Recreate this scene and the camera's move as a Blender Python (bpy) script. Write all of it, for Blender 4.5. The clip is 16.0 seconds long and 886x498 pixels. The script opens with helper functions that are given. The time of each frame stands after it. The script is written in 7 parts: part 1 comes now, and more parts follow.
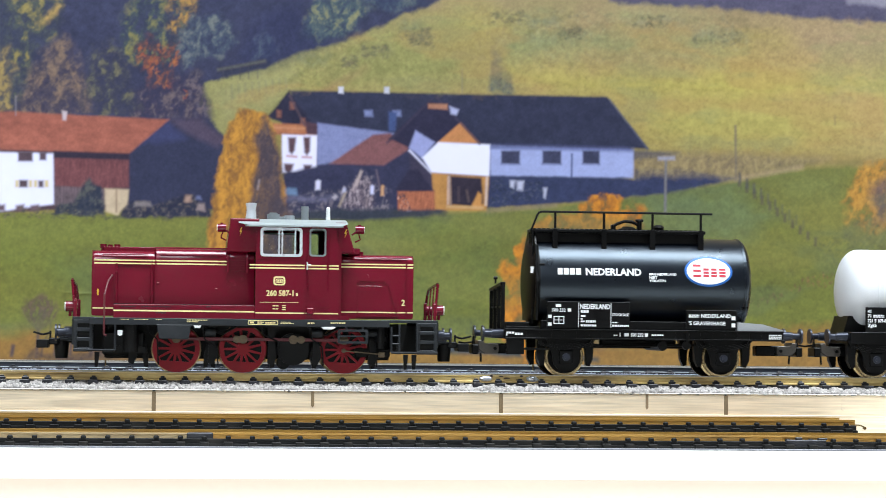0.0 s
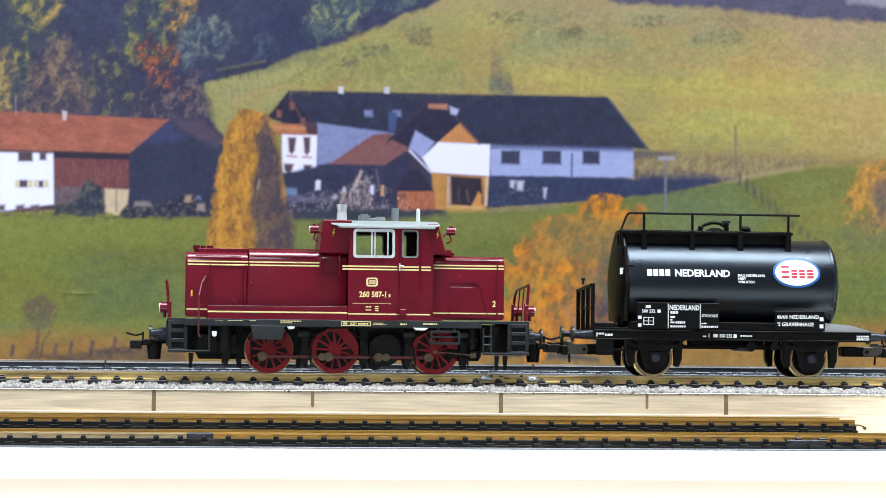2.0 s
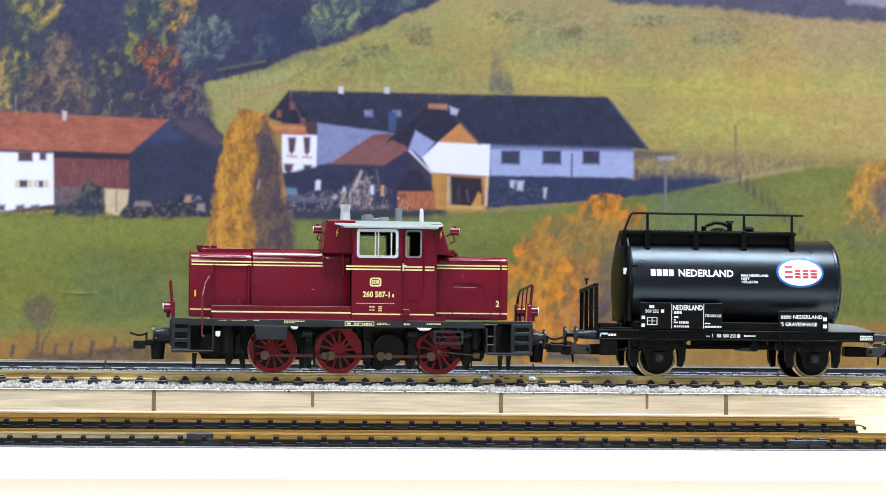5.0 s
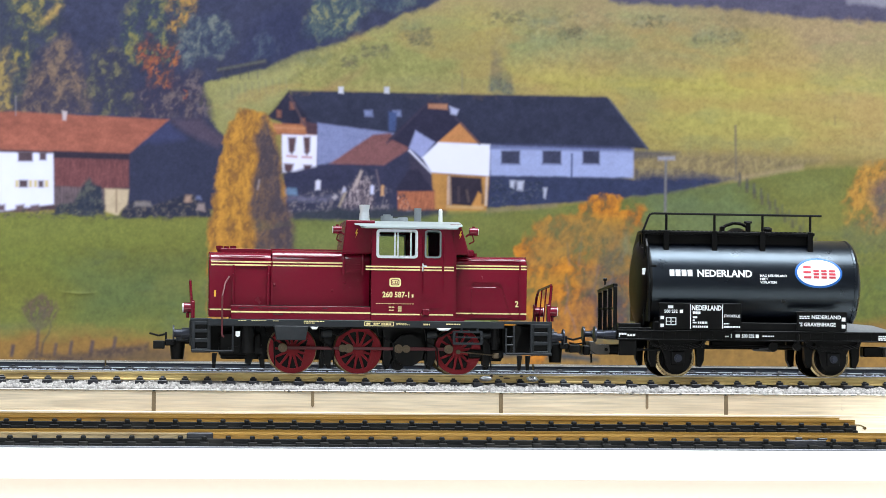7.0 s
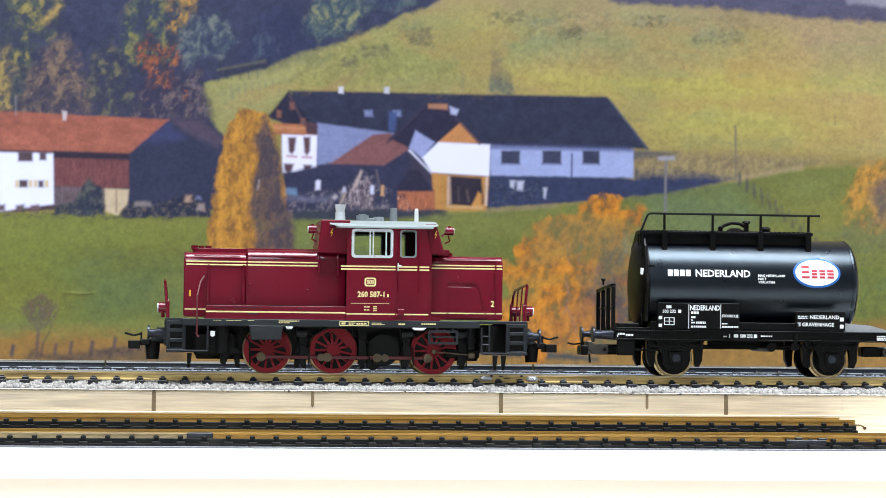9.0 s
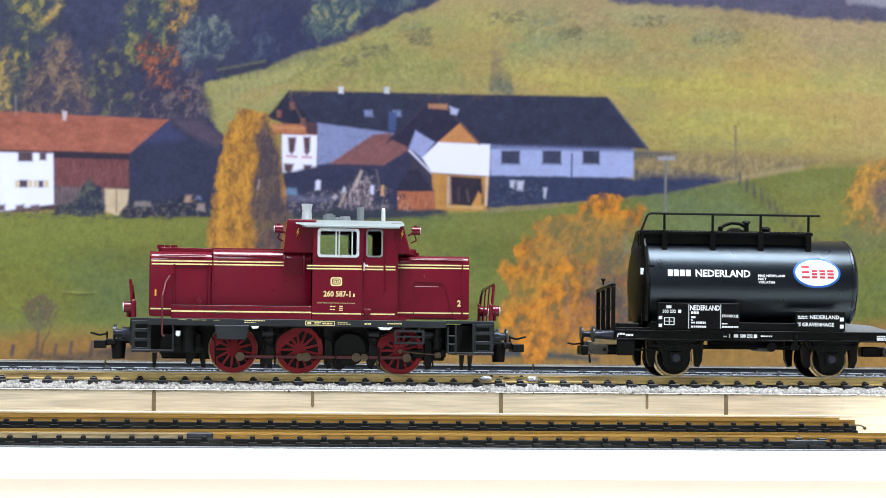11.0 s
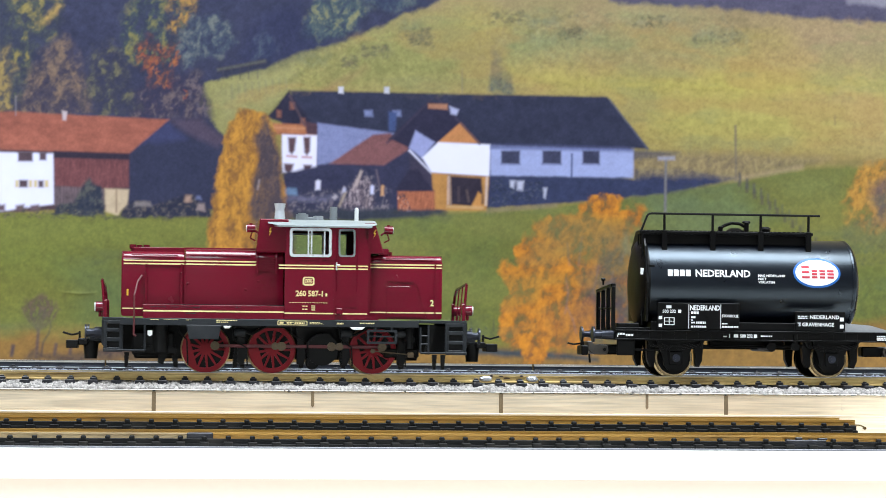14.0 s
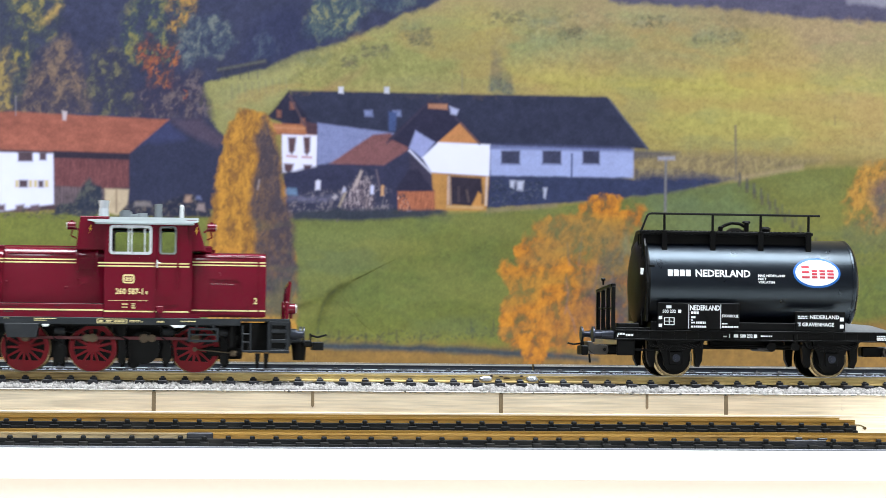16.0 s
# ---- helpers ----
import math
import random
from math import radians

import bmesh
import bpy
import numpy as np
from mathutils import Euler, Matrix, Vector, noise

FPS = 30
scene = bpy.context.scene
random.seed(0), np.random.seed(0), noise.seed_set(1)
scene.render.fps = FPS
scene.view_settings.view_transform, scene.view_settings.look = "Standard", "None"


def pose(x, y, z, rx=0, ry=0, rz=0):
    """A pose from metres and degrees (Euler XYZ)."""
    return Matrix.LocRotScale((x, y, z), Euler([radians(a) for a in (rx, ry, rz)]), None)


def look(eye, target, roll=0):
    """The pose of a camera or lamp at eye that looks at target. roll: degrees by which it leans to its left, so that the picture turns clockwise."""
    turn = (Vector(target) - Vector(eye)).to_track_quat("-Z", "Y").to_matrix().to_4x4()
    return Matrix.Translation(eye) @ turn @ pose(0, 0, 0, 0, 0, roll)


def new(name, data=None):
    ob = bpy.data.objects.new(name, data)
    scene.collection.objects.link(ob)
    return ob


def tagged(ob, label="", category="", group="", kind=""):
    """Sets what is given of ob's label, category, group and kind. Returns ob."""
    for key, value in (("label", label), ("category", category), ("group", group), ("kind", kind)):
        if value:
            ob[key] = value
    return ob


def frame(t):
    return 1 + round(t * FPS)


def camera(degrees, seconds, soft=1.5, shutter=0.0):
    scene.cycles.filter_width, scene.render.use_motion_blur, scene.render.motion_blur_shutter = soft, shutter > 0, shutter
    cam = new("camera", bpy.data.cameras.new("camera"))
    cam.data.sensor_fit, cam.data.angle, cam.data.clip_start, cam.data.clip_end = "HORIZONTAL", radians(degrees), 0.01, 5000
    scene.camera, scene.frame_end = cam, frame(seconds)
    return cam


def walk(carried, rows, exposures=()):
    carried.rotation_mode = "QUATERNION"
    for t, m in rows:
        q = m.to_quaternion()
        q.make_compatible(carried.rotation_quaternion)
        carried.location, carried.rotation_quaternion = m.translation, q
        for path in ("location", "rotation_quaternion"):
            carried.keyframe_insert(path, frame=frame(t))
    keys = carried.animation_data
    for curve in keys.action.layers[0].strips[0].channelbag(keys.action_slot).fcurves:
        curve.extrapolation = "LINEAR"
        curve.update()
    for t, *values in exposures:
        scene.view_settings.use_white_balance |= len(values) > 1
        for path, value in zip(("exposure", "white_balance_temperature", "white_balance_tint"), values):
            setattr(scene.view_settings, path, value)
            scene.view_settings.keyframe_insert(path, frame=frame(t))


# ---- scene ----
# A model railway on a table in a room, before a printed landscape. Lengths below are in millimetres; MM turns them into metres.
MM = 0.001

# ---- camera ----
cam = camera(21.965, 16.0, soft=0.75, shutter=0.6)
EYE = (0.0011, -0.70156, 0.0150)
AIM = (EYE[0] + math.sin(radians(6.602)) * math.cos(radians(-1.924)), EYE[1] + math.cos(radians(6.602)) * math.cos(radians(-1.924)), EYE[2] - math.sin(radians(-1.924)))
STAND = look(EYE, AIM, 0.615)
walk(cam, [(0.0, STAND), (16.0, STAND)], exposures=[(0.0, 0.0), (16.0, 0.0)])

# ---- light ----
world = bpy.data.worlds.new("sky")
scene.world = world
world.use_nodes = True
sky = world.node_tree.nodes.new("ShaderNodeTexSky")
sky.sky_type, sky.sun_disc, sky.sun_elevation, sky.sun_rotation = "NISHITA", False, radians(35), radians(160)
world.node_tree.links.new(sky.outputs[0], world.node_tree.nodes["Background"].inputs[0])
world.node_tree.nodes["Background"].inputs[1].default_value = 0.12


def area_lamp(name, eye, target, sx, sy, watts, colour):
    data = bpy.data.lights.new(name, "AREA")
    data.shape, data.size, data.size_y, data.energy, data.color = "RECTANGLE", sx, sy, watts, colour
    ob = new(name, data)
    ob.matrix_world = look(eye, target)
    return ob


# daylight in the window opening behind the camera, and the lamp panel on the ceiling
area_lamp("window_light", (-0.9, -2.02, 1.2), (-0.1, 0.0, 0.05), 0.95, 0.65, 16, (0.86, 0.94, 1.0))
area_lamp("ceiling_lamp_light", (0.30, -0.45, 1.66), (0.30, -0.44, 0.0), 1.8, 0.75, 90, (0.84, 0.93, 1.0))


# ---- materials ----
def lin(r, g, b):
    return tuple((c / 255 / 12.92) if c < 10.3 else ((c / 255 + 0.055) / 1.055) ** 2.4 for c in (r, g, b))


def material(name, colour, rough=0.5, metal=0.0, vary=0.12, grain=0.6, bump=0.1, wear=None, wear_amount=0.25, spec=0.5, random_tint=0.0, coat=0.0, stretch=(1, 1, 1)):
    """A node material: colour varied at two scales (grain in mm), relief, and an optional second colour of dust or wear."""
    m = bpy.data.materials.new(name)
    m.use_nodes = True
    nt = m.node_tree
    b = nt.nodes["Principled BSDF"]
    link = nt.links.new
    co = nt.nodes.new("ShaderNodeTexCoord")
    mp = nt.nodes.new("ShaderNodeMapping")
    mp.inputs["Scale"].default_value = stretch
    link(co.outputs["Object"], mp.inputs[0])
    fine = nt.nodes.new("ShaderNodeTexNoise")
    fine.inputs["Scale"].default_value, fine.inputs["Detail"].default_value = 1000 / grain, 5
    wide = nt.nodes.new("ShaderNodeTexNoise")
    wide.inputs["Scale"].default_value, wide.inputs["Detail"].default_value = 1000 / (grain * 14), 4
    for n in (fine, wide):
        link(mp.outputs[0], n.inputs["Vector"])
    add = nt.nodes.new("ShaderNodeMath")
    add.operation = "ADD"
    link(fine.outputs["Fac"], add.inputs[0])
    link(wide.outputs["Fac"], add.inputs[1])
    ramp = nt.nodes.new("ShaderNodeMapRange")
    ramp.inputs["From Min"].default_value, ramp.inputs["From Max"].default_value = 0.6, 1.4
    ramp.inputs["To Min"].default_value, ramp.inputs["To Max"].default_value = 1 - vary, 1 + vary
    link(add.outputs[0], ramp.inputs["Value"])
    last = ramp.outputs[0]
    if random_tint:
        info = nt.nodes.new("ShaderNodeObjectInfo")
        r2 = nt.nodes.new("ShaderNodeMapRange")
        r2.inputs["To Min"].default_value, r2.inputs["To Max"].default_value = 1 - random_tint, 1 + random_tint
        link(info.outputs["Random"], r2.inputs["Value"])
        mul = nt.nodes.new("ShaderNodeMath")
        mul.operation = "MULTIPLY"
        link(last, mul.inputs[0])
        link(r2.outputs[0], mul.inputs[1])
        last = mul.outputs[0]
    tint = nt.nodes.new("ShaderNodeVectorMath")
    tint.operation = "SCALE"
    tint.inputs[0].default_value = colour
    link(last, tint.inputs["Scale"])
    out = tint.outputs[0]
    if wear:
        mix = nt.nodes.new("ShaderNodeMix")
        mix.data_type = "RGBA"
        w = nt.nodes.new("ShaderNodeMapRange")
        w.inputs["From Min"].default_value, w.inputs["From Max"].default_value = 0.52, 0.72
        w.inputs["To Max"].default_value = wear_amount
        link(wide.outputs["Fac"], w.inputs["Value"])
        link(w.outputs[0], mix.inputs["Factor"])
        link(out, mix.inputs["A"])
        mix.inputs["B"].default_value = (*wear, 1)
        out = mix.outputs["Result"]
    link(out, b.inputs["Base Color"])
    rr = nt.nodes.new("ShaderNodeMapRange")
    rr.inputs["To Min"].default_value, rr.inputs["To Max"].default_value = max(0.02, rough - 0.08), min(1, rough + 0.08)
    link(wide.outputs["Fac"], rr.inputs["Value"])
    link(rr.outputs[0], b.inputs["Roughness"])
    b.inputs["Metallic"].default_value = metal
    b.inputs["Specular IOR Level"].default_value = spec
    b.inputs["Coat Weight"].default_value = coat
    if bump:
        bp = nt.nodes.new("ShaderNodeBump")
        bp.inputs["Strength"].default_value, bp.inputs["Distance"].default_value = bump, grain * 0.3 * MM
        link(fine.outputs["Fac"], bp.inputs["Height"])
        link(bp.outputs[0], b.inputs["Normal"])
    return m


RED = material("wine_red_paint", lin(100, 5, 30), 0.24, spec=0.5, vary=0.05, grain=0.5, bump=0.03, coat=0.25)
WHEEL_RED = material("wheel_red_plastic", lin(128, 14, 28), 0.55, spec=0.3, vary=0.14, grain=0.5, bump=0.1, wear=lin(70, 30, 30), wear_amount=0.3)
# darker than STEEL: the shade on the flanges is put into the colour
TYRE = material("shaded_tyre", lin(150, 132, 100), 0.3, metal=1.0, vary=0.2, grain=0.5)
ROD_RED = material("rod_red", lin(90, 32, 38), 0.5, vary=0.15, grain=0.4)
GREY = material("dark_grey_plastic", lin(37, 40, 44), 0.45, spec=0.25, vary=0.12, grain=0.5, wear=lin(66, 66, 68), wear_amount=0.2)
UNDER = material("underframe_black", lin(12, 12, 13), 0.5, spec=0.2, vary=0.2, grain=0.5, wear=lin(34, 32, 28), wear_amount=0.35)
BLACK = material("black_gloss_paint", lin(6, 8, 16), 0.3, spec=0.62, vary=0.1, grain=0.4, bump=0.012)
# the highlight's bluish light is put in as a tint of the reflections
BLACK.node_tree.nodes["Principled BSDF"].inputs["Specular Tint"].default_value = (0.72, 0.86, 1.0, 1)
BLACK_MATT = material("black_matt_plastic", lin(6, 6, 7), 0.4, spec=0.17, vary=0.15, grain=0.4)
BUFFER = material("blued_steel", lin(46, 50, 62), 0.35, metal=0.4, vary=0.1, grain=0.4)
CREAM = material("cream_print", lin(226, 208, 150), 0.5, vary=0.06, bump=0)
WHITE_PRINT = material("white_print", lin(226, 228, 230), 0.5, vary=0.05, bump=0)
YELLOW_PRINT = material("yellow_print", lin(214, 160, 40), 0.5, vary=0.05, bump=0)
BLUE_PRINT = material("blue_print", lin(24, 92, 170), 0.45, vary=0.05, bump=0)
RED_PRINT = material("red_print", lin(186, 56, 70), 0.45, vary=0.05, bump=0)
ROOF_GREY = material("pale_grey_paint", lin(140, 148, 150), 0.4, vary=0.06, grain=0.5)
VENT_GREY = material("mid_grey_paint", lin(118, 124, 128), 0.5, vary=0.08, grain=0.5)
SILVER = material("silver_paint", lin(206, 210, 216), 0.3, metal=0.25, vary=0.05)
HORN_WHITE = material("white_plastic", lin(220, 222, 222), 0.4, vary=0.04)
STEEL = material("nickel_silver", lin(176, 158, 122), 0.24, metal=1.0, vary=0.1, grain=0.3)
BRONZE = material("weathered_bosses", lin(100, 86, 68), 0.5, metal=0.35, vary=0.3, grain=0.4)
BRASS_RAIL = material("tarnished_brass", lin(204, 178, 118), 0.42, metal=0.3, vary=0.2, grain=0.7, bump=0.12, wear=lin(96, 70, 40), wear_amount=0.7, stretch=(0.35, 1, 1))
BRASS_OLD = material("brown_brass", lin(180, 138, 66), 0.42, metal=0.25, vary=0.16, grain=0.7, bump=0.1, wear=lin(110, 90, 62), wear_amount=0.45, stretch=(0.25, 1, 1))
# polished metal, made paler so that its colour carries the glint too
RAIL_TOP = material("polished_head_with_glint", lin(224, 221, 214), 0.25, metal=0.5, vary=0.1, grain=0.5, stretch=(0.2, 1, 1))
SLEEPER = material("black_sleeper_plastic", lin(20, 20, 28), 0.45, vary=0.2, grain=0.5, wear=lin(70, 70, 78), wear_amount=0.3)
SLEEPER_OLD = material("dusty_sleeper_plastic", lin(15, 15, 15), 0.65, spec=0.25, vary=0.25, grain=0.6, wear=lin(70, 66, 60), wear_amount=0.35)
BALLAST = material("pale_grey_ballast", lin(150, 145, 141), 0.8, vary=0.2, grain=0.8, bump=0.15, wear=lin(118, 108, 102), wear_amount=0.4)
BALLAST_DARK = material("blue_grey_ballast", lin(122, 127, 140), 0.7, vary=0.35, grain=0.7, bump=0.2, wear=lin(70, 72, 78), wear_amount=0.5)
# dark tone that puts the shade of the rear rail's near side into its colour
RAIL_UNLIT = material("unlit_steel_rail", lin(66, 70, 80), 0.4, metal=0.5, vary=0.15, grain=0.6, stretch=(0.2, 1, 1))
BALLAST_BED = material("grey_ballast_bed", lin(120, 114, 110), 0.85, vary=0.3, grain=0.6, bump=0.4)
WOOD = material("pale_wood", lin(232, 214, 186), 0.42, vary=0.42, grain=1.1, bump=0.2, wear=lin(172, 130, 92), wear_amount=0.6, stretch=(0.06, 1, 1.3))
WOOD_GAP = material("dark_joint", lin(132, 112, 84), 0.7, vary=0.25)
TABLE_WHITE = material("white_laminate", lin(240, 238, 232), 0.35, vary=0.02, grain=2, bump=0.01)
# cream instead of white: the light's falloff at the front is in this colour
EDGE_FALLOFF = material("edge_falloff_tone", lin(172, 155, 138), 0.5, vary=0.03, grain=2, bump=0.01)
GREY_EDGE = material("grey_edge_strip", lin(105, 106, 112), 0.4, vary=0.2, grain=1.0, stretch=(0.2, 1, 1))
SOLDER = material("solder_blob", lin(196, 198, 204), 0.28, metal=0.8, vary=0.2, grain=0.4, bump=0.4)
# grey for the unseen walls and ceiling, so that paint reflects a dim room
WALL_PAINT = material("dim_wall_paint", lin(124, 120, 114), 0.8, vary=0.05, grain=6, bump=0.05)
FLOOR_WOOD = material("oak_floor", lin(92, 70, 50), 0.45, vary=0.2, grain=20, bump=0.05, stretch=(0.1, 1, 1))
WINDOW_WHITE = material("window_frame_paint", lin(232, 232, 230), 0.4, vary=0.02, grain=4)
BRASS_PALE = material("pale_dusty_brass", lin(186, 164, 126), 0.5, metal=0.15, vary=0.16, grain=0.7, bump=0.1, wear=lin(130, 112, 86), wear_amount=0.5, stretch=(0.25, 1, 1))
SCORCH = material("scorched_flux", lin(44, 30, 18), 0.5, vary=0.4, grain=0.4, bump=0.3)
TANK_WHITE = material("white_tank_plastic", lin(214, 216, 220), 0.38, vary=0.04, grain=0.5, bump=0.03)
DECK_SHEEN = material("deck_sheen", lin(150, 152, 156), 0.4, vary=0.1, grain=0.6)

glass = bpy.data.materials.new("clear_glass")
glass.use_nodes = True
gb = glass.node_tree.nodes["Principled BSDF"]
gb.inputs["Base Color"].default_value = (0.9, 0.95, 0.95, 1)
gb.inputs["Roughness"].default_value, gb.inputs["Transmission Weight"].default_value, gb.inputs["IOR"].default_value = 0.03, 1.0, 1.05
GLASS = glass

lampm = bpy.data.materials.new("lamp_diffuser")
lampm.use_nodes = True
lb = lampm.node_tree.nodes["Principled BSDF"]
lb.inputs["Emission Color"].default_value, lb.inputs["Emission Strength"].default_value = (0.92, 0.97, 1.0, 1), 2.0
LAMP_WHITE = lampm


# ---- mesh helpers (millimetres) ----
def part(name, bm, mat, parent=None, label="", at=None, smooth=False):
    """One mesh object from a bmesh in millimetres, under parent; at: its own origin in the parent's space."""
    if at:
        bmesh.ops.translate(bm, verts=bm.verts, vec=(-at[0], -at[1], -at[2]))
    if DATUM[0]:
        bmesh.ops.translate(bm, verts=bm.verts, vec=(0, 0, DATUM[0]))
    bmesh.ops.scale(bm, verts=bm.verts, vec=(MM, MM, MM))
    bmesh.ops.recalc_face_normals(bm, faces=bm.faces)
    me = bpy.data.meshes.new(name)
    bm.to_mesh(me)
    bm.free()
    me.materials.append(mat)
    if smooth:
        me.polygons.foreach_set("use_smooth", [True] * len(me.polygons))
        me.set_sharp_from_angle(angle=radians(38))
    ob = new(name, me)
    if parent:
        ob.parent = parent
    if at:
        ob.location = (at[0] * MM, at[1] * MM, at[2] * MM)
    if label:
        tagged(ob, label=label)
    return ob


DATUM = [0.0]


def level(dz):
    """The height from which the parts that follow are laid out."""
    DATUM[0] = dz


def root(name, x, y, z, label, category, group=""):
    ob = new(name)
    ob.empty_display_size = 0.01
    ob.location = (x * MM, y * MM, z * MM)
    return tagged(ob, label, category, group)


def box(bm, x0, x1, y0, y1, z0, z1, bevel=0.0, seg=1):
    vs = [bm.verts.new((x, y, z)) for x in (x0, x1) for y in (y0, y1) for z in (z0, z1)]
    fs = [bm.faces.new([vs[i] for i in f]) for f in ((0, 1, 3, 2), (4, 6, 7, 5), (0, 4, 5, 1), (2, 3, 7, 6), (0, 2, 6, 4), (1, 5, 7, 3))]
    if bevel:
        es = list({e for f in fs for e in f.edges})
        bmesh.ops.bevel(bm, geom=es, offset=bevel, segments=seg, affect="EDGES", profile=0.5)
    return bm


def prism(bm, outline, y0, y1, bevel=0.0):
    """An outline in x and z, drawn out from y0 to y1."""
    n = len(outline)
    a = [bm.verts.new((x, y0, z)) for x, z in outline]
    b = [bm.verts.new((x, y1, z)) for x, z in outline]
    fs = [bm.faces.new(a), bm.faces.new(b[::-1])]
    fs += [bm.faces.new((a[i], b[i], b[(i + 1) % n], a[(i + 1) % n])) for i in range(n)]
    if bevel:
        es = list({e for f in fs[:2] for e in f.edges})
        bmesh.ops.bevel(bm, geom=es, offset=bevel, segments=1, affect="EDGES", profile=0.5)
    return bm


def loft_x(bm, section, x0, x1, bevel=0.0, seg=2):
    """A cross section in y and z, drawn out from x0 to x1."""
    n = len(section)
    a = [bm.verts.new((x0, y, z)) for y, z in section]
    b = [bm.verts.new((x1, y, z)) for y, z in section]
    fs = [bm.faces.new(a), bm.faces.new(b[::-1])]
    fs += [bm.faces.new((a[i], b[i], b[(i + 1) % n], a[(i + 1) % n])) for i in range(n)]
    if bevel:
        es = list({e for f in fs[:2] for e in f.edges})
        bmesh.ops.bevel(bm, geom=es, offset=bevel, segments=seg, affect="EDGES", profile=0.5)
    return bm


def rod(bm, p, q, r, r2=None, seg=10):
    """A round bar from p to q."""
    p, q = Vector(p), Vector(q)
    d = q - p
    m = Matrix.Translation((p + q) / 2) @ d.to_track_quat("Z", "Y").to_matrix().to_4x4()
    bmesh.ops.create_cone(bm, cap_ends=True, segments=seg, radius1=r, radius2=r if r2 is None else r2, depth=d.length, matrix=m)
    return bm


def pipe(bm, points, r, seg=6):
    for p, q in zip(points, points[1:]):
        rod(bm, p, q, r, seg=seg)
    return bm


def lathe_y(bm, profile, cx=0.0, cz=0.0, seg=40):
    """A profile of (y, radius) turned about the line x = cx, z = cz."""
    rings = []
    for y, r in profile:
        rings.append([bm.verts.new((cx + r * math.cos(2 * math.pi * i / seg), y, cz + r * math.sin(2 * math.pi * i / seg))) for i in range(seg)])
    for a, b in zip(rings, rings[1:]):
        for i in range(seg):
            bm.faces.new((a[i], a[(i + 1) % seg], b[(i + 1) % seg], b[i]))
    bm.faces.new(rings[0])
    bm.faces.new(rings[-1][::-1])
    return bm


def lathe_x(bm, profile, cy, cz, seg=72):
    """A profile of (x, radius) turned about the line y = cy, z = cz."""
    rings = []
    for x, r in profile:
        rings.append([bm.verts.new((x, cy + r * math.cos(2 * math.pi * i / seg), cz + r * math.sin(2 * math.pi * i / seg))) for i in range(seg)])
    for a, b in zip(rings, rings[1:]):
        for i in range(seg):
            bm.faces.new((a[i], a[(i + 1) % seg], b[(i + 1) % seg], b[i]))
    bm.faces.new(rings[0])
    bm.faces.new(rings[-1][::-1])
    return bm


def rounded(y0, y1, z0, z1, r, n=5, low=0.0):
    """A cross section with round upper corners."""
    pts = [(y0, z0), (y1, z0)]
    for cy, a0 in ((y1 - r, 0), (y0 + r, 90)):
        pts += [(cy + r * math.cos(radians(a0 + 90 * i / n)), z1 - r + r * math.sin(radians(a0 + 90 * i / n))) for i in range(n + 1)]
    return pts


def round_rect(x0, x1, z0, z1, r, n=4):
    pts = []
    for cx, cz, a0 in ((x1 - r, z1 - r, 0), (x0 + r, z1 - r, 90), (x0 + r, z0 + r, 180), (x1 - r, z0 + r, 270)):
        pts += [(cx + r * math.cos(radians(a0 + 90 * i / n)), cz + r * math.sin(radians(a0 + 90 * i / n))) for i in range(n + 1)]
    return pts


def ring_frame(bm, outer, inner, y0, y1):
    """A flat frame between two outlines of equal count."""
    n = len(outer)
    o0, i0 = [bm.verts.new((x, y0, z)) for x, z in outer], [bm.verts.new((x, y0, z)) for x, z in inner]
    o1, i1 = [bm.verts.new((x, y1, z)) for x, z in outer], [bm.verts.new((x, y1, z)) for x, z in inner]
    for i in range(n):
        j = (i + 1) % n
        bm.faces.new((o0[i], o0[j], i0[j], i0[i]))
        bm.faces.new((o1[i], i1[i], i1[j], o1[j]))
        bm.faces.new((o0[i], o1[i], o1[j], o0[j]))
        bm.faces.new((i0[i], i0[j], i1[j], i1[i]))
    return bm


def lettering(name, text, height, x, z, y, mat, parent, width=None, bend=None, at=None):
    """Raised print that faces the track's near side: its lower left corner at x, z. bend: (cy, cz, r) of a tank that it lies on."""
    cu = bpy.data.curves.new(name, "FONT")
    cu.body, cu.size, cu.extrude, cu.resolution_u, cu.offset = text, 1.0, 0.004, 2, 0.027
    tmp = bpy.data.objects.new(name, cu)
    scene.collection.objects.link(tmp)
    dg = bpy.context.evaluated_depsgraph_get()
    me = bpy.data.meshes.new_from_object(tmp.evaluated_get(dg))
    bpy.data.objects.remove(tmp)
    co = np.array([v.co[:] for v in me.vertices])
    lo, hi = co.min(0), co.max(0)
    k = height / 0.69
    kx = k if width is None else width / (hi[0] - lo[0])
    for v in me.vertices:
        px, pz, py = x + (v.co.x - lo[0]) * kx, z + DATUM[0] + v.co.y * k, -v.co.z * 8
        if bend:
            surface = bend[0] - math.sqrt(max(0.01, bend[2] ** 2 - (pz - bend[1]) ** 2)) - 0.06
        else:
            surface = y
        v.co = (px * MM, (surface + py) * MM, pz * MM)
    me.materials.clear()
    me.materials.append(mat)
    ob = new(name, me)
    ob.parent = parent
    return ob


def plate(name, x0, x1, z0, z1, y, mat, parent, thick=0.06, r=0.0):
    bm = bmesh.new()
    if r:
        prism(bm, round_rect(x0, x1, z0, z1, r), y - thick, y)
    else:
        box(bm, x0, x1, y - thick, y, z0, z1)
    return part(name, bm, mat, parent)


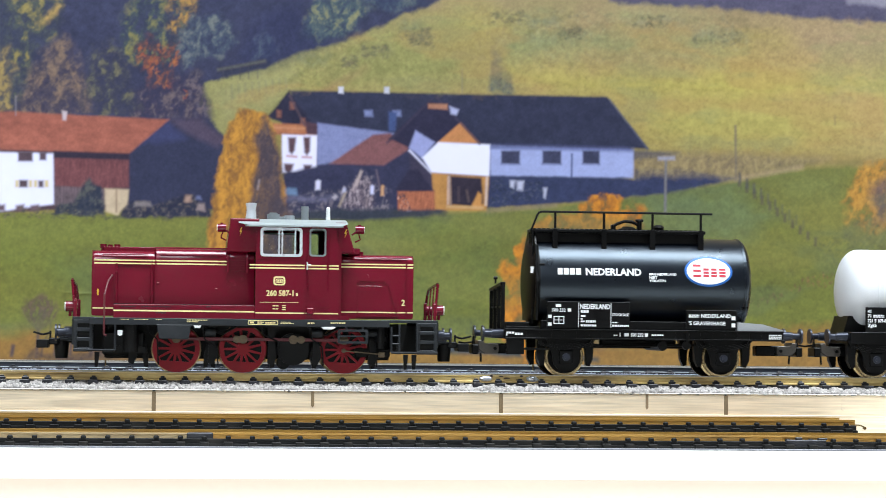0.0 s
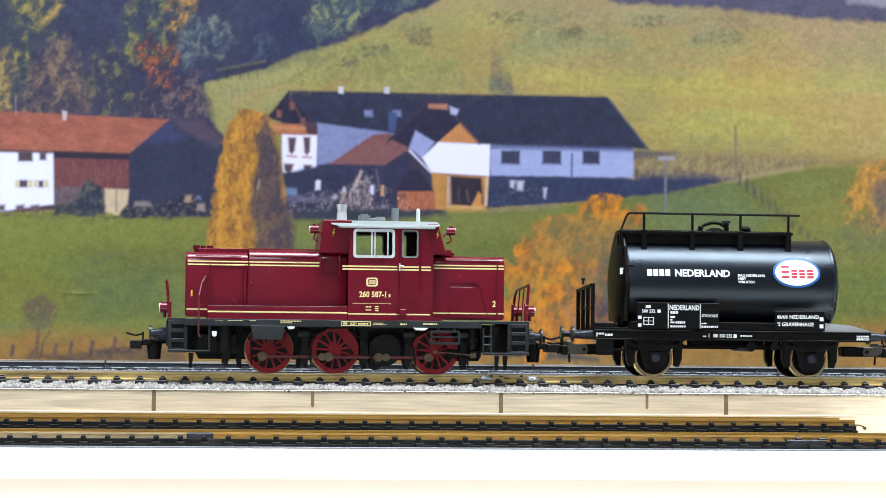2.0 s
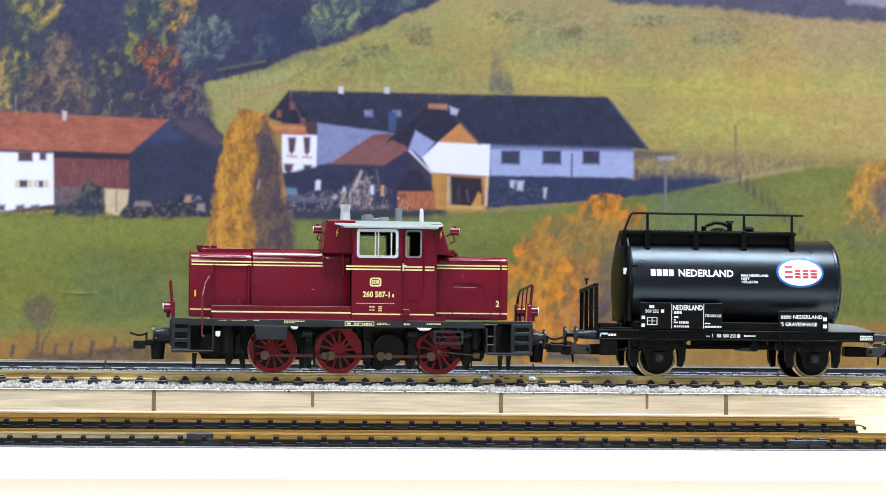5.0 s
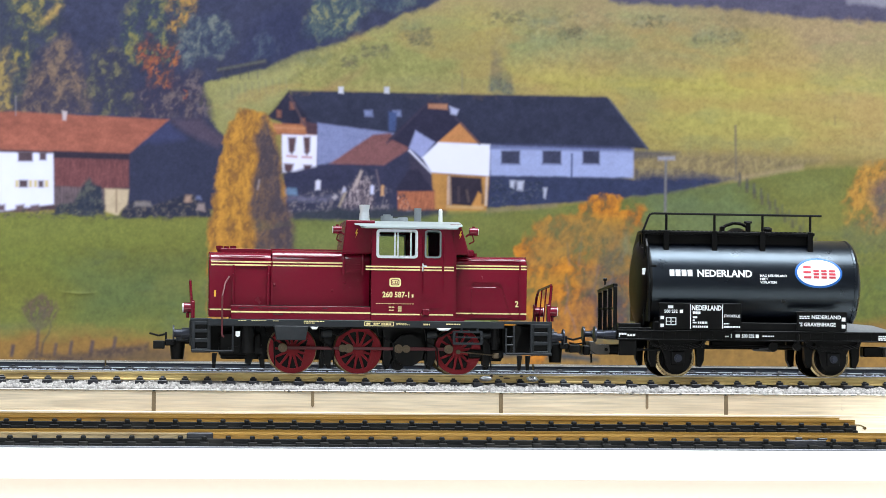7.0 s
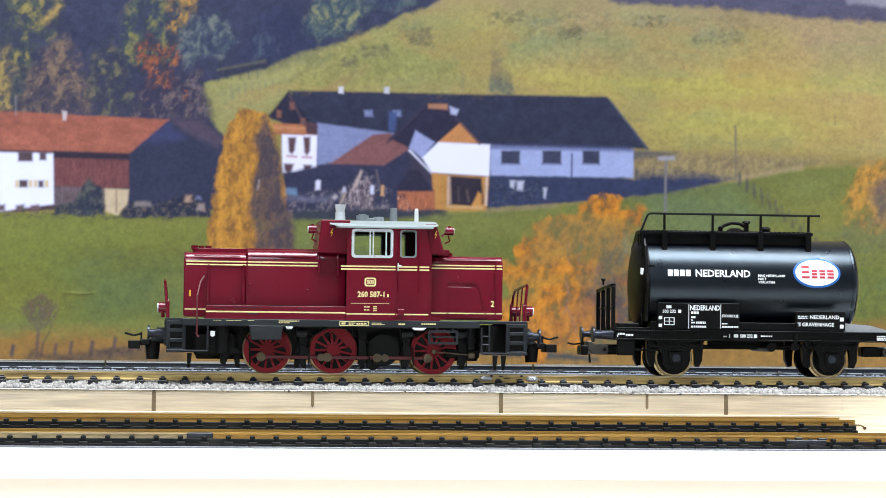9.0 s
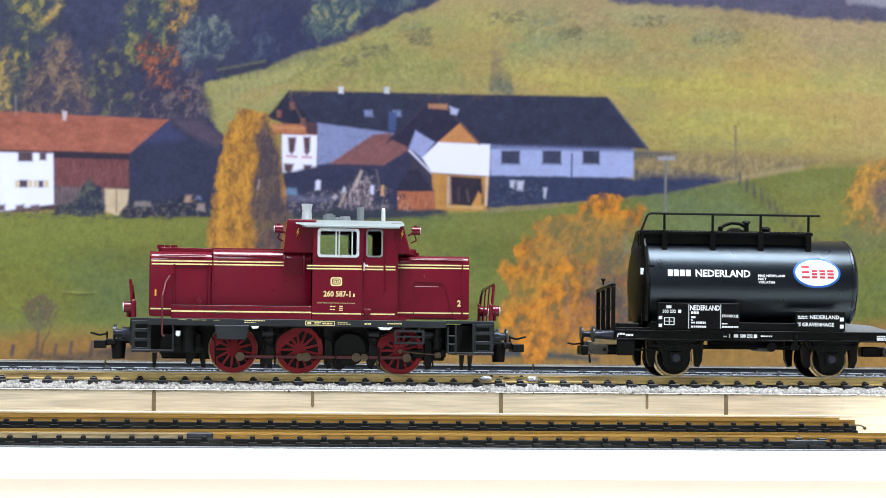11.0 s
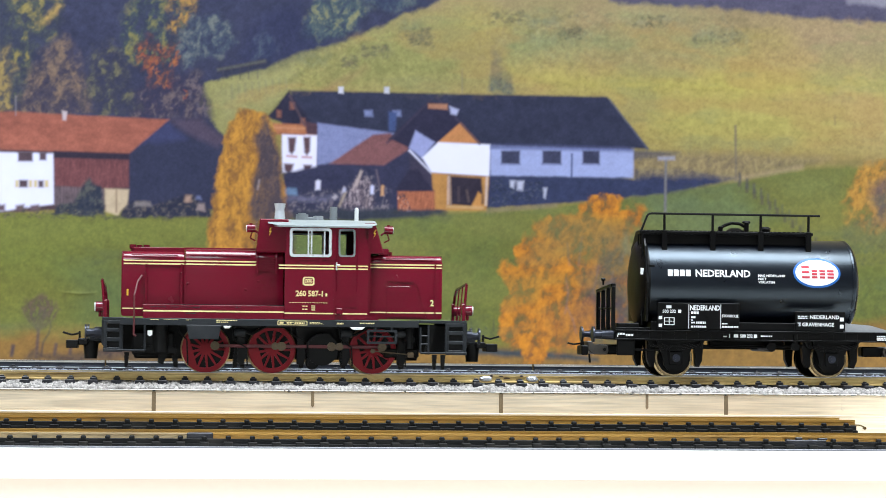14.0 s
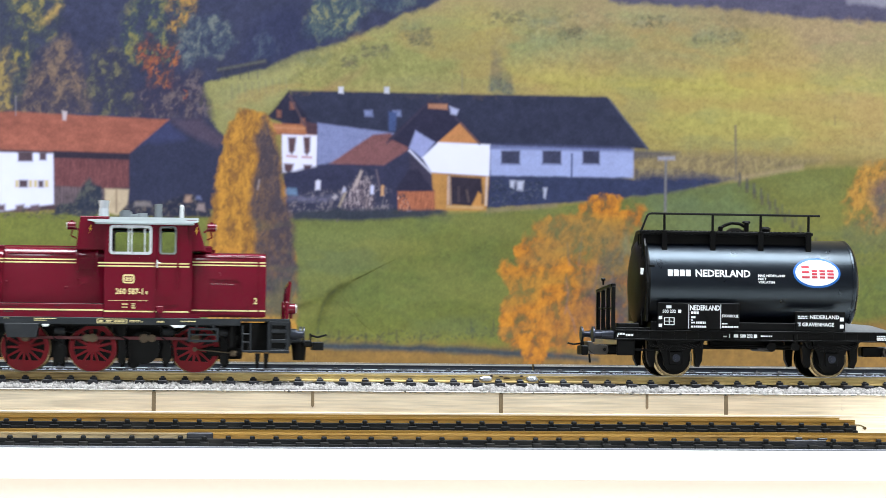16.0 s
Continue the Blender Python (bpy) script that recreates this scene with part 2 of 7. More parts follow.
def bars(name, rows, mat, parent, y):
    """Unreadable print: rows of short flat bars within (x0, x1, z0, z1)."""
    bm = bmesh.new()
    rng = np.random.default_rng(7)
    for x0, x1, z0, z1 in rows:
        lines = max(1, round((z1 - z0) / 0.55)) if x1 - x0 > 2.0 else 1
        h = (z1 - z0) / lines
        for k in range(lines):
            a, low = x0, z0 + k * h
            top = low + h * (0.7 if lines > 1 else 1.0)
            while a < x1 - 0.05:
                b = min(x1, a + rng.uniform(0.35, 0.8)) if x1 - x0 > 1.4 and top - low < 0.9 else x1
                box(bm, a, b, y - 0.05, y, low, top)
                a = b + 0.16
    return part(name, bm, mat, parent)


# ---- room ----
def room():
    x0, x1, y0, y1, z0, z1 = -1600, 1700, -2100, 900, -777.7, 1750
    t = 120
    tagged(part("floor", box(bmesh.new(), x0 - t, x1 + t, y0 - t, y1 + t, z0 - 60, z0), FLOOR_WOOD), "oak board floor of the hobby room", "floor", kind="structure")
    tagged(part("ceiling", box(bmesh.new(), x0 - t, x1 + t, y0 - t, y1 + t, z1, z1 + 80), WALL_PAINT), "unseen grey ceiling, dark to weaken reflections", "ceiling", kind="structure")
    tagged(part("wall_north", box(bmesh.new(), x0, x1, y1, y1 + t, z0, z1), WALL_PAINT), "unseen grey wall, dark to weaken reflections", "wall", kind="structure")
    tagged(part("wall_west", box(bmesh.new(), x0 - t, x0, y0 - t, y1 + t, z0, z1), WALL_PAINT), "unseen grey wall, dark to weaken reflections", "wall", kind="structure")
    tagged(part("wall_east", box(bmesh.new(), x1, x1 + t, y0 - t, y1 + t, z0, z1), WALL_PAINT), "unseen grey wall, dark to weaken reflections", "wall", kind="structure")
    bm = bmesh.new()
    wx0, wx1, wz0, wz1 = -1400, -400, 850, 1550
    box(bm, x0, wx0, y0 - t, y0, z0, z1)
    box(bm, wx1, x1, y0 - t, y0, z0, z1)
    box(bm, wx0, wx1, y0 - t, y0, z0, wz0)
    box(bm, wx0, wx1, y0 - t, y0, wz1, z1)
    tagged(part("wall_south", bm, WALL_PAINT), "unseen grey wall with a wide window, dark to weaken reflections", "wall", kind="structure")
    win = tagged(new("window_1"), "white framed window", "window", kind="structure")
    bm = bmesh.new()
    for a in (wx0, (wx0 + wx1) / 2 - 25, wx1 - 50):
        box(bm, a, a + 50, y0 - 90, y0 - 40, wz0, wz1, 4)
    for a in (wz0, wz1 - 50):
        box(bm, wx0 + 50, wx1 - 50, y0 - 88, y0 - 42, a, a + 50, 4)
    part("window_frame", bm, WINDOW_WHITE, win)
    lamp = root("ceiling_lamp", 300, -450, 1750, "flat white panel lamp fixed to the ceiling", "lamp")
    part("housing", box(bmesh.new(), -930, 930, -400, 400, -60, 0, 6), WINDOW_WHITE, lamp)
    part("diffuser", box(bmesh.new(), -900, 900, -375, 375, -66, -60), LAMP_WHITE, lamp)


room()


# ---- table and base ----
def table():
    t = root("table", 90, 0, -777.7, "white laminate table that carries the layout", "table")
    part("tabletop", box(bmesh.new(), -900, 900, -186, 300, 732, 758, 1, 2), TABLE_WHITE, t)
    part("edge_moulding", rod(bmesh.new(), (-900, -186, 744.9), (900, -186, 744.9), 12.95, seg=64), EDGE_FALLOFF, t, "rounded table edge, cream painted for the light's falloff", smooth=True)
    for x in (-840, 840):
        for y in (-160, 260):
            part("leg", box(bmesh.new(), x - 25, x + 25, y - 25, y + 25, 0, 732, 2), TABLE_WHITE, t)


table()


# ---- tracks ----
def grains(name, count, x0, x1, y0, y1, height, size, mat, parent, seed):
    """Many loose stones, each a small uneven solid, as one mesh."""
    rng = np.random.default_rng(seed)
    bm = bmesh.new()
    bmesh.ops.create_icosphere(bm, subdivisions=1, radius=1.0)
    base = np.array([v.co[:] for v in bm.verts])
    bm.verts.ensure_lookup_table()
    tri = np.array([[v.index for v in f.verts] for f in bm.faces])
    bm.free()
    n, k = count, len(base)
    x, y = rng.uniform(x0, x1, n), rng.uniform(y0, y1, n)
    r = rng.uniform(0.65, 1.25, n) * size
    pts = base[None] * rng.uniform(0.86, 1.14, (n, k, 1)) * rng.uniform(0.72, 1.2, (n, 1, 3)) * r[:, None, None]
    a = rng.uniform(0, 6.28, n)
    px = pts[..., 0] * np.cos(a)[:, None] - pts[..., 1] * np.sin(a)[:, None]
    py = pts[..., 0] * np.sin(a)[:, None] + pts[..., 1] * np.cos(a)[:, None]
    z = height(x, y) + rng.uniform(-0.2, 0.25, n)
    co = np.stack([px + x[:, None], py + y[:, None], pts[..., 2] + z[:, None]], -1).reshape(-1, 3) * MM
    faces = (tri[None] + (np.arange(n) * k)[:, None, None]).reshape(-1, 3)
    me = bpy.data.meshes.new(name)
    me.from_pydata(co.tolist(), [], faces.tolist())
    me.materials.append(mat)
    me.polygons.foreach_set("use_smooth", [True] * len(me.polygons))
    ob = new(name, me)
    ob.parent = parent
    return tagged(ob, kind="stuff")


def island_tint(m, low, high):
    """Each stone of a joined mesh gets its own lightness."""
    nt = m.node_tree
    b = nt.nodes["Principled BSDF"]
    src = b.inputs["Base Color"].links[0].from_socket
    g = nt.nodes.new("ShaderNodeNewGeometry")
    r = nt.nodes.new("ShaderNodeMapRange")
    r.inputs["To Min"].default_value, r.inputs["To Max"].default_value = low, high
    nt.links.new(g.outputs["Random Per Island"], r.inputs["Value"])
    s = nt.nodes.new("ShaderNodeVectorMath")
    s.operation = "SCALE"
    nt.links.new(src, s.inputs[0])
    nt.links.new(r.outputs[0], s.inputs["Scale"])
    nt.links.new(s.outputs[0], b.inputs["Base Color"])


island_tint(BALLAST, 0.66, 1.3)


def rail_section(top, y):
    """Profile of a rail 2.5 mm high: foot, web and head."""
    return [(y - 1.1, top - 2.5), (y + 1.1, top - 2.5), (y + 1.1, top - 2.15), (y + 0.3, top - 1.8), (y + 0.3, top - 0.75), (y + 0.5, top - 0.6), (y + 0.5, top - 0.08), (y + 0.4, top),
            (y - 0.4, top), (y - 0.5, top - 0.08), (y - 0.5, top - 0.6), (y - 0.3, top - 0.75), (y - 0.3, top - 1.8), (y - 1.1, top - 2.15)]


def rail(parent, x0, x1, y, top, mat, label, worn=0.12, head=RAIL_TOP):
    r = part("rail", loft_x(bmesh.new(), rail_section(top, y), x0, x1), mat, parent, label)
    # a large worn value paints the bright line down the head's side
    part("rail_head", box(bmesh.new(), x0, x1, y - 0.52, y + 0.42, top - worn, top + 0.012), head, r, "worn running surface, with a painted glint on the rear rail")
    return r


def sleeper_mesh(name, y0, y1, rails, z0, z1, mat, w=2.6, clip=1.15):
    bm = bmesh.new()
    box(bm, -w / 2, w / 2, y0, y1, z0, z1, 0.15)
    for y in rails:
        for side in (-1, 1):
            yy = y + side * 1.35
            box(bm, -1.05, 1.05, yy - 0.75, yy + 0.75, z1 - 0.05, z1 + 0.75, 0.2)
            box(bm, -0.6, 0.6, yy - 0.35 - side * 0.3, yy + 0.35 - side * 0.3, z1 + 0.7, z1 + 1.2, 0.12)
            if clip > 1.2 and side < 0:
                box(bm, -0.75, 0.75, yy - 0.85, yy + 0.7, z1 + 0.3, z1 + clip, 0.3)
    o = part(name, bm, mat)
    me = o.data
    bpy.data.objects.remove(o)
    return me


def main_track():
    t = root("railway_track", 90, 8.25, -5, "brass railed model track on pale grey ballast", "track")
    def local(y):
        return y - 8.25
    rail(t, -170, 170, local(0.0), 5, BRASS_RAIL, "tarnished brass rail")
    rail(t, -170, 170, local(16.5), 5, BRASS_RAIL, "tarnished brass rail")
    me = sleeper_mesh("sleeper", local(-5.8), local(22.3), (local(0.0), local(16.5)), 0.5, 2.6, SLEEPER, 3.0)
    x = 44.76 - 6.868 * 17
    for i in range(48):
        o = new("sleeper", me)
        o.parent = t
        o.location = ((x + 6.868 * i - 90) * MM, (0.25 * math.sin(i * 2.3)) * MM, 0)
        o.rotation_euler = (0, 0, 0.012 * math.sin(i * 5.1))
    # ballast bed with a low shoulder, and loose stones over it
    bm = bmesh.new()
    prof = [(local(-11.9), -0.1), (local(30), -0.1), (local(28), 1.3), (local(22), 1.3), (local(-5), 0.9), (local(-11.6), 0.05)]
    loft_x(bm, prof, -170, 170)
    part("ballast_bed", bm, BALLAST_BED, t)
    shoulder = lambda X, Y: np.interp(Y, [local(-12), local(-6.5), local(-4), local(24)], [0.0, 0.75, 1.15, 1.5])
    grains("ballast", 8200, -165, 165, local(-11.6), local(-0.6), shoulder, 0.74, BALLAST, t, 3)
    grains("ballast", 1800, -165, 165, local(1.0), local(26), shoulder, 0.58, BALLAST, t, 4)
    # solder at the rail joint
    for sx, r in ((96.0, 1.0), (110.5, 1.0)):
        bm = bmesh.new()
        bmesh.ops.create_icosphere(bm, subdivisions=3, radius=1.0)
        for v in bm.verts:
            k = 1 + 0.35 * noise.noise(v.co * 2.3 + Vector((sx, 0, 0)))
            v.co = Vector((v.co.x * 1.9 * r, v.co.y * 0.7, v.co.z * 0.85 * r)) * k
            v.co += Vector((sx - 90, local(-0.75), 3.75))
        part("solder_joint", bm, SOLDER, t, "shiny lump of solder on the rail", smooth=True)
    rng = np.random.default_rng(12)
    for k in range(9):
        x, z, w = rng.uniform(93, 112) - 90, rng.uniform(3.3, 4.7), rng.uniform(0.5, 1.6)
        outline = [(x + w * math.cos(a) * rng.uniform(0.6, 1.2), z + 0.28 * math.sin(a) * rng.uniform(0.6, 1.2)) for a in np.linspace(0, 5.6, 8)]
        part("scorch_mark", prism(bmesh.new(), outline, local(-0.56), local(-0.3)), SCORCH, t, "brown scorch mark on the rail")


def plank():
    p = root("edging_board", 90, -12, -19.7, "pale wooden edging board with dark joints beside the track", "board")
    cuts = [-100.0, -5.7, 99.2, 169.2, 290.0]
    for a, b in zip(cuts, cuts[1:]):
        bm = bmesh.new()
        box(bm, a + 0.35 - 90, b - 0.35 - 90, 0, 46, 0.0, 14.5, 0.35, 2)
        part("plank", bm, WOOD, p)
    for x, w in ((-5.7, 0.62), (99.2, 0.62), (169.2, 0.62)):
        part("joint_filler", box(bmesh.new(), x - w - 90, x + w - 90, -0.1, 44, 1.0, 14.1, 0.1), WOOD_GAP, p)
    for x, w in ((-21.1, 0.42), (41.8, 0.5), (144.4, 0.42), (206.2, 0.6)):
        bm = bmesh.new()
        outline = [(x - w - 90, 14.3), (x - w - 90, 10.2), (x - 90, 9.6), (x + w - 90, 10.2), (x + w - 90, 14.3)]
        prism(bm, outline, -0.12, 0.2)
        part("notch", bm, WOOD_GAP if x in (41.8, 144.4) else WOOD, p)
    part("lip", box(bmesh.new(), -190, 200, -0.25, 0.5, 14.5, 14.75, 0.08), TABLE_WHITE, p, "thin white lip")
    part("foot_strip", box(bmesh.new(), -190, 200, -0.45, 0.0, 0, 8.2, 0.2, 2), WOOD, p, "pale foot strip")


def straight_track(t, yn, top, x0, x1, near_parts, first, pitch, low, mat, rail_mat, raised=True):
    """A straight track piece in its root's space: near rail at yn, far rail a gauge behind, and one sleeper after another."""
    for a, b in near_parts:
        rail(t, a, b, yn, top, BRASS_PALE if len(near_parts) > 1 and a < -100 else rail_mat, "tarnished rail, at the rear toned as if unlit", 0.12 if raised else 0.42, BRASS_OLD if raised else RAIL_TOP)
    rail(t, x0, x1, yn + 16.5, top, rail_mat, "tarnished rail, at the rear toned as if unlit", 0.12, BRASS_OLD if raised else RAIL_TOP)
    me = sleeper_mesh("sleeper", yn - 4.6, yn + 21.1, (yn, yn + 16.5), low, top - 2.5, mat, 2.5, 1.6 if raised else 1.15)
    k = 0
    x = first - pitch * math.floor((first - x0 - 1.5) / pitch)
    while x < x1 - 1.5:
        o = new("sleeper", me)
        o.parent = t
        o.location = (x * MM, 0.25 * math.sin(k * 3.7) * MM, 0)
        o.rotation_euler = (0, 0, 0.012 * math.sin(k * 4.3))
        x += pitch
        k += 1
    part("web", box(bmesh.new(), x0, x1, yn - 3.4, yn + 19.9, low, low + 1.1, 0.1), mat, t, "dark plastic web under the sleepers")
    if raised:
        part("side_web", box(bmesh.new(), x0, x1, yn - 1.9, yn - 0.7, low, top - 1.7, 0.15), mat, t, "dark plastic web beside the rail")


def spare_tracks():
    # upper piece on a low strip, its rail joiner standing out at the end
    t = root("spare_track", 90, -33, -19.7, "old brown brass track piece lying before the edging board", "track", "spare track pieces")
    straight_track(t, 0.0, 7.75, -175, 113.6, [(-175, 113.6)], -41.0, 6.89, 3.6, SLEEPER_OLD, BRASS_OLD)
    part("support_strip", box(bmesh.new(), -175, 112.5, -3.2, 20.6, 0, 3.6, 0.1), SLEEPER_OLD, t, "dark support strip")
    bm = pipe(bmesh.new(), [(112.0, -0.7, 6.2), (115.2, -0.7, 6.1), (116.2, -0.7, 5.6)], 0.22)
    rod(bm, (116.4, -1.1, 5.3), (116.4, -0.3, 5.3), 0.5)
    part("rail_joiner", bm, STEEL, t, "bent metal rail joiner")
    t = root("spare_track", 90, -58, -19.7, "brown brass track piece with black joiner on the table", "track", "spare track pieces")
    straight_track(t, 0.0, 4.2, -175, 190, [(-175, -85.6), (-78.8, 190)], -41.0, 6.68, 0.0, SLEEPER_OLD, BRASS_OLD)
    part("insulating_joiner", box(bmesh.new(), -86.0, -78.6, -1.0, 0.9, 1.7, 4.1, 0.25), SLEEPER, t, "black plastic rail joiner")
    bm = box(bmesh.new(), 85.2, 97.0, -2.4, -0.9, 0.5, 3.0, 0.25)
    box(bm, 88.0, 90.0, -2.2, -0.9, 2.9, 3.7, 0.2)
    box(bm, 94.6, 97.4, -2.3, -0.9, 2.9, 3.5, 0.2)
    part("rail_joiner", bm, SLEEPER, t, "black plastic rail joiner")
    part("edge_strip", box(bmesh.new(), -175, 190, -5.6, -4.7, 0, 0.5, 0.15), GREY_EDGE, t, "glossy grey edge")


def rear_track():
    base = root("rear_base_board", 90, 70, -19.7, "grey ballasted base board behind the main track", "board")
    part("board", box(bmesh.new(), -200, 220, -35, 35, 0, 18.6, 0.3), BALLAST_BED, base)
    grains("ballast", 5200, -170, 200, -34.5, -11.5, lambda X, Y: np.full(len(X), 18.7), 0.5, BALLAST_DARK, base, 8)
    t = root("rear_track", 90, 60, -1.1, "silver railed model track with dark sleepers on grey ballast", "track")
    straight_track(t, 0.0, 3.15, -190, 210, [(-190, 210)], -36.4, 7.56, 0.0, SLEEPER, RAIL_UNLIT, False)
    x = -36.4 + 3.78 - 7.56 * 19
    # added pale pieces that stand in for bright glints along the sleepers
    for k in range(44):
        part("bright_dash", box(bmesh.new(), x - 2.3, x + 2.3, -2.6, -1.3, 0.8, 1.3, 0.12), ROOF_GREY, t, "pale piece added for the bright dashes between the sleepers")
        x += 7.56
    for px in (-112.4, 30.0):
        part("track_pin", rod(bmesh.new(), (px, -1.2, 0.6), (px, -1.2, 3.5), 0.3), STEEL, t)


main_track()
plank()
spare_tracks()
rear_track()


# ---- printed landscape behind the track ----

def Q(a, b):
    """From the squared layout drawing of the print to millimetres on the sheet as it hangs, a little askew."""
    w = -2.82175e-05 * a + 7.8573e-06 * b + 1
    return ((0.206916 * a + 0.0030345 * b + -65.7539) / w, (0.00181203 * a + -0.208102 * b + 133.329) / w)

class Print:
    """A printed sheet: colours mixed on a fine grid of points, in millimetres of the sheet (u along it, v up)."""

    def __init__(self, us, vs):
        self.u, self.v = np.meshgrid(us, vs)
        self.us, self.vs = us, vs
        self.c = np.zeros((*self.u.shape, 3))

    def noise(self, size, seed, octaves=4, stretch=1.0, r=(slice(None), slice(None))):
        su, sv = self.u[r], self.v[r]
        return self.noise_at(su, sv, size, seed, octaves, stretch)

    @staticmethod
    def noise_at(su, sv, size, seed, octaves=4, stretch=1.0):
        out, amp, total = np.zeros(su.shape), 1.0, 0.0
        for o in range(octaves):
            rng = np.random.default_rng(seed * 31 + o)
            g = rng.random((256, 256))
            x, y = (su + 500) / (size * stretch) * 2 ** o, (sv + 500) / size * 2 ** o
            i, j = np.floor(x).astype(int), np.floor(y).astype(int)
            fx, fy = x - i, y - j
            fx, fy = fx * fx * (3 - 2 * fx), fy * fy * (3 - 2 * fy)
            a, b = g[j % 256, i % 256], g[j % 256, (i + 1) % 256]
            c, d = g[(j + 1) % 256, i % 256], g[(j + 1) % 256, (i + 1) % 256]
            out += amp * ((a * (1 - fx) + b * fx) * (1 - fy) + (c * (1 - fx) + d * fx) * fy)
            total += amp
            amp *= 0.55
        return out / total - 0.5

    def mix(self, mask, colour, region=None):
        r = region or (slice(None), slice(None))
        col = np.asarray(colour)
        self.c[r] = self.c[r] * (1 - mask[..., None]) + col * mask[..., None]

    def area(self, pts, margin):
        p = np.array(pts)
        i0, i1 = np.searchsorted(self.us, (p[:, 0].min() - margin, p[:, 0].max() + margin))
        j0, j1 = np.searchsorted(self.vs, (p[:, 1].min() - margin, p[:, 1].max() + margin))
        return slice(j0, j1), slice(i0, i1)

    def mask(self, pts, soft=0.45, rough=0.0, seed=1):
        r = self.area(pts, soft * 2 + rough * 2 + 1)
        u, v = self.u[r], self.v[r]
        if rough:
            u, v = u + self.noise(4, seed, r=r) * rough * 3, v + self.noise(4, seed + 7, r=r) * rough * 3
        inside, dist = np.zeros(u.shape, bool), np.full(u.shape, 1e9)
        for (x0, y0), (x1, y1) in zip(pts, pts[1:] + pts[:1]):
            dx, dy = x1 - x0, y1 - y0
            t = np.clip(((u - x0) * dx + (v - y0) * dy) / (dx * dx + dy * dy + 1e-9), 0, 1)
            dist = np.minimum(dist, np.hypot(u - x0 - t * dx, v - y0 - t * dy))
            if dy:
                inside ^= ((y0 > v) != (y1 > v)) & (u < dx * (v - y0) / dy + x0)
        return np.clip(0.5 + np.where(inside, dist, -dist) / (2 * soft), 0, 1), r

    def shape(self, pts, colour, soft=0.45, rough=0.0, seed=1, vary=0.1, amount=1.0, grain=3.0, tall=1.0):
        m, r = self.mask(pts, soft, rough, seed)
        k = 1 + vary * 2.4 * self.noise(grain, seed + 3, 4, tall, r)[..., None]
        self.mix(m * amount, np.asarray(lin(*colour)) * k, r)

    def mottle(self, pts, amount, size, seed, colour=None, rough=1.0, tall=1.0):
        """Uneven light and dark inside an outline, or gaps of another colour."""
        m, r = self.mask(pts, 1.5, rough, seed)
        n = self.noise(size, seed, 4, tall, r)
        if colour is None:
            self.c[r] *= 1 + m[..., None] * amount * 2.5 * n[..., None]
        else:
            self.mix(m * np.clip((n - 0.06) * 9, 0, 1) * amount, np.asarray(lin(*colour)), r)

    def crown(self, pts, dark, mid, light, size, seed, rough=1.2, soft=0.7, amount=1.0, tall=0.75, bias=0.0, sun=(-0.7, 0.7), gaps=0.0):
        """Foliage in an outline: lumps lit from one side, down to fine leaf texture; gaps lets what lies behind show through."""
        m, r = self.mask(pts, soft, rough, seed)
        u, v = self.u[r], self.v[r]
        w, x = self.noise_at(u, v, size * 0.8, seed + 1, 4), self.noise_at(u, v, size * 0.8, seed + 2, 4)
        u, v = u + w * size * 0.8, v + x * size * 0.8
        k, d = np.zeros(u.shape), size * 0.22
        for scale, weight in ((1.0, 1.35), (0.45, 0.9), (0.2, 0.5), (0.09, 0.28)):
            e = d * scale
            a = self.noise_at(u + sun[0] * e, v + sun[1] * e, size * scale, seed + 11, 2, tall)
            b = self.noise_at(u - sun[0] * e, v - sun[1] * e, size * scale, seed + 11, 2, tall)
            k += weight * ((b - a) * 0.9 + (a + b) * 0.5)
        k += 0.22 * self.noise_at(u, v, 0.7, seed + 5, 2, tall) + 1.4 * bias
        k = (0.5 + 0.5 * np.tanh(1.7 * k))[..., None]
        dk, md, lt = (np.asarray(lin(*c)) for c in (dark, mid, light))
        col = np.where(k < 0.5, dk + (md - dk) * k * 2, md + (lt - md) * (k * 2 - 1))
        if gaps:
            m = m * np.clip(1 - gaps * np.clip(0.46 - k[..., 0], 0, 1) * 3.2, 0, 1)
        self.mix(m * amount, col, r)

    def line(self, a, b, width, colour, soft=0.35, amount=1.0):
        dx, dy = b[0] - a[0], b[1] - a[1]
        n = math.hypot(dx, dy)
        ox, oy = -dy / n * width / 2, dx / n * width / 2
        self.shape([(a[0] + ox, a[1] + oy), (b[0] + ox, b[1] + oy), (b[0] - ox, b[1] - oy), (a[0] - ox, a[1] - oy)], colour, soft, amount=amount, vary=0.05)

    def dabs(self, pts, colours, count, size, seed, rough=1.0, amount=0.75, slant=0.0, spread=0.2):
        """Leaf clumps: soft strokes strewn inside an outline."""
        m, r = self.mask(pts, 1.6, rough * 1.7, seed)
        rng = np.random.default_rng(seed)
        p = np.array(pts)
        lo, hi = p.min(0), p.max(0)
        cols = [np.asarray(lin(*c)) for c in colours]
        j0, i0 = r[0].start, r[1].start
        made, size, count = 0, size * 0.72, int(count * 1.7)
        while made < count:
            made += 1
            x, y = rng.uniform(lo[0], hi[0]), rng.uniform(lo[1], hi[1])
            i, j = np.searchsorted(self.us, x), np.searchsorted(self.vs, y)
            if not (0 <= j - j0 < m.shape[0] and 0 <= i - i0 < m.shape[1]) or m[j - j0, i - i0] < 0.4:
                continue
            a, b = size * rng.uniform(0.5, 1.7), size * rng.uniform(0.28, 0.75)
            w = self.area([(x, y)], max(a, b) * 1.6)
            du, dv = self.u[w] - x, self.v[w] - y
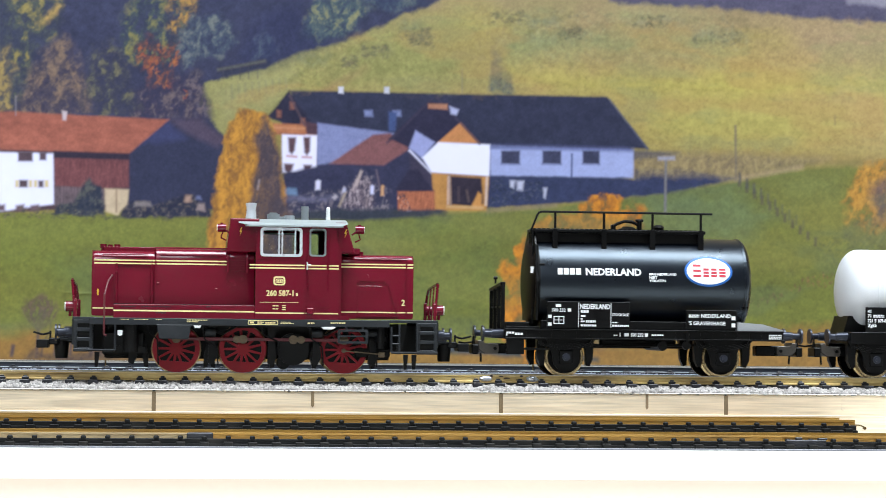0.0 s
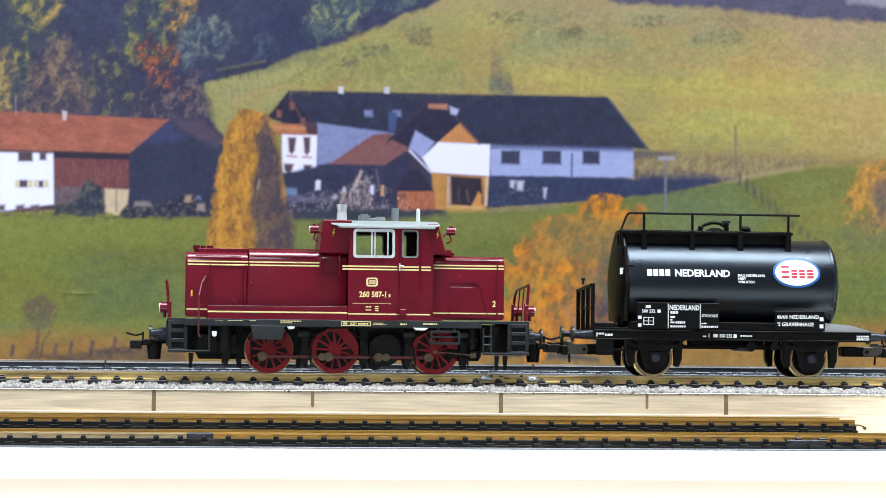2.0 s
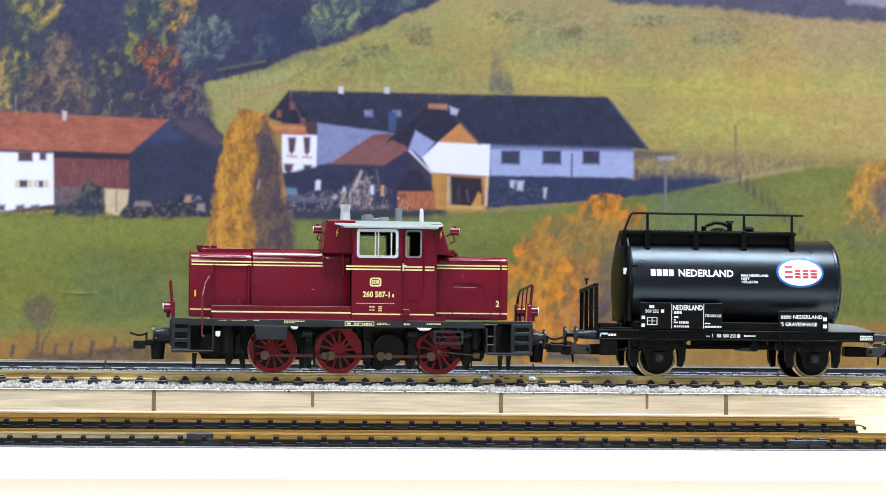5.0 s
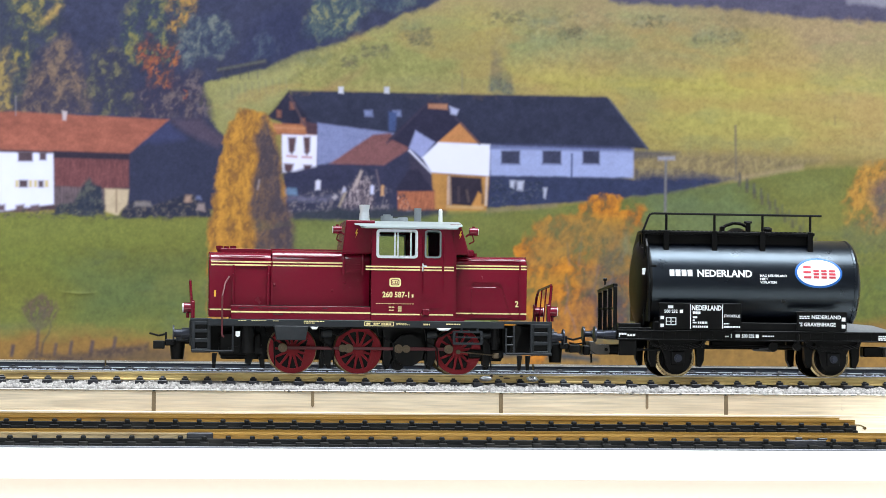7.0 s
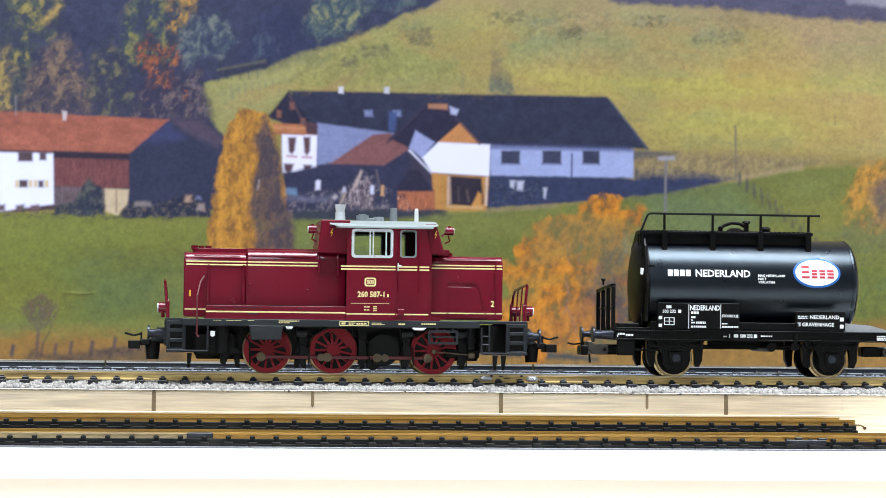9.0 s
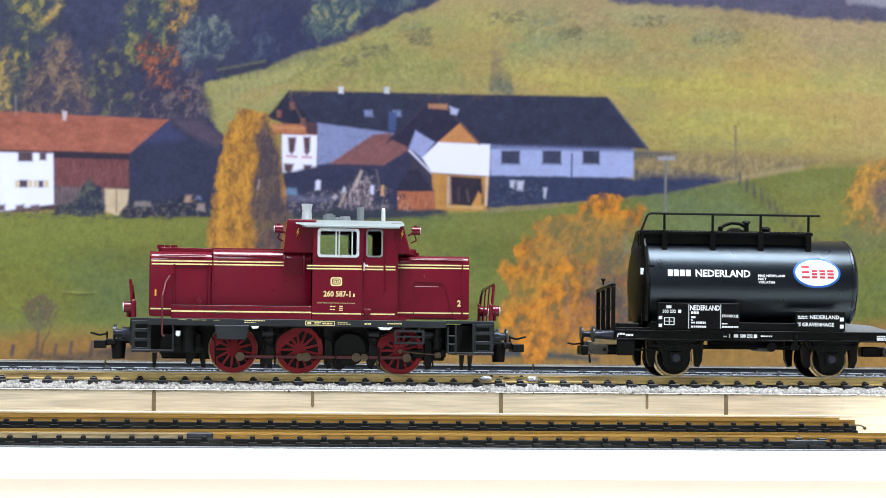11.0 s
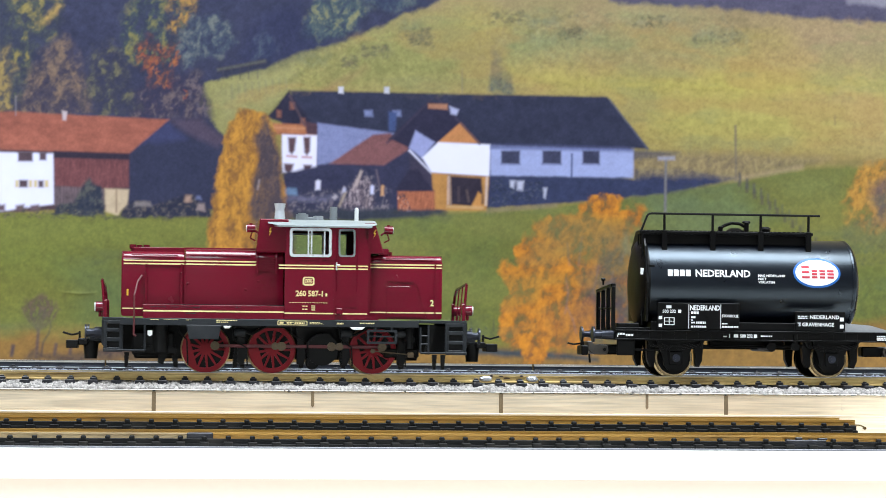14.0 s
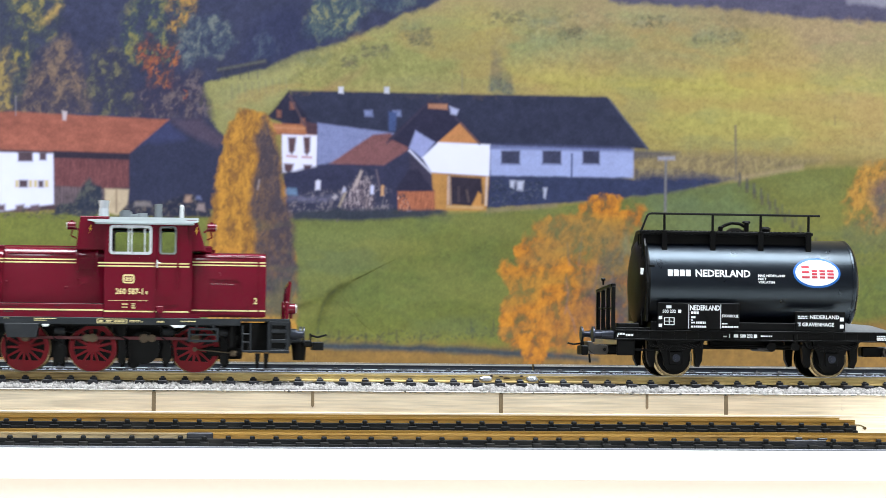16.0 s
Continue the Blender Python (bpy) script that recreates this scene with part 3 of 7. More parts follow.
            t = slant + rng.normal(0, 0.6)
            e, f = du * math.cos(t) + dv * math.sin(t), -du * math.sin(t) + dv * math.cos(t)
            k = np.clip(1.3 - ((e / a) ** 2 + (f / b) ** 2), 0, 1) * amount * rng.uniform(0.4, 1)
            col = cols[rng.integers(len(cols))] * rng.uniform(1 - spread, 1 + spread)
            self.mix(k, col, w)


def paint_landscape(s):
    # meadow on the hill, hazy towards its crest
    n1, n2, n3 = s.noise(26, 5, 5, 2.2), s.noise(3.0, 6, 4, 1.6), s.noise(1.1, 7, 3)
    high = np.clip((s.v - 80) / 55, 0, 1)[..., None]
    base = np.asarray(lin(172, 152, 70)) * (1 - high) + np.asarray(lin(166, 146, 92)) * high
    s.c[:] = base * (1 + 0.6 * n1 + 0.26 * n2 + 0.16 * n3)[..., None]
    streak = np.clip(s.noise(11, 8, 4, 5.0) * 3.2, 0, 1)[..., None]
    s.c[:] = s.c * (1 - 0.4 * streak) + np.asarray(lin(190, 172, 66)) * 0.4 * streak
    s.shape([(-77.8, 120.5), (42.6, 123.5), (145.3, 134.8), (123.9, 108.5), (51.4, 99.4), (14.0, 68.0), (-76.9, 66.3)], (148, 148, 78), 8, 2, 4, 0.22, 0.7)
    s.dabs([(11.3, 105.9), (93.6, 131.2), (119.4, 125.5), (64.0, 104.9), (17.8, 93.3)], [(150, 150, 74), (168, 160, 84), (120, 118, 66), (176, 162, 90)], 1400, 1.0, 31, amount=0.45)
    s.line((51.4, 100.0), (70.3, 111.9), 2.0, (168, 130, 80), 1.6, 0.7)
    s.dabs([(110.7, 133.8), (208.8, 136.4), (217.7, 121.5), (167.2, 115.9), (108.7, 118.8)], [(150, 140, 84), (176, 166, 110), (128, 122, 84)], 700, 1.2, 32, amount=0.35)
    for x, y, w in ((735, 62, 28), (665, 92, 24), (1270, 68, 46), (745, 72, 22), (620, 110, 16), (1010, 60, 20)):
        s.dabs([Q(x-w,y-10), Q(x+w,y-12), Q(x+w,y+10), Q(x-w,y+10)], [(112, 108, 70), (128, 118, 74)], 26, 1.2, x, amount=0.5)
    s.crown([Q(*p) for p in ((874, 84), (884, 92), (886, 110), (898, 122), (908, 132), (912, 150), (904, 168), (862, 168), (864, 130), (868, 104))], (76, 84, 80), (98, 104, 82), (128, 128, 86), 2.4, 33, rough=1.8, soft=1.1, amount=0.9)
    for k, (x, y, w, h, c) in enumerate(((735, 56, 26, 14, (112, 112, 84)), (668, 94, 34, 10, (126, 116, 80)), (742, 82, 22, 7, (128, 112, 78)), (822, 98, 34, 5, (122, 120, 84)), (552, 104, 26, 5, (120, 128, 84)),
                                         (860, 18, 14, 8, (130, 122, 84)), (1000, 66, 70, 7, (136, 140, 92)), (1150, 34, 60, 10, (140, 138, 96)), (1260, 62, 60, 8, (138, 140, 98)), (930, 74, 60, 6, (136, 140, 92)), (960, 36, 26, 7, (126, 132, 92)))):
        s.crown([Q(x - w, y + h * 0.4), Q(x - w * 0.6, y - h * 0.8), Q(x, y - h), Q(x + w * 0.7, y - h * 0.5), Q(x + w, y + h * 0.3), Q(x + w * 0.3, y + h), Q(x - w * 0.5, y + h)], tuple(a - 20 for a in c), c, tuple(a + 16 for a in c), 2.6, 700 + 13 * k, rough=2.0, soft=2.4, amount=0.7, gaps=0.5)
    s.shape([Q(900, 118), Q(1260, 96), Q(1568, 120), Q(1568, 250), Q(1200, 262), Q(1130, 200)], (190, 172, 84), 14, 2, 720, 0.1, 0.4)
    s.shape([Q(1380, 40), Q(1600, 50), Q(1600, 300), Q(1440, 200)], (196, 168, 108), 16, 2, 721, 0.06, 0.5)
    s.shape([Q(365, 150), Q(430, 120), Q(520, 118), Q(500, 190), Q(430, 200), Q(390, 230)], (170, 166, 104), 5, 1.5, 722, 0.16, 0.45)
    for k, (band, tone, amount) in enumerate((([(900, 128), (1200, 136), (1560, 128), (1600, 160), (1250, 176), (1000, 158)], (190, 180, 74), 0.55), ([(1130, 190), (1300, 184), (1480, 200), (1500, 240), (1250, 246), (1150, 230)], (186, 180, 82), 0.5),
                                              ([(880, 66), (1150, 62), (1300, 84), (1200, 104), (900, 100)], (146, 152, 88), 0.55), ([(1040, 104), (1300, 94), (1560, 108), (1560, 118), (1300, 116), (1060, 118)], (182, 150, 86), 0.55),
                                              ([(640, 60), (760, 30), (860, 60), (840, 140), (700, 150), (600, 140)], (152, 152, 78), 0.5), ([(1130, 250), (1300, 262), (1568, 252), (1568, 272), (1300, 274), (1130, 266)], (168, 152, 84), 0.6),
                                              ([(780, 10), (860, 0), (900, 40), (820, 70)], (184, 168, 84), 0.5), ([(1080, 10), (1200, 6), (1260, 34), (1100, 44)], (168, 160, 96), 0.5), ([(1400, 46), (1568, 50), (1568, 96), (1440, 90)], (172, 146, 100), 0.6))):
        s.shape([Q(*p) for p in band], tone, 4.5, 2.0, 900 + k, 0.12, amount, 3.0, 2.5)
    for k in range(9):
        s.line(Q(410 + k * 12, 150 - k * 1.5), Q(411 + k * 12, 176 - k * 2), 0.5, (122, 124, 92), 0.5, 0.45)
    # dark upper edge
    s.shape([(158.3, 145.9), (300.4, 149.9), (300.5, 129.7), (270.7, 133.3), (242.1, 134.3), (217.6, 137.1), (189.0, 137.7), (162.7, 138.7)], (88, 84, 92), 1.0, 1.0, 9, 0.2)
    s.shape([(253.2, 148.6), (300.4, 149.9), (300.4, 138.9), (268.9, 139.8), (255.4, 140.7)], (140, 136, 132), 1.0, 0.6, 10, 0.2)
    # wood on the left
    s.shape([(-84.3, 141.2), (102.0, 146.5), (97.4, 136.9), (84.2, 131.9), (68.1, 123.8), (54.3, 118.7), (44.4, 116.8), (32.3, 110.1), (17.2, 106.8), (9.7, 103.7), (7.3, 97.7), (10.7, 92.1), (17.9, 82.8), (-83.2, 78.7)], (62, 64, 76), 0.8, 0.9, 11, 0.25)
    navy = (50, 54, 76)
    s.mottle([(-84.3, 141.2), (102.0, 146.5), (42.7, 117.2), (9.7, 103.7), (17.9, 82.8), (-83.2, 78.7)], 0.22, 16.0, 190)
    # tree by tree: outline, dark, middle and light tone, size of its lumps in mm, bias, gaps
    trees = [([(-60, 200), (-60, -20), (118, -20), (112, 20), (98, 60), (70, 92), (60, 150), (30, 200)], (56, 62, 70), (86, 90, 70), (164, 146, 70), 6.0, -0.16, 0.3),
             ([(216, 100), (214, 40), (240, -20), (350, -20), (346, 40), (318, 78), (300, 112), (250, 116)], (50, 58, 68), (76, 86, 74), (146, 138, 70), 5.0, -0.1, 0.6),
             ([(150, 208), (146, 150), (158, 100), (182, 74), (200, 76), (222, 110), (236, 150), (262, 208)], (56, 56, 68), (74, 74, 70), (128, 122, 78), 4.6, -0.16, 0.4),
             ([(28, 208), (40, 150), (66, 106), (92, 72), (112, 60), (134, 78), (146, 120), (158, 208)], (62, 58, 66), (96, 84, 74), (146, 122, 86), 4.4, -0.03, 0.3),
             ([(-40, 208), (-40, 100), (16, 84), (26, 130), (14, 176), (30, 208)], (66, 68, 74), (110, 100, 72), (176, 150, 76), 4.4, 0.0, 0.4),
             ([(236, 210), (240, 160), (300, 130), (346, 128), (364, 160), (372, 212)], (52, 50, 66), (70, 64, 72), (124, 108, 92), 3.6, -0.1, 0.3),
             ([(234, 98), (242, 76), (268, 68), (290, 84), (318, 76), (322, 110), (306, 120), (300, 158), (270, 156), (262, 122)], (64, 56, 62), (94, 70, 60), (160, 92, 56), 3.2, -0.08, 0.9),
             ([(296, 52), (300, -10), (345, -10), (340, 20), (328, 54), (312, 60)], (66, 66, 72), (120, 100, 66), (208, 158, 66), 3.2, -0.05, 0.9),
             ([(314, 96), (322, 56), (346, 30), (384, 24), (412, 44), (420, 74), (392, 98), (352, 104), (330, 118)], (54, 60, 76), (78, 88, 90), (130, 134, 112), 4.0, -0.04, 0.3),
             ([(444, 104), (452, 70), (466, 52), (482, 60), (494, 84), (484, 108)], (56, 62, 80), (80, 90, 94), (118, 126, 116), 3.0, -0.05, 0.2),
             ([(538, 62), (546, 20), (560, -16), (640, -16), (648, 20), (626, 56), (580, 72)], (54, 66, 76), (84, 98, 88), (154, 150, 92), 4.6, -0.06, 0.2),
             ([(640, 8), (640, -24), (770, -24), (740, 10), (690, 18)], (54, 62, 78), (70, 82, 86), (108, 116, 98), 4.0, -0.06, 0.3)]
    for k, (outline, dark, mid, light, lump, bias, gaps) in enumerate(trees):
        s.crown([Q(*p) for p in outline], dark, mid, light, lump, 500 + 17 * k, rough=2.0, soft=1.6, bias=bias, gaps=gaps)
    s.crown([Q(*p) for p in ((66, 40), (84, 26), (100, 8), (112, 10), (104, 26), (80, 42))], (120, 108, 72), (176, 150, 74), (214, 172, 84), 2.4, 480, rough=0.8, soft=1.0, amount=0.8)
    for k, (x, y) in enumerate(((253, 92), (246, 104), (286, 88), (272, 104), (311, 98), (306, 110), (276, 128), (282, 140), (290, 152), (268, 118), (327, 168))):
        s.dabs([Q(x - 7, y + 8), Q(x - 6, y - 9), Q(x + 6, y - 9), Q(x + 7, y + 8)], [(176, 94, 50), (168, 104, 54), (188, 118, 52)], 5, 1.1, 460 + k, amount=0.6, slant=1.2)
    s.shape([Q(*p) for p in ((416, 130), (436, 60), (470, 20), (530, 10), (548, 60), (600, 74), (560, 92), (480, 124))], navy, 2.5, 1.0, 481, 0.06, 0.45)
    for k, (x, y) in enumerate(((340, 140), (352, 150), (335, 160), (348, 176), (362, 190), (345, 200))):
        s.line(Q(x, y), Q(x + 3, y + 16), 0.7, (124, 112, 104), 0.6, 0.5)
    s.shape([(14.4, 108.5), (32.2, 114.0), (33.5, 111.4), (17.6, 106.4)], (56, 58, 66), 0.7, 0.4, 12)
    s.line((14.4, 109.3), (32.2, 113.1), 0.8, (120, 116, 84), 0.6, 0.7)
    for x in (395, 410, 425, 440, 456):
        s.line(Q(x,118), Q(x,140), 0.35, (74, 72, 70), 0.3, 0.7)
    # hedge and shadow beside the house
    s.shape([(169.7, 80.2), (196.0, 81.6), (242.4, 81.6), (278.1, 80.4), (278.1, 77.1), (240.2, 76.4), (211.4, 71.1), (169.8, 71.2)], (150, 126, 72), 2.2, 1.0, 13, 0.25, 0.8)
    s.dabs([(171.9, 81.6), (240.1, 81.2), (237.9, 76.4), (209.2, 71.9), (172.0, 72.5)], [(128, 106, 64), (160, 136, 80), (104, 90, 66)], 420, 1.0, 34, amount=0.5)
    s.shape([(167.5, 82.8), (190.5, 81.9), (187.2, 80.1), (167.5, 78.1)], (84, 84, 84), 0.9, 0.5, 14, 0.15, 0.8)
    # green meadow
    low = [(-82.8, 55.4), (-23.3, 54.8), (39.3, 54.5), (102.9, 57.2), (137.3, 59.9), (172.0, 64.4), (192.8, 67.8), (211.4, 71.1), (231.3, 75.4), (249.1, 77.4), (291.6, 77.3), (291.9, -7.6), (-81.6, -10.3)]
    m, r = s.mask(low, 0.9, 0.5, 15)
    n1, n2, n3 = s.noise(20, 16, 5, 2.0), s.noise(2.4, 17, 4, 1.8), s.noise(0.9, 18, 3)
    g = np.asarray(lin(118, 122, 44)) * (1 + 0.5 * n1 + 0.22 * n2 + 0.14 * n3)[..., None]
    warm = np.clip(s.noise(15, 19, 4, 3.5) * 3.0, 0, 1)[..., None]
    g = g * (1 - 0.45 * warm) + np.asarray(lin(140, 134, 58)) * 0.45 * warm
    cool = np.clip(s.noise(22, 20, 4, 2.5) * 2.4, 0, 1)[..., None]
    g = g * (1 - 0.4 * cool) + np.asarray(lin(88, 104, 62)) * 0.4 * cool
    s.mix(m, g[r], r)
    s.shape([(213.6, 71.1), (233.5, 75.8), (269.2, 77.8), (291.6, 77.3), (291.7, 49.0), (244.8, 48.3)], (126, 122, 50), 4, 1.5, 21, 0.2, 0.6)
    s.shape([(35.1, 52.5), (85.9, 54.0), (81.8, 41.6), (60.8, 26.5), (46.0, 24.3)], (132, 136, 70), 6, 1.5, 22, 0.15, 0.4)
    for k, (band, tone, amount) in enumerate((([(0, 392), (200, 388), (370, 392), (370, 420), (150, 430), (0, 420)], (140, 146, 60), 0.6), ([(520, 396), (700, 388), (860, 382), (900, 400), (700, 430), (530, 430)], (132, 142, 66), 0.55),
                                              ([(100, 470), (330, 480), (360, 560), (150, 570)], (98, 116, 60), 0.5), ([(0, 440), (120, 450), (120, 520), (0, 530)], (120, 132, 50), 0.4), ([(620, 470), (860, 440), (900, 520), (700, 560), (600, 560)], (104, 122, 56), 0.45),
                                              ([(1140, 340), (1300, 330), (1360, 380), (1300, 440), (1140, 400)], (114, 132, 82), 0.55), ([(1340, 300), (1500, 300), (1480, 350), (1400, 360)], (124, 132, 66), 0.5), ([(1480, 480), (1600, 470), (1600, 560), (1500, 560)], (108, 118, 50), 0.5))):
        s.shape([Q(*p) for p in band], tone, 6.0, 2.0, 930 + k, 0.1, amount, 3.0, 2.0)
    # ochre verge at the foot of the sheet
    s.shape([(-82.0, 10.3), (-39.1, 12.0), (4.4, 9.1), (52.5, 8.3), (137.8, 7.0), (200.8, 11.9), (291.8, 20.7), (291.9, -9.7), (-81.6, -12.4)], (156, 112, 48), 3.0, 1.5, 23, 0.2, 0.8)
    s.shape([(-82.4, 33.1), (-51.8, 34.7), (-31.1, 25.4), (-41.3, 18.6), (-82.1, 16.5)], (126, 122, 40), 5, 1.0, 24, 0.2, 0.5)
    s.shape([(52.5, 8.3), (94.9, 7.5), (135.7, 5.7), (159.5, 3.4), (159.5, 2.1), (133.5, 3.2), (90.7, 5.3), (52.6, 5.8)], (68, 76, 70), 0.9, 0.4, 25, 0.2)
    s.dabs([(52.5, 11.3), (82.1, 12.4), (124.8, 14.6), (124.9, 11.2), (82.2, 9.0), (52.5, 8.3)], [(76, 80, 52), (62, 68, 54), (92, 92, 54)], 150, 1.0, 35, amount=0.6, slant=0.1)
    for x, y in ((600, 586), (648, 590), (702, 584), (745, 586), (834, 570), (874, 566), (906, 566)):
        s.line(Q(x,y), Q(x,y+20), 0.5, (72, 74, 54), 0.5, 0.7)
    for x, y0, y1 in ((22, 610, 628), (98, 608, 628), (126, 604, 628), (162, 604, 622), (203, 598, 616)):
        s.line(Q(x+1,y0), Q(x-2,y1), 0.9, (92, 76, 62), 0.6, 0.8)
    s.shape([(-43.1, 2.8), (-10.1, 6.0), (4.4, 4.5), (4.5, 0.7), (-43.0, 0.3)], (84, 72, 50), 1.5, 1.0, 26, 0.2, 0.7)
    # bare bush and the low growth along the fence
    s.crown([Q(*p) for p in ((34, 548), (48, 530), (74, 524), (100, 532), (106, 548), (94, 566), (76, 582), (62, 580), (46, 566))], (82, 72, 56), (98, 80, 62), (122, 98, 70), 2.2, 820, rough=1.5, soft=1.2, amount=0.85, gaps=0.8, tall=0.5)
    fork = Q(68, 586)
    for x, y in ((40, 546), (50, 536), (60, 530), (72, 528), (84, 534), (96, 540), (102, 550), (54, 552), (80, 548), (90, 560)):
        mid = Q((x + 68) / 2 + (x - 68) * 0.12, (y + 586) / 2 + 2)
        s.line(fork, mid, 0.5, (94, 78, 64), 0.4, 0.7)
        s.line(mid, Q(x, y), 0.34, (98, 82, 66), 0.35, 0.6)
    s.line(fork, Q(64, 634), 0.95, (92, 74, 72), 0.45, 0.9)
    for a, b in (((88, 567), (90, 578)), ((90, 578), (86, 591)), ((86, 591), (76, 606)), ((76, 606), (73, 632))):
        s.line(Q(*a), Q(*b), 0.62, (74, 62, 58), 0.35, 0.85)
    s.crown([Q(*p) for p in ((40, 636), (50, 624), (66, 618), (80, 630), (110, 632), (160, 622), (200, 616), (260, 610), (260, 624), (200, 634), (120, 640))], (62, 54, 46), (88, 72, 54), (120, 96, 60), 2.0, 830, rough=0.9, soft=0.9, amount=0.8)
    for x, y0, y1, w in ((22, 611, 632, 1.1), (98, 608, 630, 0.7), (125, 604, 628, 0.8), (163, 603, 624, 1.1), (203, 596, 618, 0.9)):
        s.line(Q(x + 2, y0), Q(x - 2, y1), w, (88, 74, 68), 0.45, 0.9)
    # field fences on the right
    for k in range(11):
        x, y = 1308 + k * 13.5, 316 + k * 10.5
        s.line(Q(x,y), Q(x,y+14), 0.8, (98, 92, 64), 0.6, 0.7)
    s.dabs([(213.7, 69.4), (244.8, 49.6), (242.5, 47.4), (211.5, 68.1)], [(104, 100, 58), (120, 112, 60)], 90, 1.0, 37, amount=0.5)
    s.dabs([(217.2, 25.2), (232.7, 31.9), (249.3, 37.5), (250.4, 34.1), (233.8, 28.7), (219.5, 23.1)], [(126, 92, 56), (108, 84, 54), (140, 104, 60)], 180, 0.9, 38, amount=0.6, slant=1.4)
    s.dabs([(242.5, 48.3), (278.2, 54.2), (282.8, 40.1), (251.5, 39.7)], [(84, 92, 52), (70, 78, 54), (104, 104, 54)], 260, 1.4, 39, amount=0.5)
    s.dabs([(251.5, 33.2), (282.8, 38.0), (282.8, 20.6), (251.6, 20.2)], [(92, 104, 48), (108, 112, 50)], 120, 1.6, 40, amount=0.4)
    # red-roofed barn
    s.shape([Q(-70, 212), Q(20, 204), Q(296, 214), Q(340, 250), Q(340, 370), Q(100, 372), Q(-70, 380)], (84, 62, 58), 0.4, 0.1, 40, 0.1)
    s.shape([(-17.8, 77.5), (-3.1, 90.8), (6.9, 91.0), (17.5, 84.1), (15.8, 57.1), (-18.7, 55.7)], (56, 58, 70), 0.6, 0.3, 41, 0.1, 1.0, 8.0)
    s.shape([Q(230, 262), Q(296, 214), Q(330, 246), Q(280, 254), Q(262, 252)], (66, 70, 94), 1.4, 0.2, 410, 0.05, 0.9)
    s.shape([(-3.1, 90.4), (7.8, 91.0), (17.5, 83.6), (15.0, 80.2), (3.3, 85.5)], (86, 74, 80), 1.2, 0.3, 42, 0.1)
    s.shape([(-81.1, 77.1), (-45.3, 76.9), (-44.8, 58.2), (-64.4, 55.3), (-80.7, 54.2)], (246, 247, 252), 0.5, 0.1, 43, 0.02)
    s.shape([(-81.4, 91.2), (-61.0, 92.1), (-42.4, 91.4), (-3.1, 90.4), (-17.8, 77.5), (-45.5, 77.8), (-81.2, 78.3)], (168, 100, 70), 0.5, 0.15, 44, 0.2, 1.0, 1.6, 2.0)
    s.shape([(-45.5, 77.8), (-17.8, 77.3), (-17.8, 75.0), (-45.1, 75.3)], (54, 46, 50), 0.5, 0.1, 45)
    s.shape([(-45.1, 75.3), (-17.8, 75.0), (-17.6, 64.9), (-26.7, 64.3), (-44.7, 64.8)], (122, 74, 64), 0.5, 0.1, 46, 0.3, 1.0, 3.0, 0.16)
    s.shape([(-44.7, 64.8), (-26.3, 64.3), (-26.2, 57.6), (-44.6, 57.7)], (112, 96, 88), 0.5, 0.2, 47, 0.5, 1.0, 3.0, 0.14)
    s.shape([(-26.5, 64.3), (-17.6, 64.1), (-18.0, 58.6), (-21.6, 54.4), (-26.2, 56.0)], (208, 186, 138), 0.5, 0.1, 48, 0.1)
    s.line((-22.2, 64.0), (-22.1, 55.6), 0.5, (150, 126, 90))
    for x0, y0, x1, y1 in ((32, 269, 58, 286), (70, 270, 82, 284), (34, 319, 49, 332), (68, 320, 77, 332)):
        s.shape([Q(x0,y0), Q(x1,y0), Q(x1,y1), Q(x0,y1)], (92, 74, 70), 0.45, 0, x0)
    for x0, y0, x1, y1 in ((51, 319, 57, 332), (60, 319, 66, 332), (79, 319, 86, 332), (27, 319, 33, 332)):
        s.shape([Q(x0,y0), Q(x1,y0), Q(x1,y1), Q(x0,y1)], (226, 204, 130), 0.45, 0, x0)
    for x in (2, 36, 62):
        s.shape([Q(x-8,364), Q(x+7,362), Q(x+7,374), Q(x-8,374)], (110, 88, 84), 0.6, 0, x)
    s.crown([Q(*p) for p in ((96, 382), (104, 362), (132, 358), (146, 330), (160, 318), (178, 330), (184, 356), (184, 382))], (44, 50, 58), (62, 66, 66), (100, 100, 80), 2.4, 490, rough=1.0)
    s.crown([Q(*p) for p in ((186, 386), (214, 384), (226, 362), (250, 356), (270, 368), (300, 358), (330, 344), (352, 352), (370, 370), (374, 386))], (42, 44, 54), (60, 60, 62), (120, 108, 86), 2.2, 491, rough=1.0, bias=-0.1)
    for x0, y0, x1, y1, c in ((238, 358, 268, 366, (150, 140, 122)), (326, 346, 340, 358, (178, 146, 112)), (348, 362, 364, 374, (170, 150, 130)), (346, 348, 356, 354, (120, 128, 150))):
        s.shape([Q(x0, y1), Q(x0 + 2, y0), Q(x1 - 2, y0), Q(x1, y1)], c, 0.6, 0.4, x0, 0.2, 0.9)
    s.dabs([(-64.4, 54.5), (-43.9, 57.3), (-25.4, 56.0), (-25.3, 53.5), (-64.4, 52.8)], [(96, 92, 66), (70, 72, 60), (130, 116, 80)], 130, 0.8, 52, amount=0.6)
    s.shape([(-42.5, 92.9), (-40.6, 92.5), (-41.0, 89.2), (-42.2, 89.3)], (206, 190, 174), 0.4, 0, 53)
    s.line((-59.4, 97.9), (-59.3, 90.6), 0.4, (150, 146, 140), 0.3, 0.6)
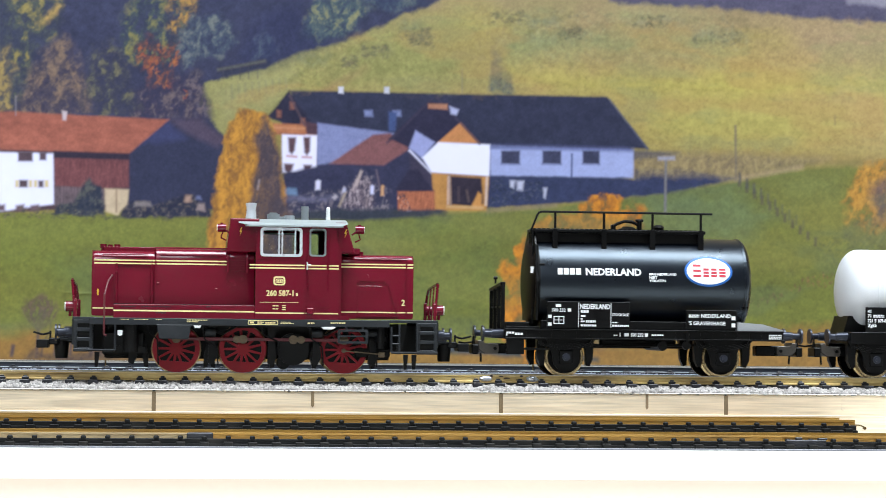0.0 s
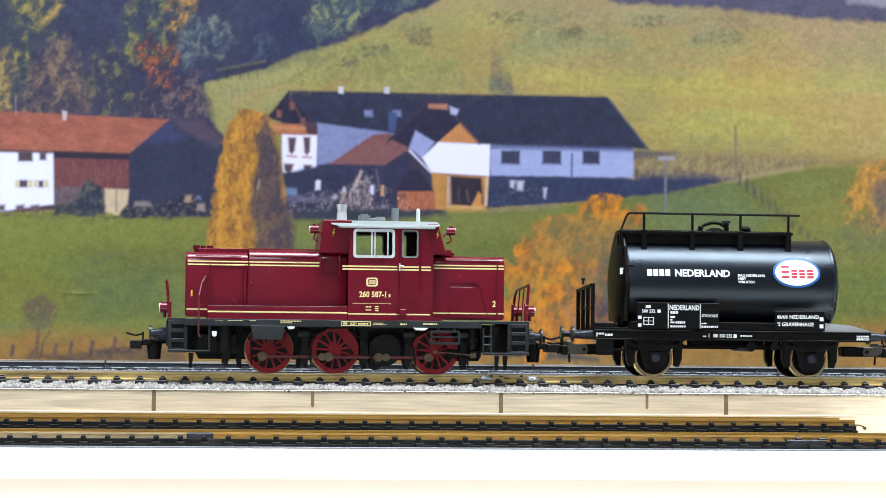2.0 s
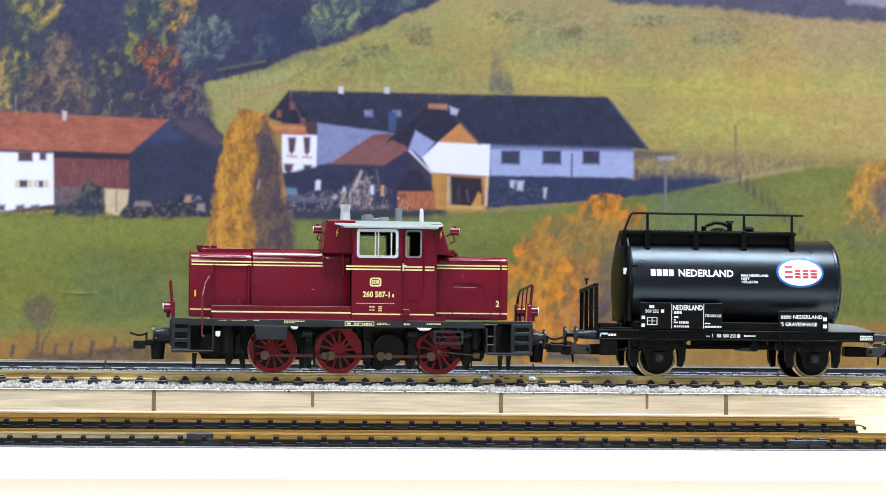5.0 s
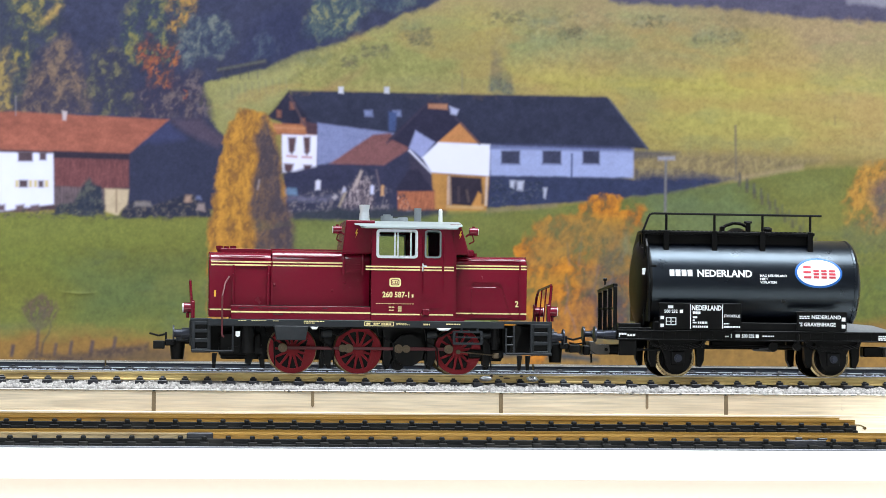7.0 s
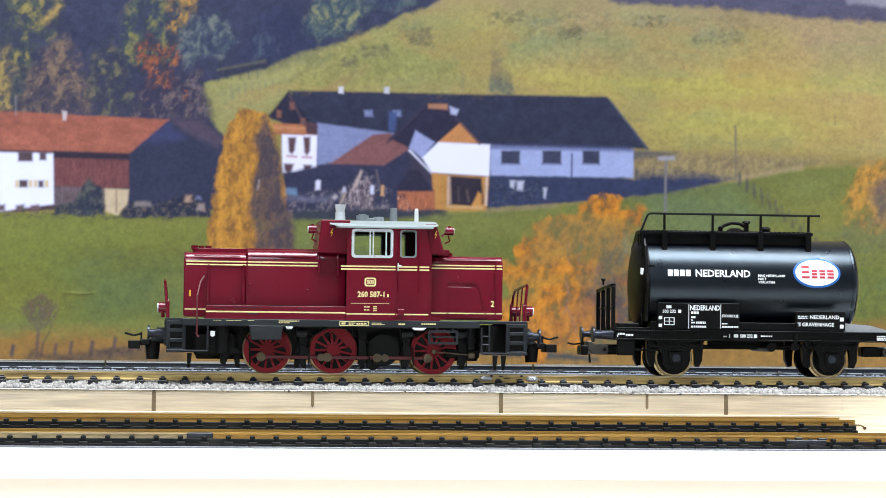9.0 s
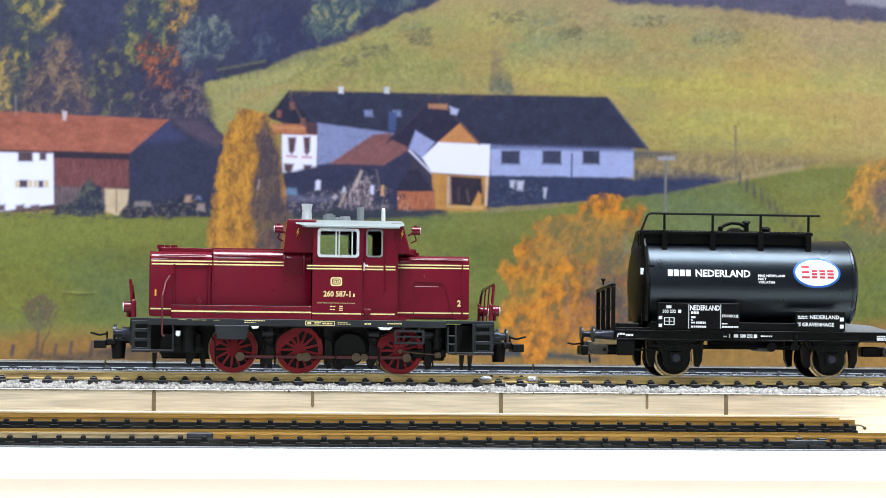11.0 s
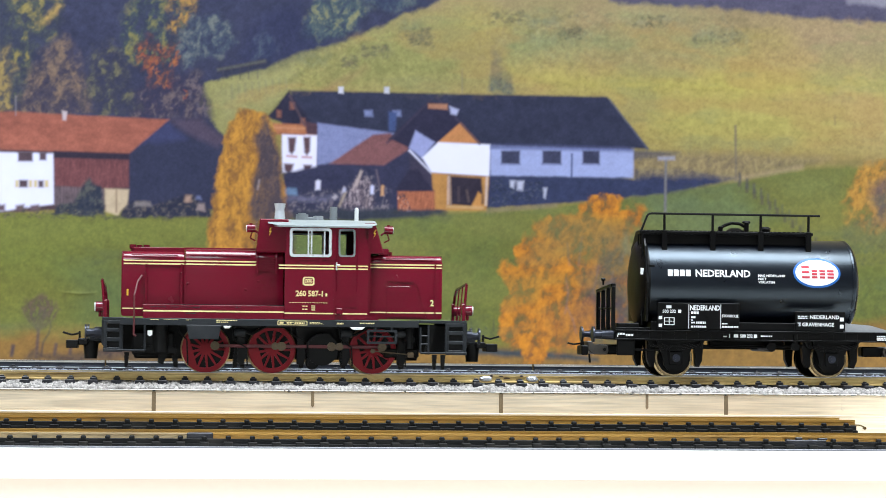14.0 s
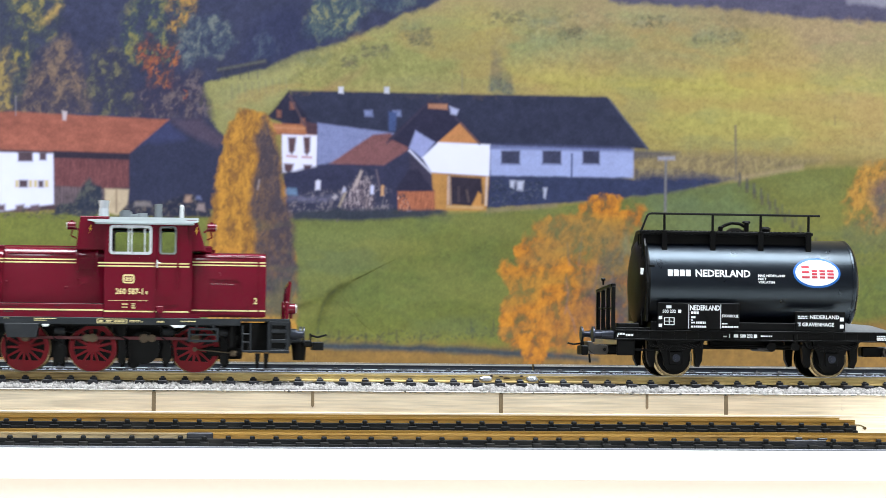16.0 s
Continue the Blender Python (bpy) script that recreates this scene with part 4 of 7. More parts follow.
    # farmhouse
    s.shape([Q(512, 168), Q(1070, 180), Q(1116, 262), Q(1116, 312), Q(860, 368), Q(510, 370), Q(506, 240), Q(496, 210)], (62, 62, 74), 0.4, 0.1, 400, 0.1)
    s.shape([(41.2, 102.3), (161.9, 102.5), (177.8, 83.0), (117.3, 83.1), (81.3, 84.9), (79.1, 86.6), (48.3, 90.6), (45.1, 95.6)], (52, 54, 64), 0.5, 0.1, 54, 0.2)
    s.shape([(41.2, 102.3), (49.0, 91.0), (48.4, 87.2), (32.9, 92.0)], (46, 44, 52), 0.5, 0.2, 55, 0.2)
    s.shape([(35.1, 89.9), (51.5, 89.4), (51.6, 85.2), (35.1, 85.7)], (190, 122, 72), 0.5, 0.1, 56, 0.12)
    s.shape([(47.3, 90.6), (51.9, 89.8), (52.0, 85.6), (47.8, 85.9)], (88, 62, 60), 0.5, 0.1, 57, 0.12)
    for x, y in ((494, 200), (517, 186), (536, 214)):
        s.shape([Q(x-4,y-6), Q(x+4,y-4), Q(x+4,y+8), Q(x-4,y+8)], (150, 98, 70), 0.5, 0.1, x, 0.1, 0.8)
    s.shape([(38.7, 85.8), (52.0, 85.6), (51.7, 71.2), (38.9, 71.4)], (247, 245, 244), 0.45, 0.1, 58, 0.03)
    for x0, y0, x1, y1 in ((510, 243, 524, 274), (537, 243, 550, 276), (503, 290, 520, 308), (537, 292, 552, 308)):
        s.shape([Q(x0,y0), Q(x1,y0), Q(x1-2,y1-8), Q((x0+x1)/2,y1), Q(x0+1,y1-6)], (98, 72, 66), 0.5, 0.15, x0, 0.3)
    s.shape([(51.9, 90.3), (81.3, 87.0), (79.2, 84.9), (56.6, 74.7), (52.1, 74.6)], (138, 145, 168), 0.5, 0.1, 59, 0.07, 1.0, 2.0, 2.0)
    s.shape([(39.1, 71.4), (56.6, 75.1), (77.6, 75.1), (86.4, 81.6), (87.4, 72.3), (96.0, 66.5), (101.2, 57.6), (68.9, 55.0), (39.3, 54.9)], (56, 56, 70), 0.7, 0.3, 60, 0.15)
    s.shape([(56.6, 75.1), (72.8, 86.4), (79.1, 87.0), (86.4, 82.9), (86.0, 80.8), (77.1, 74.9)], (136, 90, 78), 0.5, 0.1, 61, 0.08)
    s.shape([(78.7, 84.9), (93.9, 99.7), (102.5, 96.0), (113.0, 84.3), (96.2, 83.5), (88.7, 88.0), (86.4, 81.6), (81.3, 84.1)], (48, 45, 56), 0.5, 0.1, 62, 0.1)
    s.shape([(86.4, 81.6), (88.7, 88.3), (90.6, 87.2), (96.2, 83.9), (91.4, 77.9)], (164, 170, 196), 0.5, 0.1, 63, 0.05)
    s.shape([(97.1, 83.7), (105.8, 91.6), (113.2, 83.9), (105.2, 83.7)], (206, 140, 74), 0.45, 0, 64, 0.08)
    s.shape([(91.4, 78.1), (97.5, 84.0), (117.3, 83.5), (117.0, 71.5), (95.1, 72.4)], (250, 249, 247), 0.45, 0, 65, 0.01)
    s.line((86.4, 80.8), (95.1, 72.0), 0.9, (240, 238, 238))
    s.shape([(86.5, 80.3), (95.1, 72.0), (96.4, 66.5), (87.0, 72.3)], (66, 60, 68), 0.6, 0.1, 66, 0.15)
    s.shape([(95.1, 72.4), (117.0, 71.3), (116.2, 58.3), (96.1, 58.4)], (196, 142, 66), 0.5, 0.1, 67, 0.16)
    s.shape([(102.2, 71.3), (114.0, 70.8), (114.9, 61.3), (111.5, 59.9), (102.5, 60.6)], (52, 44, 46), 0.5, 0.1, 68, 0.2)
    s.shape([(110.6, 60.8), (112.7, 65.5), (114.2, 64.5), (114.1, 59.1), (110.6, 59.1)], (210, 150, 70), 0.5, 0.2, 69, 0.1)
    s.line((101.9, 71.7), (102.5, 60.2), 0.6, (150, 130, 110))
    s.shape([(117.3, 83.1), (172.1, 82.4), (172.2, 71.7), (117.4, 71.6)], (168, 178, 200), 0.5, 0.1, 70, 0.07, 1.0, 2.0, 2.0)
    s.shape([(117.3, 83.5), (172.1, 83.3), (172.1, 81.8), (117.3, 82.0)], (92, 98, 124), 0.8, 0, 71, 0.1, 0.8)
    for x0, x1 in ((887, 920), (960, 993), (1031, 1061)):
        s.shape([Q(x0,267), Q(x1,267), Q(x1,291), Q(x0,290)], (64, 66, 78), 0.45, 0, x0, 0.2)
        s.line(Q(x0-2,291), Q(x1+2,292), 0.5, (120, 126, 150), 0.35, 0.7)
    s.line((148.4, 80.7), (148.3, 65.0), 0.7, (80, 88, 112))
    s.shape([(117.0, 71.5), (172.2, 71.7), (173.0, 75.1), (191.6, 75.5), (213.6, 72.9), (192.1, 67.3), (172.0, 64.4), (137.3, 60.8), (116.6, 59.2)], (56, 62, 80), 0.7, 0.4, 72, 0.15)
    s.dabs([(117.8, 69.9), (137.2, 70.2), (137.3, 63.8), (117.9, 60.9)], [(70, 76, 84), (44, 48, 58), (90, 94, 96), (56, 66, 70)], 160, 0.9, 73, amount=0.6)
    for x0, y0, x1, y1 in ((903, 320, 912, 334), (914, 321, 927, 338), (962, 334, 968, 352)):
        s.shape([Q(x0,y0), Q(x1,y0), Q(x1-2,y1), Q(x0+1,y1-2)], (214, 216, 214), 0.6, 0.3, x0, 0.2, 0.9)
    s.line((116.2, 58.3), (142.7, 60.9), 1.2, (150, 132, 98), 0.8, 0.8)
    s.crown([Q(*p) for p in ((502, 384), (502, 344), (560, 336), (610, 338), (640, 300), (660, 312), (690, 340), (700, 384))], (50, 52, 66), (72, 70, 78), (150, 138, 126), 2.2, 740, rough=0.8, bias=-0.12)
    s.shape([Q(500, 346), Q(560, 348), Q(600, 344), Q(600, 354), Q(560, 358), Q(500, 358)], (104, 102, 112), 0.7, 0.5, 741, 0.4, 0.8, 1.6)
    s.shape([Q(502, 345), Q(503, 335), Q(510, 332), Q(524, 333), Q(526, 346)], (112, 138, 152), 0.6, 0.1, 742, 0.15)
    s.crown([Q(*p) for p in ((604, 372), (618, 338), (632, 312), (650, 312), (664, 330), (662, 372))], (70, 62, 66), (116, 102, 98), (186, 170, 156), 1.6, 743, rough=0.7, tall=0.4, bias=-0.04, gaps=0.5)
    for a, b, w, c in (((640, 302), (630, 330), 1.0, (206, 186, 160)), ((632, 318), (624, 338), 0.8, (196, 176, 158)), ((610, 330), (604, 344), 0.7, (180, 168, 160)), ((608, 372), (596, 392), 0.6, (150, 134, 110)), ((666, 300), (672, 330), 0.6, (120, 104, 100)),
                       ((596, 346), (590, 352), 1.4, (196, 186, 172)), ((612, 340), (600, 366), 0.7, (190, 170, 130)), ((650, 350), (648, 372), 0.8, (150, 132, 120))):
        s.line(Q(*a), Q(*b), w, c, 0.4, 0.85)
    for x0, y0, x1, y1, c in ((558, 318, 568, 336, (226, 224, 222)), (655, 328, 662, 344, (224, 224, 230)), (674, 327, 680, 346, (224, 172, 110)), (606, 332, 612, 340, (204, 204, 210)), (720, 364, 730, 376, (214, 220, 232)), (734, 356, 744, 366, (190, 198, 214))):
        s.shape([Q(x0, y1), Q(x0 + 1, y0 + 3), Q((x0 + x1) / 2, y0), Q(x1, y0 + 2), Q(x1 - 1, y1)], c, 0.45, 0.2, x0, 0.1)
    for a, b, w, c in (((794, 312), (793, 362), 0.7, (206, 186, 160)), ((862, 312), (860, 364), 0.8, (226, 210, 180)), ((790, 366), (856, 368), 1.0, (214, 176, 110)), ((812, 330), (812, 358), 0.9, (86, 72, 66)), ((826, 336), (830, 358), 0.8, (110, 92, 78)),
                       ((484, 226), (540, 228), 0.7, (214, 150, 96)), ((484, 236), (540, 238), 0.5, (150, 96, 62)), ((507, 276), (526, 278), 0.8, (190, 120, 100)), ((534, 278), (552, 279), 0.8, (190, 120, 100)), ((512, 168), (540, 224), 0.7, (96, 78, 74)),
                       ((764, 176), (684, 254), 0.8, (66, 58, 66)), ((772, 172), (850, 256), 0.8, (70, 64, 72)), ((1078, 176), (1146, 264), 0.6, (86, 92, 104)), ((870, 262), (1118, 266), 0.5, (120, 128, 156))):
        s.line(Q(*a), Q(*b), w, c, 0.4, 0.8)
    # small shed with a lit board wall
    s.shape([Q(704, 338), Q(770, 338), Q(770, 372), Q(704, 376)], (178, 108, 66), 0.5, 0.2, 744, 0.4, 1.0, 2.4, 0.2)
    s.dabs([Q(704, 342), Q(726, 342), Q(726, 374), Q(704, 374)], [(210, 140, 96), (96, 74, 70), (70, 60, 64), (224, 170, 130)], 40, 0.8, 745, amount=0.7, slant=1.5)
    s.shape([Q(700, 338), Q(722, 302), Q(740, 300), Q(768, 338)], (50, 46, 56), 0.5, 0.1, 746, 0.12)
    s.shape([(42.4, 56.7), (60.4, 58.2), (98.7, 58.4), (100.8, 56.4), (68.9, 53.9), (43.5, 53.7)], (58, 62, 62), 0.9, 0.5, 77, 0.2)
    for x, c in ((604, 222), (685, 206)):
        s.shape([Q(x-5,154), Q(x+4,154), Q(x+4,166), Q(x-5,165)], (c, c, c - 8), 0.4, 0, x)
    for x in (653, 703):
        s.shape([Q(x-8,196), Q(x+6,196), Q(x+7,206), Q(x-7,206)], (150, 160, 186), 0.6, 0.2, x, 0.3, 0.8)
    s.shape([(78.6, 95.1), (81.6, 94.9), (81.2, 87.9), (78.7, 87.4)], (70, 86, 116), 0.5, 0.1, 78)
    s.shape([(93.5, 98.4), (100.8, 98.5), (100.8, 96.4), (93.5, 96.7)], (176, 124, 84), 0.45, 0.1, 79)
    s.shape([(101.7, 97.7), (105.1, 96.5), (104.3, 94.3), (102.1, 94.7)], (180, 184, 196), 0.5, 0.2, 80)
    s.line((106.2, 111.9), (106.3, 102.5), 0.35, (140, 134, 100), 0.3, 0.7)
    # poplar
    pop = [(26.4, 94.8), (32.5, 92.8), (36.0, 85.7), (38.4, 74.8), (41.0, 55.8), (44.1, 41.1), (45.4, 26.4), (44.1, 9.5), (13.1, 9.2), (12.0, 30.1), (12.3, 51.1), (14.0, 63.8), (16.4, 76.4), (19.1, 89.1), (22.8, 93.9)]
    s.crown(pop, (134, 96, 46), (182, 128, 44), (220, 158, 54), 4.6, 82, rough=1.4, soft=0.8, bias=0.05, tall=0.5)
    shade = [Q(*p) for p in ((454, 236), (472, 208), (488, 250), (500, 320), (516, 400), (526, 470), (526, 560), (466, 560), (458, 480), (446, 400), (444, 330), (456, 280))]
    s.crown(shade, (76, 67, 64), (92, 77, 68), (120, 94, 64), 3.6, 83, rough=1.3, soft=1.2, tall=0.5, amount=1.0, bias=-0.1)
    s.crown([Q(*p) for p in ((446, 470), (448, 330), (462, 300), (476, 330), (474, 470))], (106, 86, 64), (150, 114, 56), (206, 150, 52), 3.0, 84, rough=1.5, soft=2.0, tall=0.4, amount=0.2, gaps=0.8)
    s.line(Q(459, 318), Q(456, 336), 0.5, (190, 176, 160), 0.4, 0.6)
    # autumn birch
    bir = [(156.4, 63.7), (161.1, 65.1), (166.8, 64.3), (169.4, 60.9), (175.1, 61.9), (176.9, 53.7), (180.9, 38.7), (178.9, 19.4), (170.3, 10.8), (146.5, 3.3), (135.7, 1.9), (127.5, 7.8), (121.4, 16.7), (122.6, 27.3), (125.7, 38.0), (128.4, 46.6), (133.1, 52.2), (140.6, 54.9), (148.2, 56.7), (151.6, 61.9)]
    lobes = [[(1030, 372), (1038, 352), (1056, 350), (1076, 346), (1096, 350), (1100, 372), (1128, 368), (1140, 366), (1138, 400), (1120, 420), (1118, 520), (1100, 580), (1040, 606), (1000, 620), (960, 612), (940, 630), (914, 620), (888, 600), (882, 570), (884, 540), (900, 520), (888, 490), (896, 470), (910, 470), (908, 440), (920, 424), (946, 416), (950, 396), (976, 380)],
             [(884, 486), (890, 466), (904, 468), (902, 492)], [(950, 404), (954, 390), (966, 392), (964, 406)], [(936, 640), (944, 600), (970, 590), (968, 630), (950, 646)]]
    for k, lobe in enumerate(lobes):
        s.crown([Q(*p) for p in lobe], (116, 82, 48), (186, 118, 30), (228, 150, 34), 5.2, 85 + 40 * k, rough=2.4, soft=0.9, bias=0.02, tall=0.7, gaps=0.35)
    s.crown([Q(*p) for p in ((1046, 480), (1070, 430), (1104, 410), (1124, 430), (1120, 600), (1060, 606), (1030, 560))], (74, 68, 68), (100, 82, 66), (160, 108, 46), 4.2, 187, rough=2.4, soft=5.0, tall=0.6, amount=0.95)
    s.crown([Q(*p) for p in ((960, 560), (1010, 520), (1050, 560), (1050, 616), (980, 616))], (98, 84, 70), (150, 106, 50), (204, 136, 44), 3.6, 188, rough=2.4, soft=3.0, tall=0.6, amount=0.55, gaps=0.6)
    for a, b in (((1002, 492), (1006, 520)), ((1006, 520), (1000, 556)), ((1004, 544), (1014, 566)), ((1014, 566), (1020, 590)), ((1110, 436), (1098, 464)), ((1060, 470), (1050, 520)), ((1030, 420), (1024, 470)), ((1004, 430), (1008, 470)), ((1086, 480), (1070, 540))):
        s.line(Q(*a), Q(*b), 0.55, (128, 112, 104), 0.5, 0.5)
    s.crown([Q(*p) for p in ((1096, 440), (1108, 410), (1120, 412), (1116, 446), (1104, 452))], (104, 112, 84), (122, 128, 92), (150, 146, 104), 2.0, 189, rough=1.4, soft=1.4, amount=0.7)
    # bush at the edge
    bu = [(253.6, 56.7), (255.8, 68.0), (262.4, 77.7), (271.4, 80.9), (291.6, 79.5), (291.7, 53.3), (262.6, 53.3)]
    s.crown(bu, (112, 94, 52), (178, 130, 46), (210, 158, 60), 4.4, 89, rough=1.8, soft=1.2, gaps=0.6, tall=0.7)
    s.crown([Q(*p) for p in ((1540, 330), (1568, 310), (1600, 330), (1600, 400), (1550, 396))], (90, 80, 78), (116, 96, 76), (150, 120, 70), 3.0, 90, rough=1.6, soft=2.0, amount=0.8)
    s.crown([Q(*p) for p in ((1488, 404), (1520, 392), (1568, 396), (1600, 420), (1568, 440), (1500, 436))], (66, 72, 66), (92, 98, 66), (124, 124, 70), 3.0, 91, rough=1.6, soft=1.6, amount=0.6, gaps=0.4)
    # wear of the old photograph: soft patches and a fine dark speckle on the slopes
    slope = [(13.6, 93.3), (51.2, 117.4), (102.1, 135.8), (270.7, 133.7), (270.9, 83.5), (178.4, 83.4), (163.0, 102.9), (40.8, 102.7), (22.0, 93.4)]
    s.mottle(slope, 0.2, 1.3, 201, tall=1.2)
    s.mottle(slope, 0.4, 12.0, 202, (184, 150, 78), 2.0, 3.0)
    s.mottle(slope, 0.35, 9.0, 203, (150, 152, 88), 2.0, 3.0)
    field = [(-82.7, 52.8), (39.3, 53.2), (137.3, 59.1), (211.4, 70.5), (291.6, 77.3), (291.8, 12.0), (-82.0, 8.2)]
    s.mottle(field, 0.14, 1.2, 204, tall=1.0)
    s.mottle(field, 0.3, 16.0, 205, (146, 142, 62), 2.0, 2.6)
    s.mottle(field, 0.3, 12.0, 206, (96, 112, 70), 2.0, 2.6)
    roofs = [(41.2, 102.3), (161.9, 102.5), (177.8, 83.0), (117.3, 83.1), (81.3, 84.9), (48.3, 90.6)]
    s.mottle(roofs, 0.12, 6.0, 207, tall=1.5)
    s.mottle([(-81.4, 91.6), (-3.1, 90.4), (-17.8, 77.5), (-81.2, 78.3)], 0.22, 4.0, 208, tall=1.6)
    for k in range(11):
        x, y = 1308 + k * 13.5, 316 + k * 10.5
        s.line(Q(x,y), Q(x,y+14), 0.9, (88, 84, 60), 0.6, 0.7)
    for x, y, w in ((735, 62, 28), (665, 92, 24), (1270, 68, 46), (745, 72, 22), (620, 110, 16), (1010, 60, 20), (900, 30, 30), (1150, 40, 30)):
        s.dabs([Q(x-w,y-10), Q(x+w,y-12), Q(x+w,y+10), Q(x-w,y+10)], [(108, 104, 68), (122, 112, 72)], 30, 1.3, 300 + x, amount=0.55)
    s.crown([Q(*p) for p in ((1122, 312), (1130, 284), (1200, 272), (1300, 272), (1400, 276), (1470, 282), (1400, 296), (1310, 316), (1200, 312))], (124, 110, 78), (154, 136, 84), (176, 158, 98), 2.8, 760, rough=1.0, soft=1.8, amount=0.75)
    s.line(Q(1300, 318), Q(1420, 296), 1.4, (190, 166, 116), 1.0, 0.6)
    for k in range(10):
        s.line(Q(1309 + k * 12.5, 306 + k * 9.4), Q(1309 + k * 12.5, 324 + k * 9.4), 1.0 - 0.05 * k, (86, 86, 74), 0.45, 0.8 - 0.04 * k)
    # poles
    s.line((184.6, 79.7), (184.5, 58.1), 0.95, (128, 124, 112), 0.35)
    s.line((181.5, 79.4), (188.1, 79.7), 1.5, (166, 166, 164), 0.5, 0.85)
    s.line((211.5, 92.7), (211.9, 71.5), 0.8, (120, 110, 84), 0.4, 0.85)
    s.line((250.5, 97.2), (250.5, 93.5), 0.5, (140, 124, 80), 0.4, 0.6)
    # the fold's shade, drawn into the ink as a thin dark line
    fold = ((563, 606), (562, 590), (565, 566), (571, 544), (581, 525), (597, 511))
    for a, b in zip(fold, fold[1:]):
        s.line(Q(*a), Q(*b), 0.55, (84, 92, 50), 0.45, 0.55)
    # print grain over all
    s.c *= (1 + 0.05 * s.noise(30, 99, 3))[..., None]
    for a in (0, 1):
        s.c = 0.25 * np.roll(s.c, 1, a) + 0.5 * s.c + 0.25 * np.roll(s.c, -1, a)
    dark = np.clip(1.05 - 1.4 * s.c.mean(-1), 0, 1)
    s.c *= (1 + dark * (0.26 * s.noise(0.9, 98, 2) + 0.16 * s.noise(2.2, 97, 3, 1.6)))[..., None]
    s.c *= (1 + np.clip(1.1 - 1.6 * s.c.mean(-1), 0, 1) * (0.18 * s.noise(0.75, 95, 2) + 0.12 * s.noise(1.6, 94, 2)))[..., None]
    # inks toned cooler; the small offset paints in a bluish haze
    s.c = s.c * np.array((0.715, 0.71, 0.95)) + np.array((0.003, 0.004, 0.012))
    np.clip(s.c, 0.004, 0.95, out=s.c)


def poster():
    step = 0.3
    us = np.concatenate([np.linspace(-260, -88, 24), np.arange(-86, 292, step), np.linspace(294, 460, 24)])
    vs = np.concatenate([np.linspace(-19.6, -6, 10), np.arange(-5, 148, step), np.linspace(150, 260, 24)])
    s = Print(us, vs)
    paint_landscape(s)
    # the paper is creased and buckled near the foot
    U, V = s.u, s.v
    depth = 0.35 * np.sin(U / 47.0) + 0.25 * np.sin(V / 31.0 + 1)

    def crease(way, step_near, step_far, reach_near, reach_far):
        """A sharp step in the paper along a line: it bulges on the line's left, falls back on its right, and evens out with distance."""
        best, side, along = np.full(U.shape, 1e9), np.zeros(U.shape), np.zeros(U.shape)
        for k, ((x0, y0), (x1, y1)) in enumerate(zip(way, way[1:])):
            dx, dy = x1 - x0, y1 - y0
            f = np.clip(((U - x0) * dx + (V - y0) * dy) / (dx * dx + dy * dy), 0, 1)
            d = np.hypot(U - x0 - f * dx, V - y0 - f * dy)
            near = d < best
            side = np.where(near, np.sign((U - x0) * dy - (V - y0) * dx), side)
            along = np.where(near, (k + f) / (len(way) - 1), along)
            best = np.minimum(best, d)
        fade = np.sin(np.clip(along, 0.02, 0.98) * math.pi) ** 0.6
        d = best * side
        right = 1 / (1 + np.exp(np.clip(-d * 1.7, -40, 40)))
        return fade * (right * step_far * np.exp(-best / reach_far) - (1 - right) * step_near * np.exp(-best / reach_near))

    depth += crease([Q(*p) for p in ((560, 624), (562, 590), (566, 562), (572, 542), (582, 524), (598, 510), (622, 498))], 0.9, 1.6, 8, 8)
    depth += crease([Q(*p) for p in ((486, 560), (504, 552), (524, 545), (552, 536), (576, 526))], 0.3, 0.5, 6, 5)
    c2u, c2v = (-35.2, 25.4)
    depth += -0.45 * np.exp(-np.abs(V - c2v - 0.012 * (U - c2u) ** 2) / 0.5) * np.exp(-((U - c2u) / 4.5) ** 2)
    n, k = U.shape
    co = np.stack([U, 150 + depth, V], -1).reshape(-1, 3) * MM
    i = np.arange(n * k).reshape(n, k)
    faces = np.stack([i[:-1, :-1], i[:-1, 1:], i[1:, 1:], i[1:, :-1]], -1).reshape(-1, 4)
    me = bpy.data.meshes.new("backdrop_poster")
    me.vertices.add(len(co))
    me.vertices.foreach_set("co", co.astype(np.float32).ravel())
    me.loops.add(faces.size)
    me.loops.foreach_set("vertex_index", faces.ravel().astype(np.int32))
    me.polygons.add(len(faces))
    me.polygons.foreach_set("loop_start", np.arange(0, faces.size, 4, dtype=np.int32))
    me.update(calc_edges=True)
    me.polygons.foreach_set("use_smooth", [True] * len(faces))
    att = me.color_attributes.new("ink", "FLOAT_COLOR", "POINT")
    att.data.foreach_set("color", np.concatenate([s.c.reshape(-1, 3), np.ones((n * k, 1))], 1).astype(np.float32).ravel())
    m = bpy.data.materials.new("printed_paper")
    m.use_nodes = True
    nt = m.node_tree
    b = nt.nodes["Principled BSDF"]
    ink = nt.nodes.new("ShaderNodeVertexColor")
    ink.layer_name = "ink"
    nt.links.new(ink.outputs["Color"], b.inputs["Base Color"])
    b.inputs["Roughness"].default_value, b.inputs["Specular IOR Level"].default_value = 0.55, 0.12
    me.materials.append(m)
    ob = new("backdrop_poster", me)
    tagged(ob, "printed autumn landscape poster with farmhouses, creased near its foot", "poster")
    board = part("backing_board", box(bmesh.new(), -260, 460, 152.6, 158, -19.7, 260, 0.5), TABLE_WHITE)
    tagged(board, "white board that holds the landscape poster upright", "board")


poster()


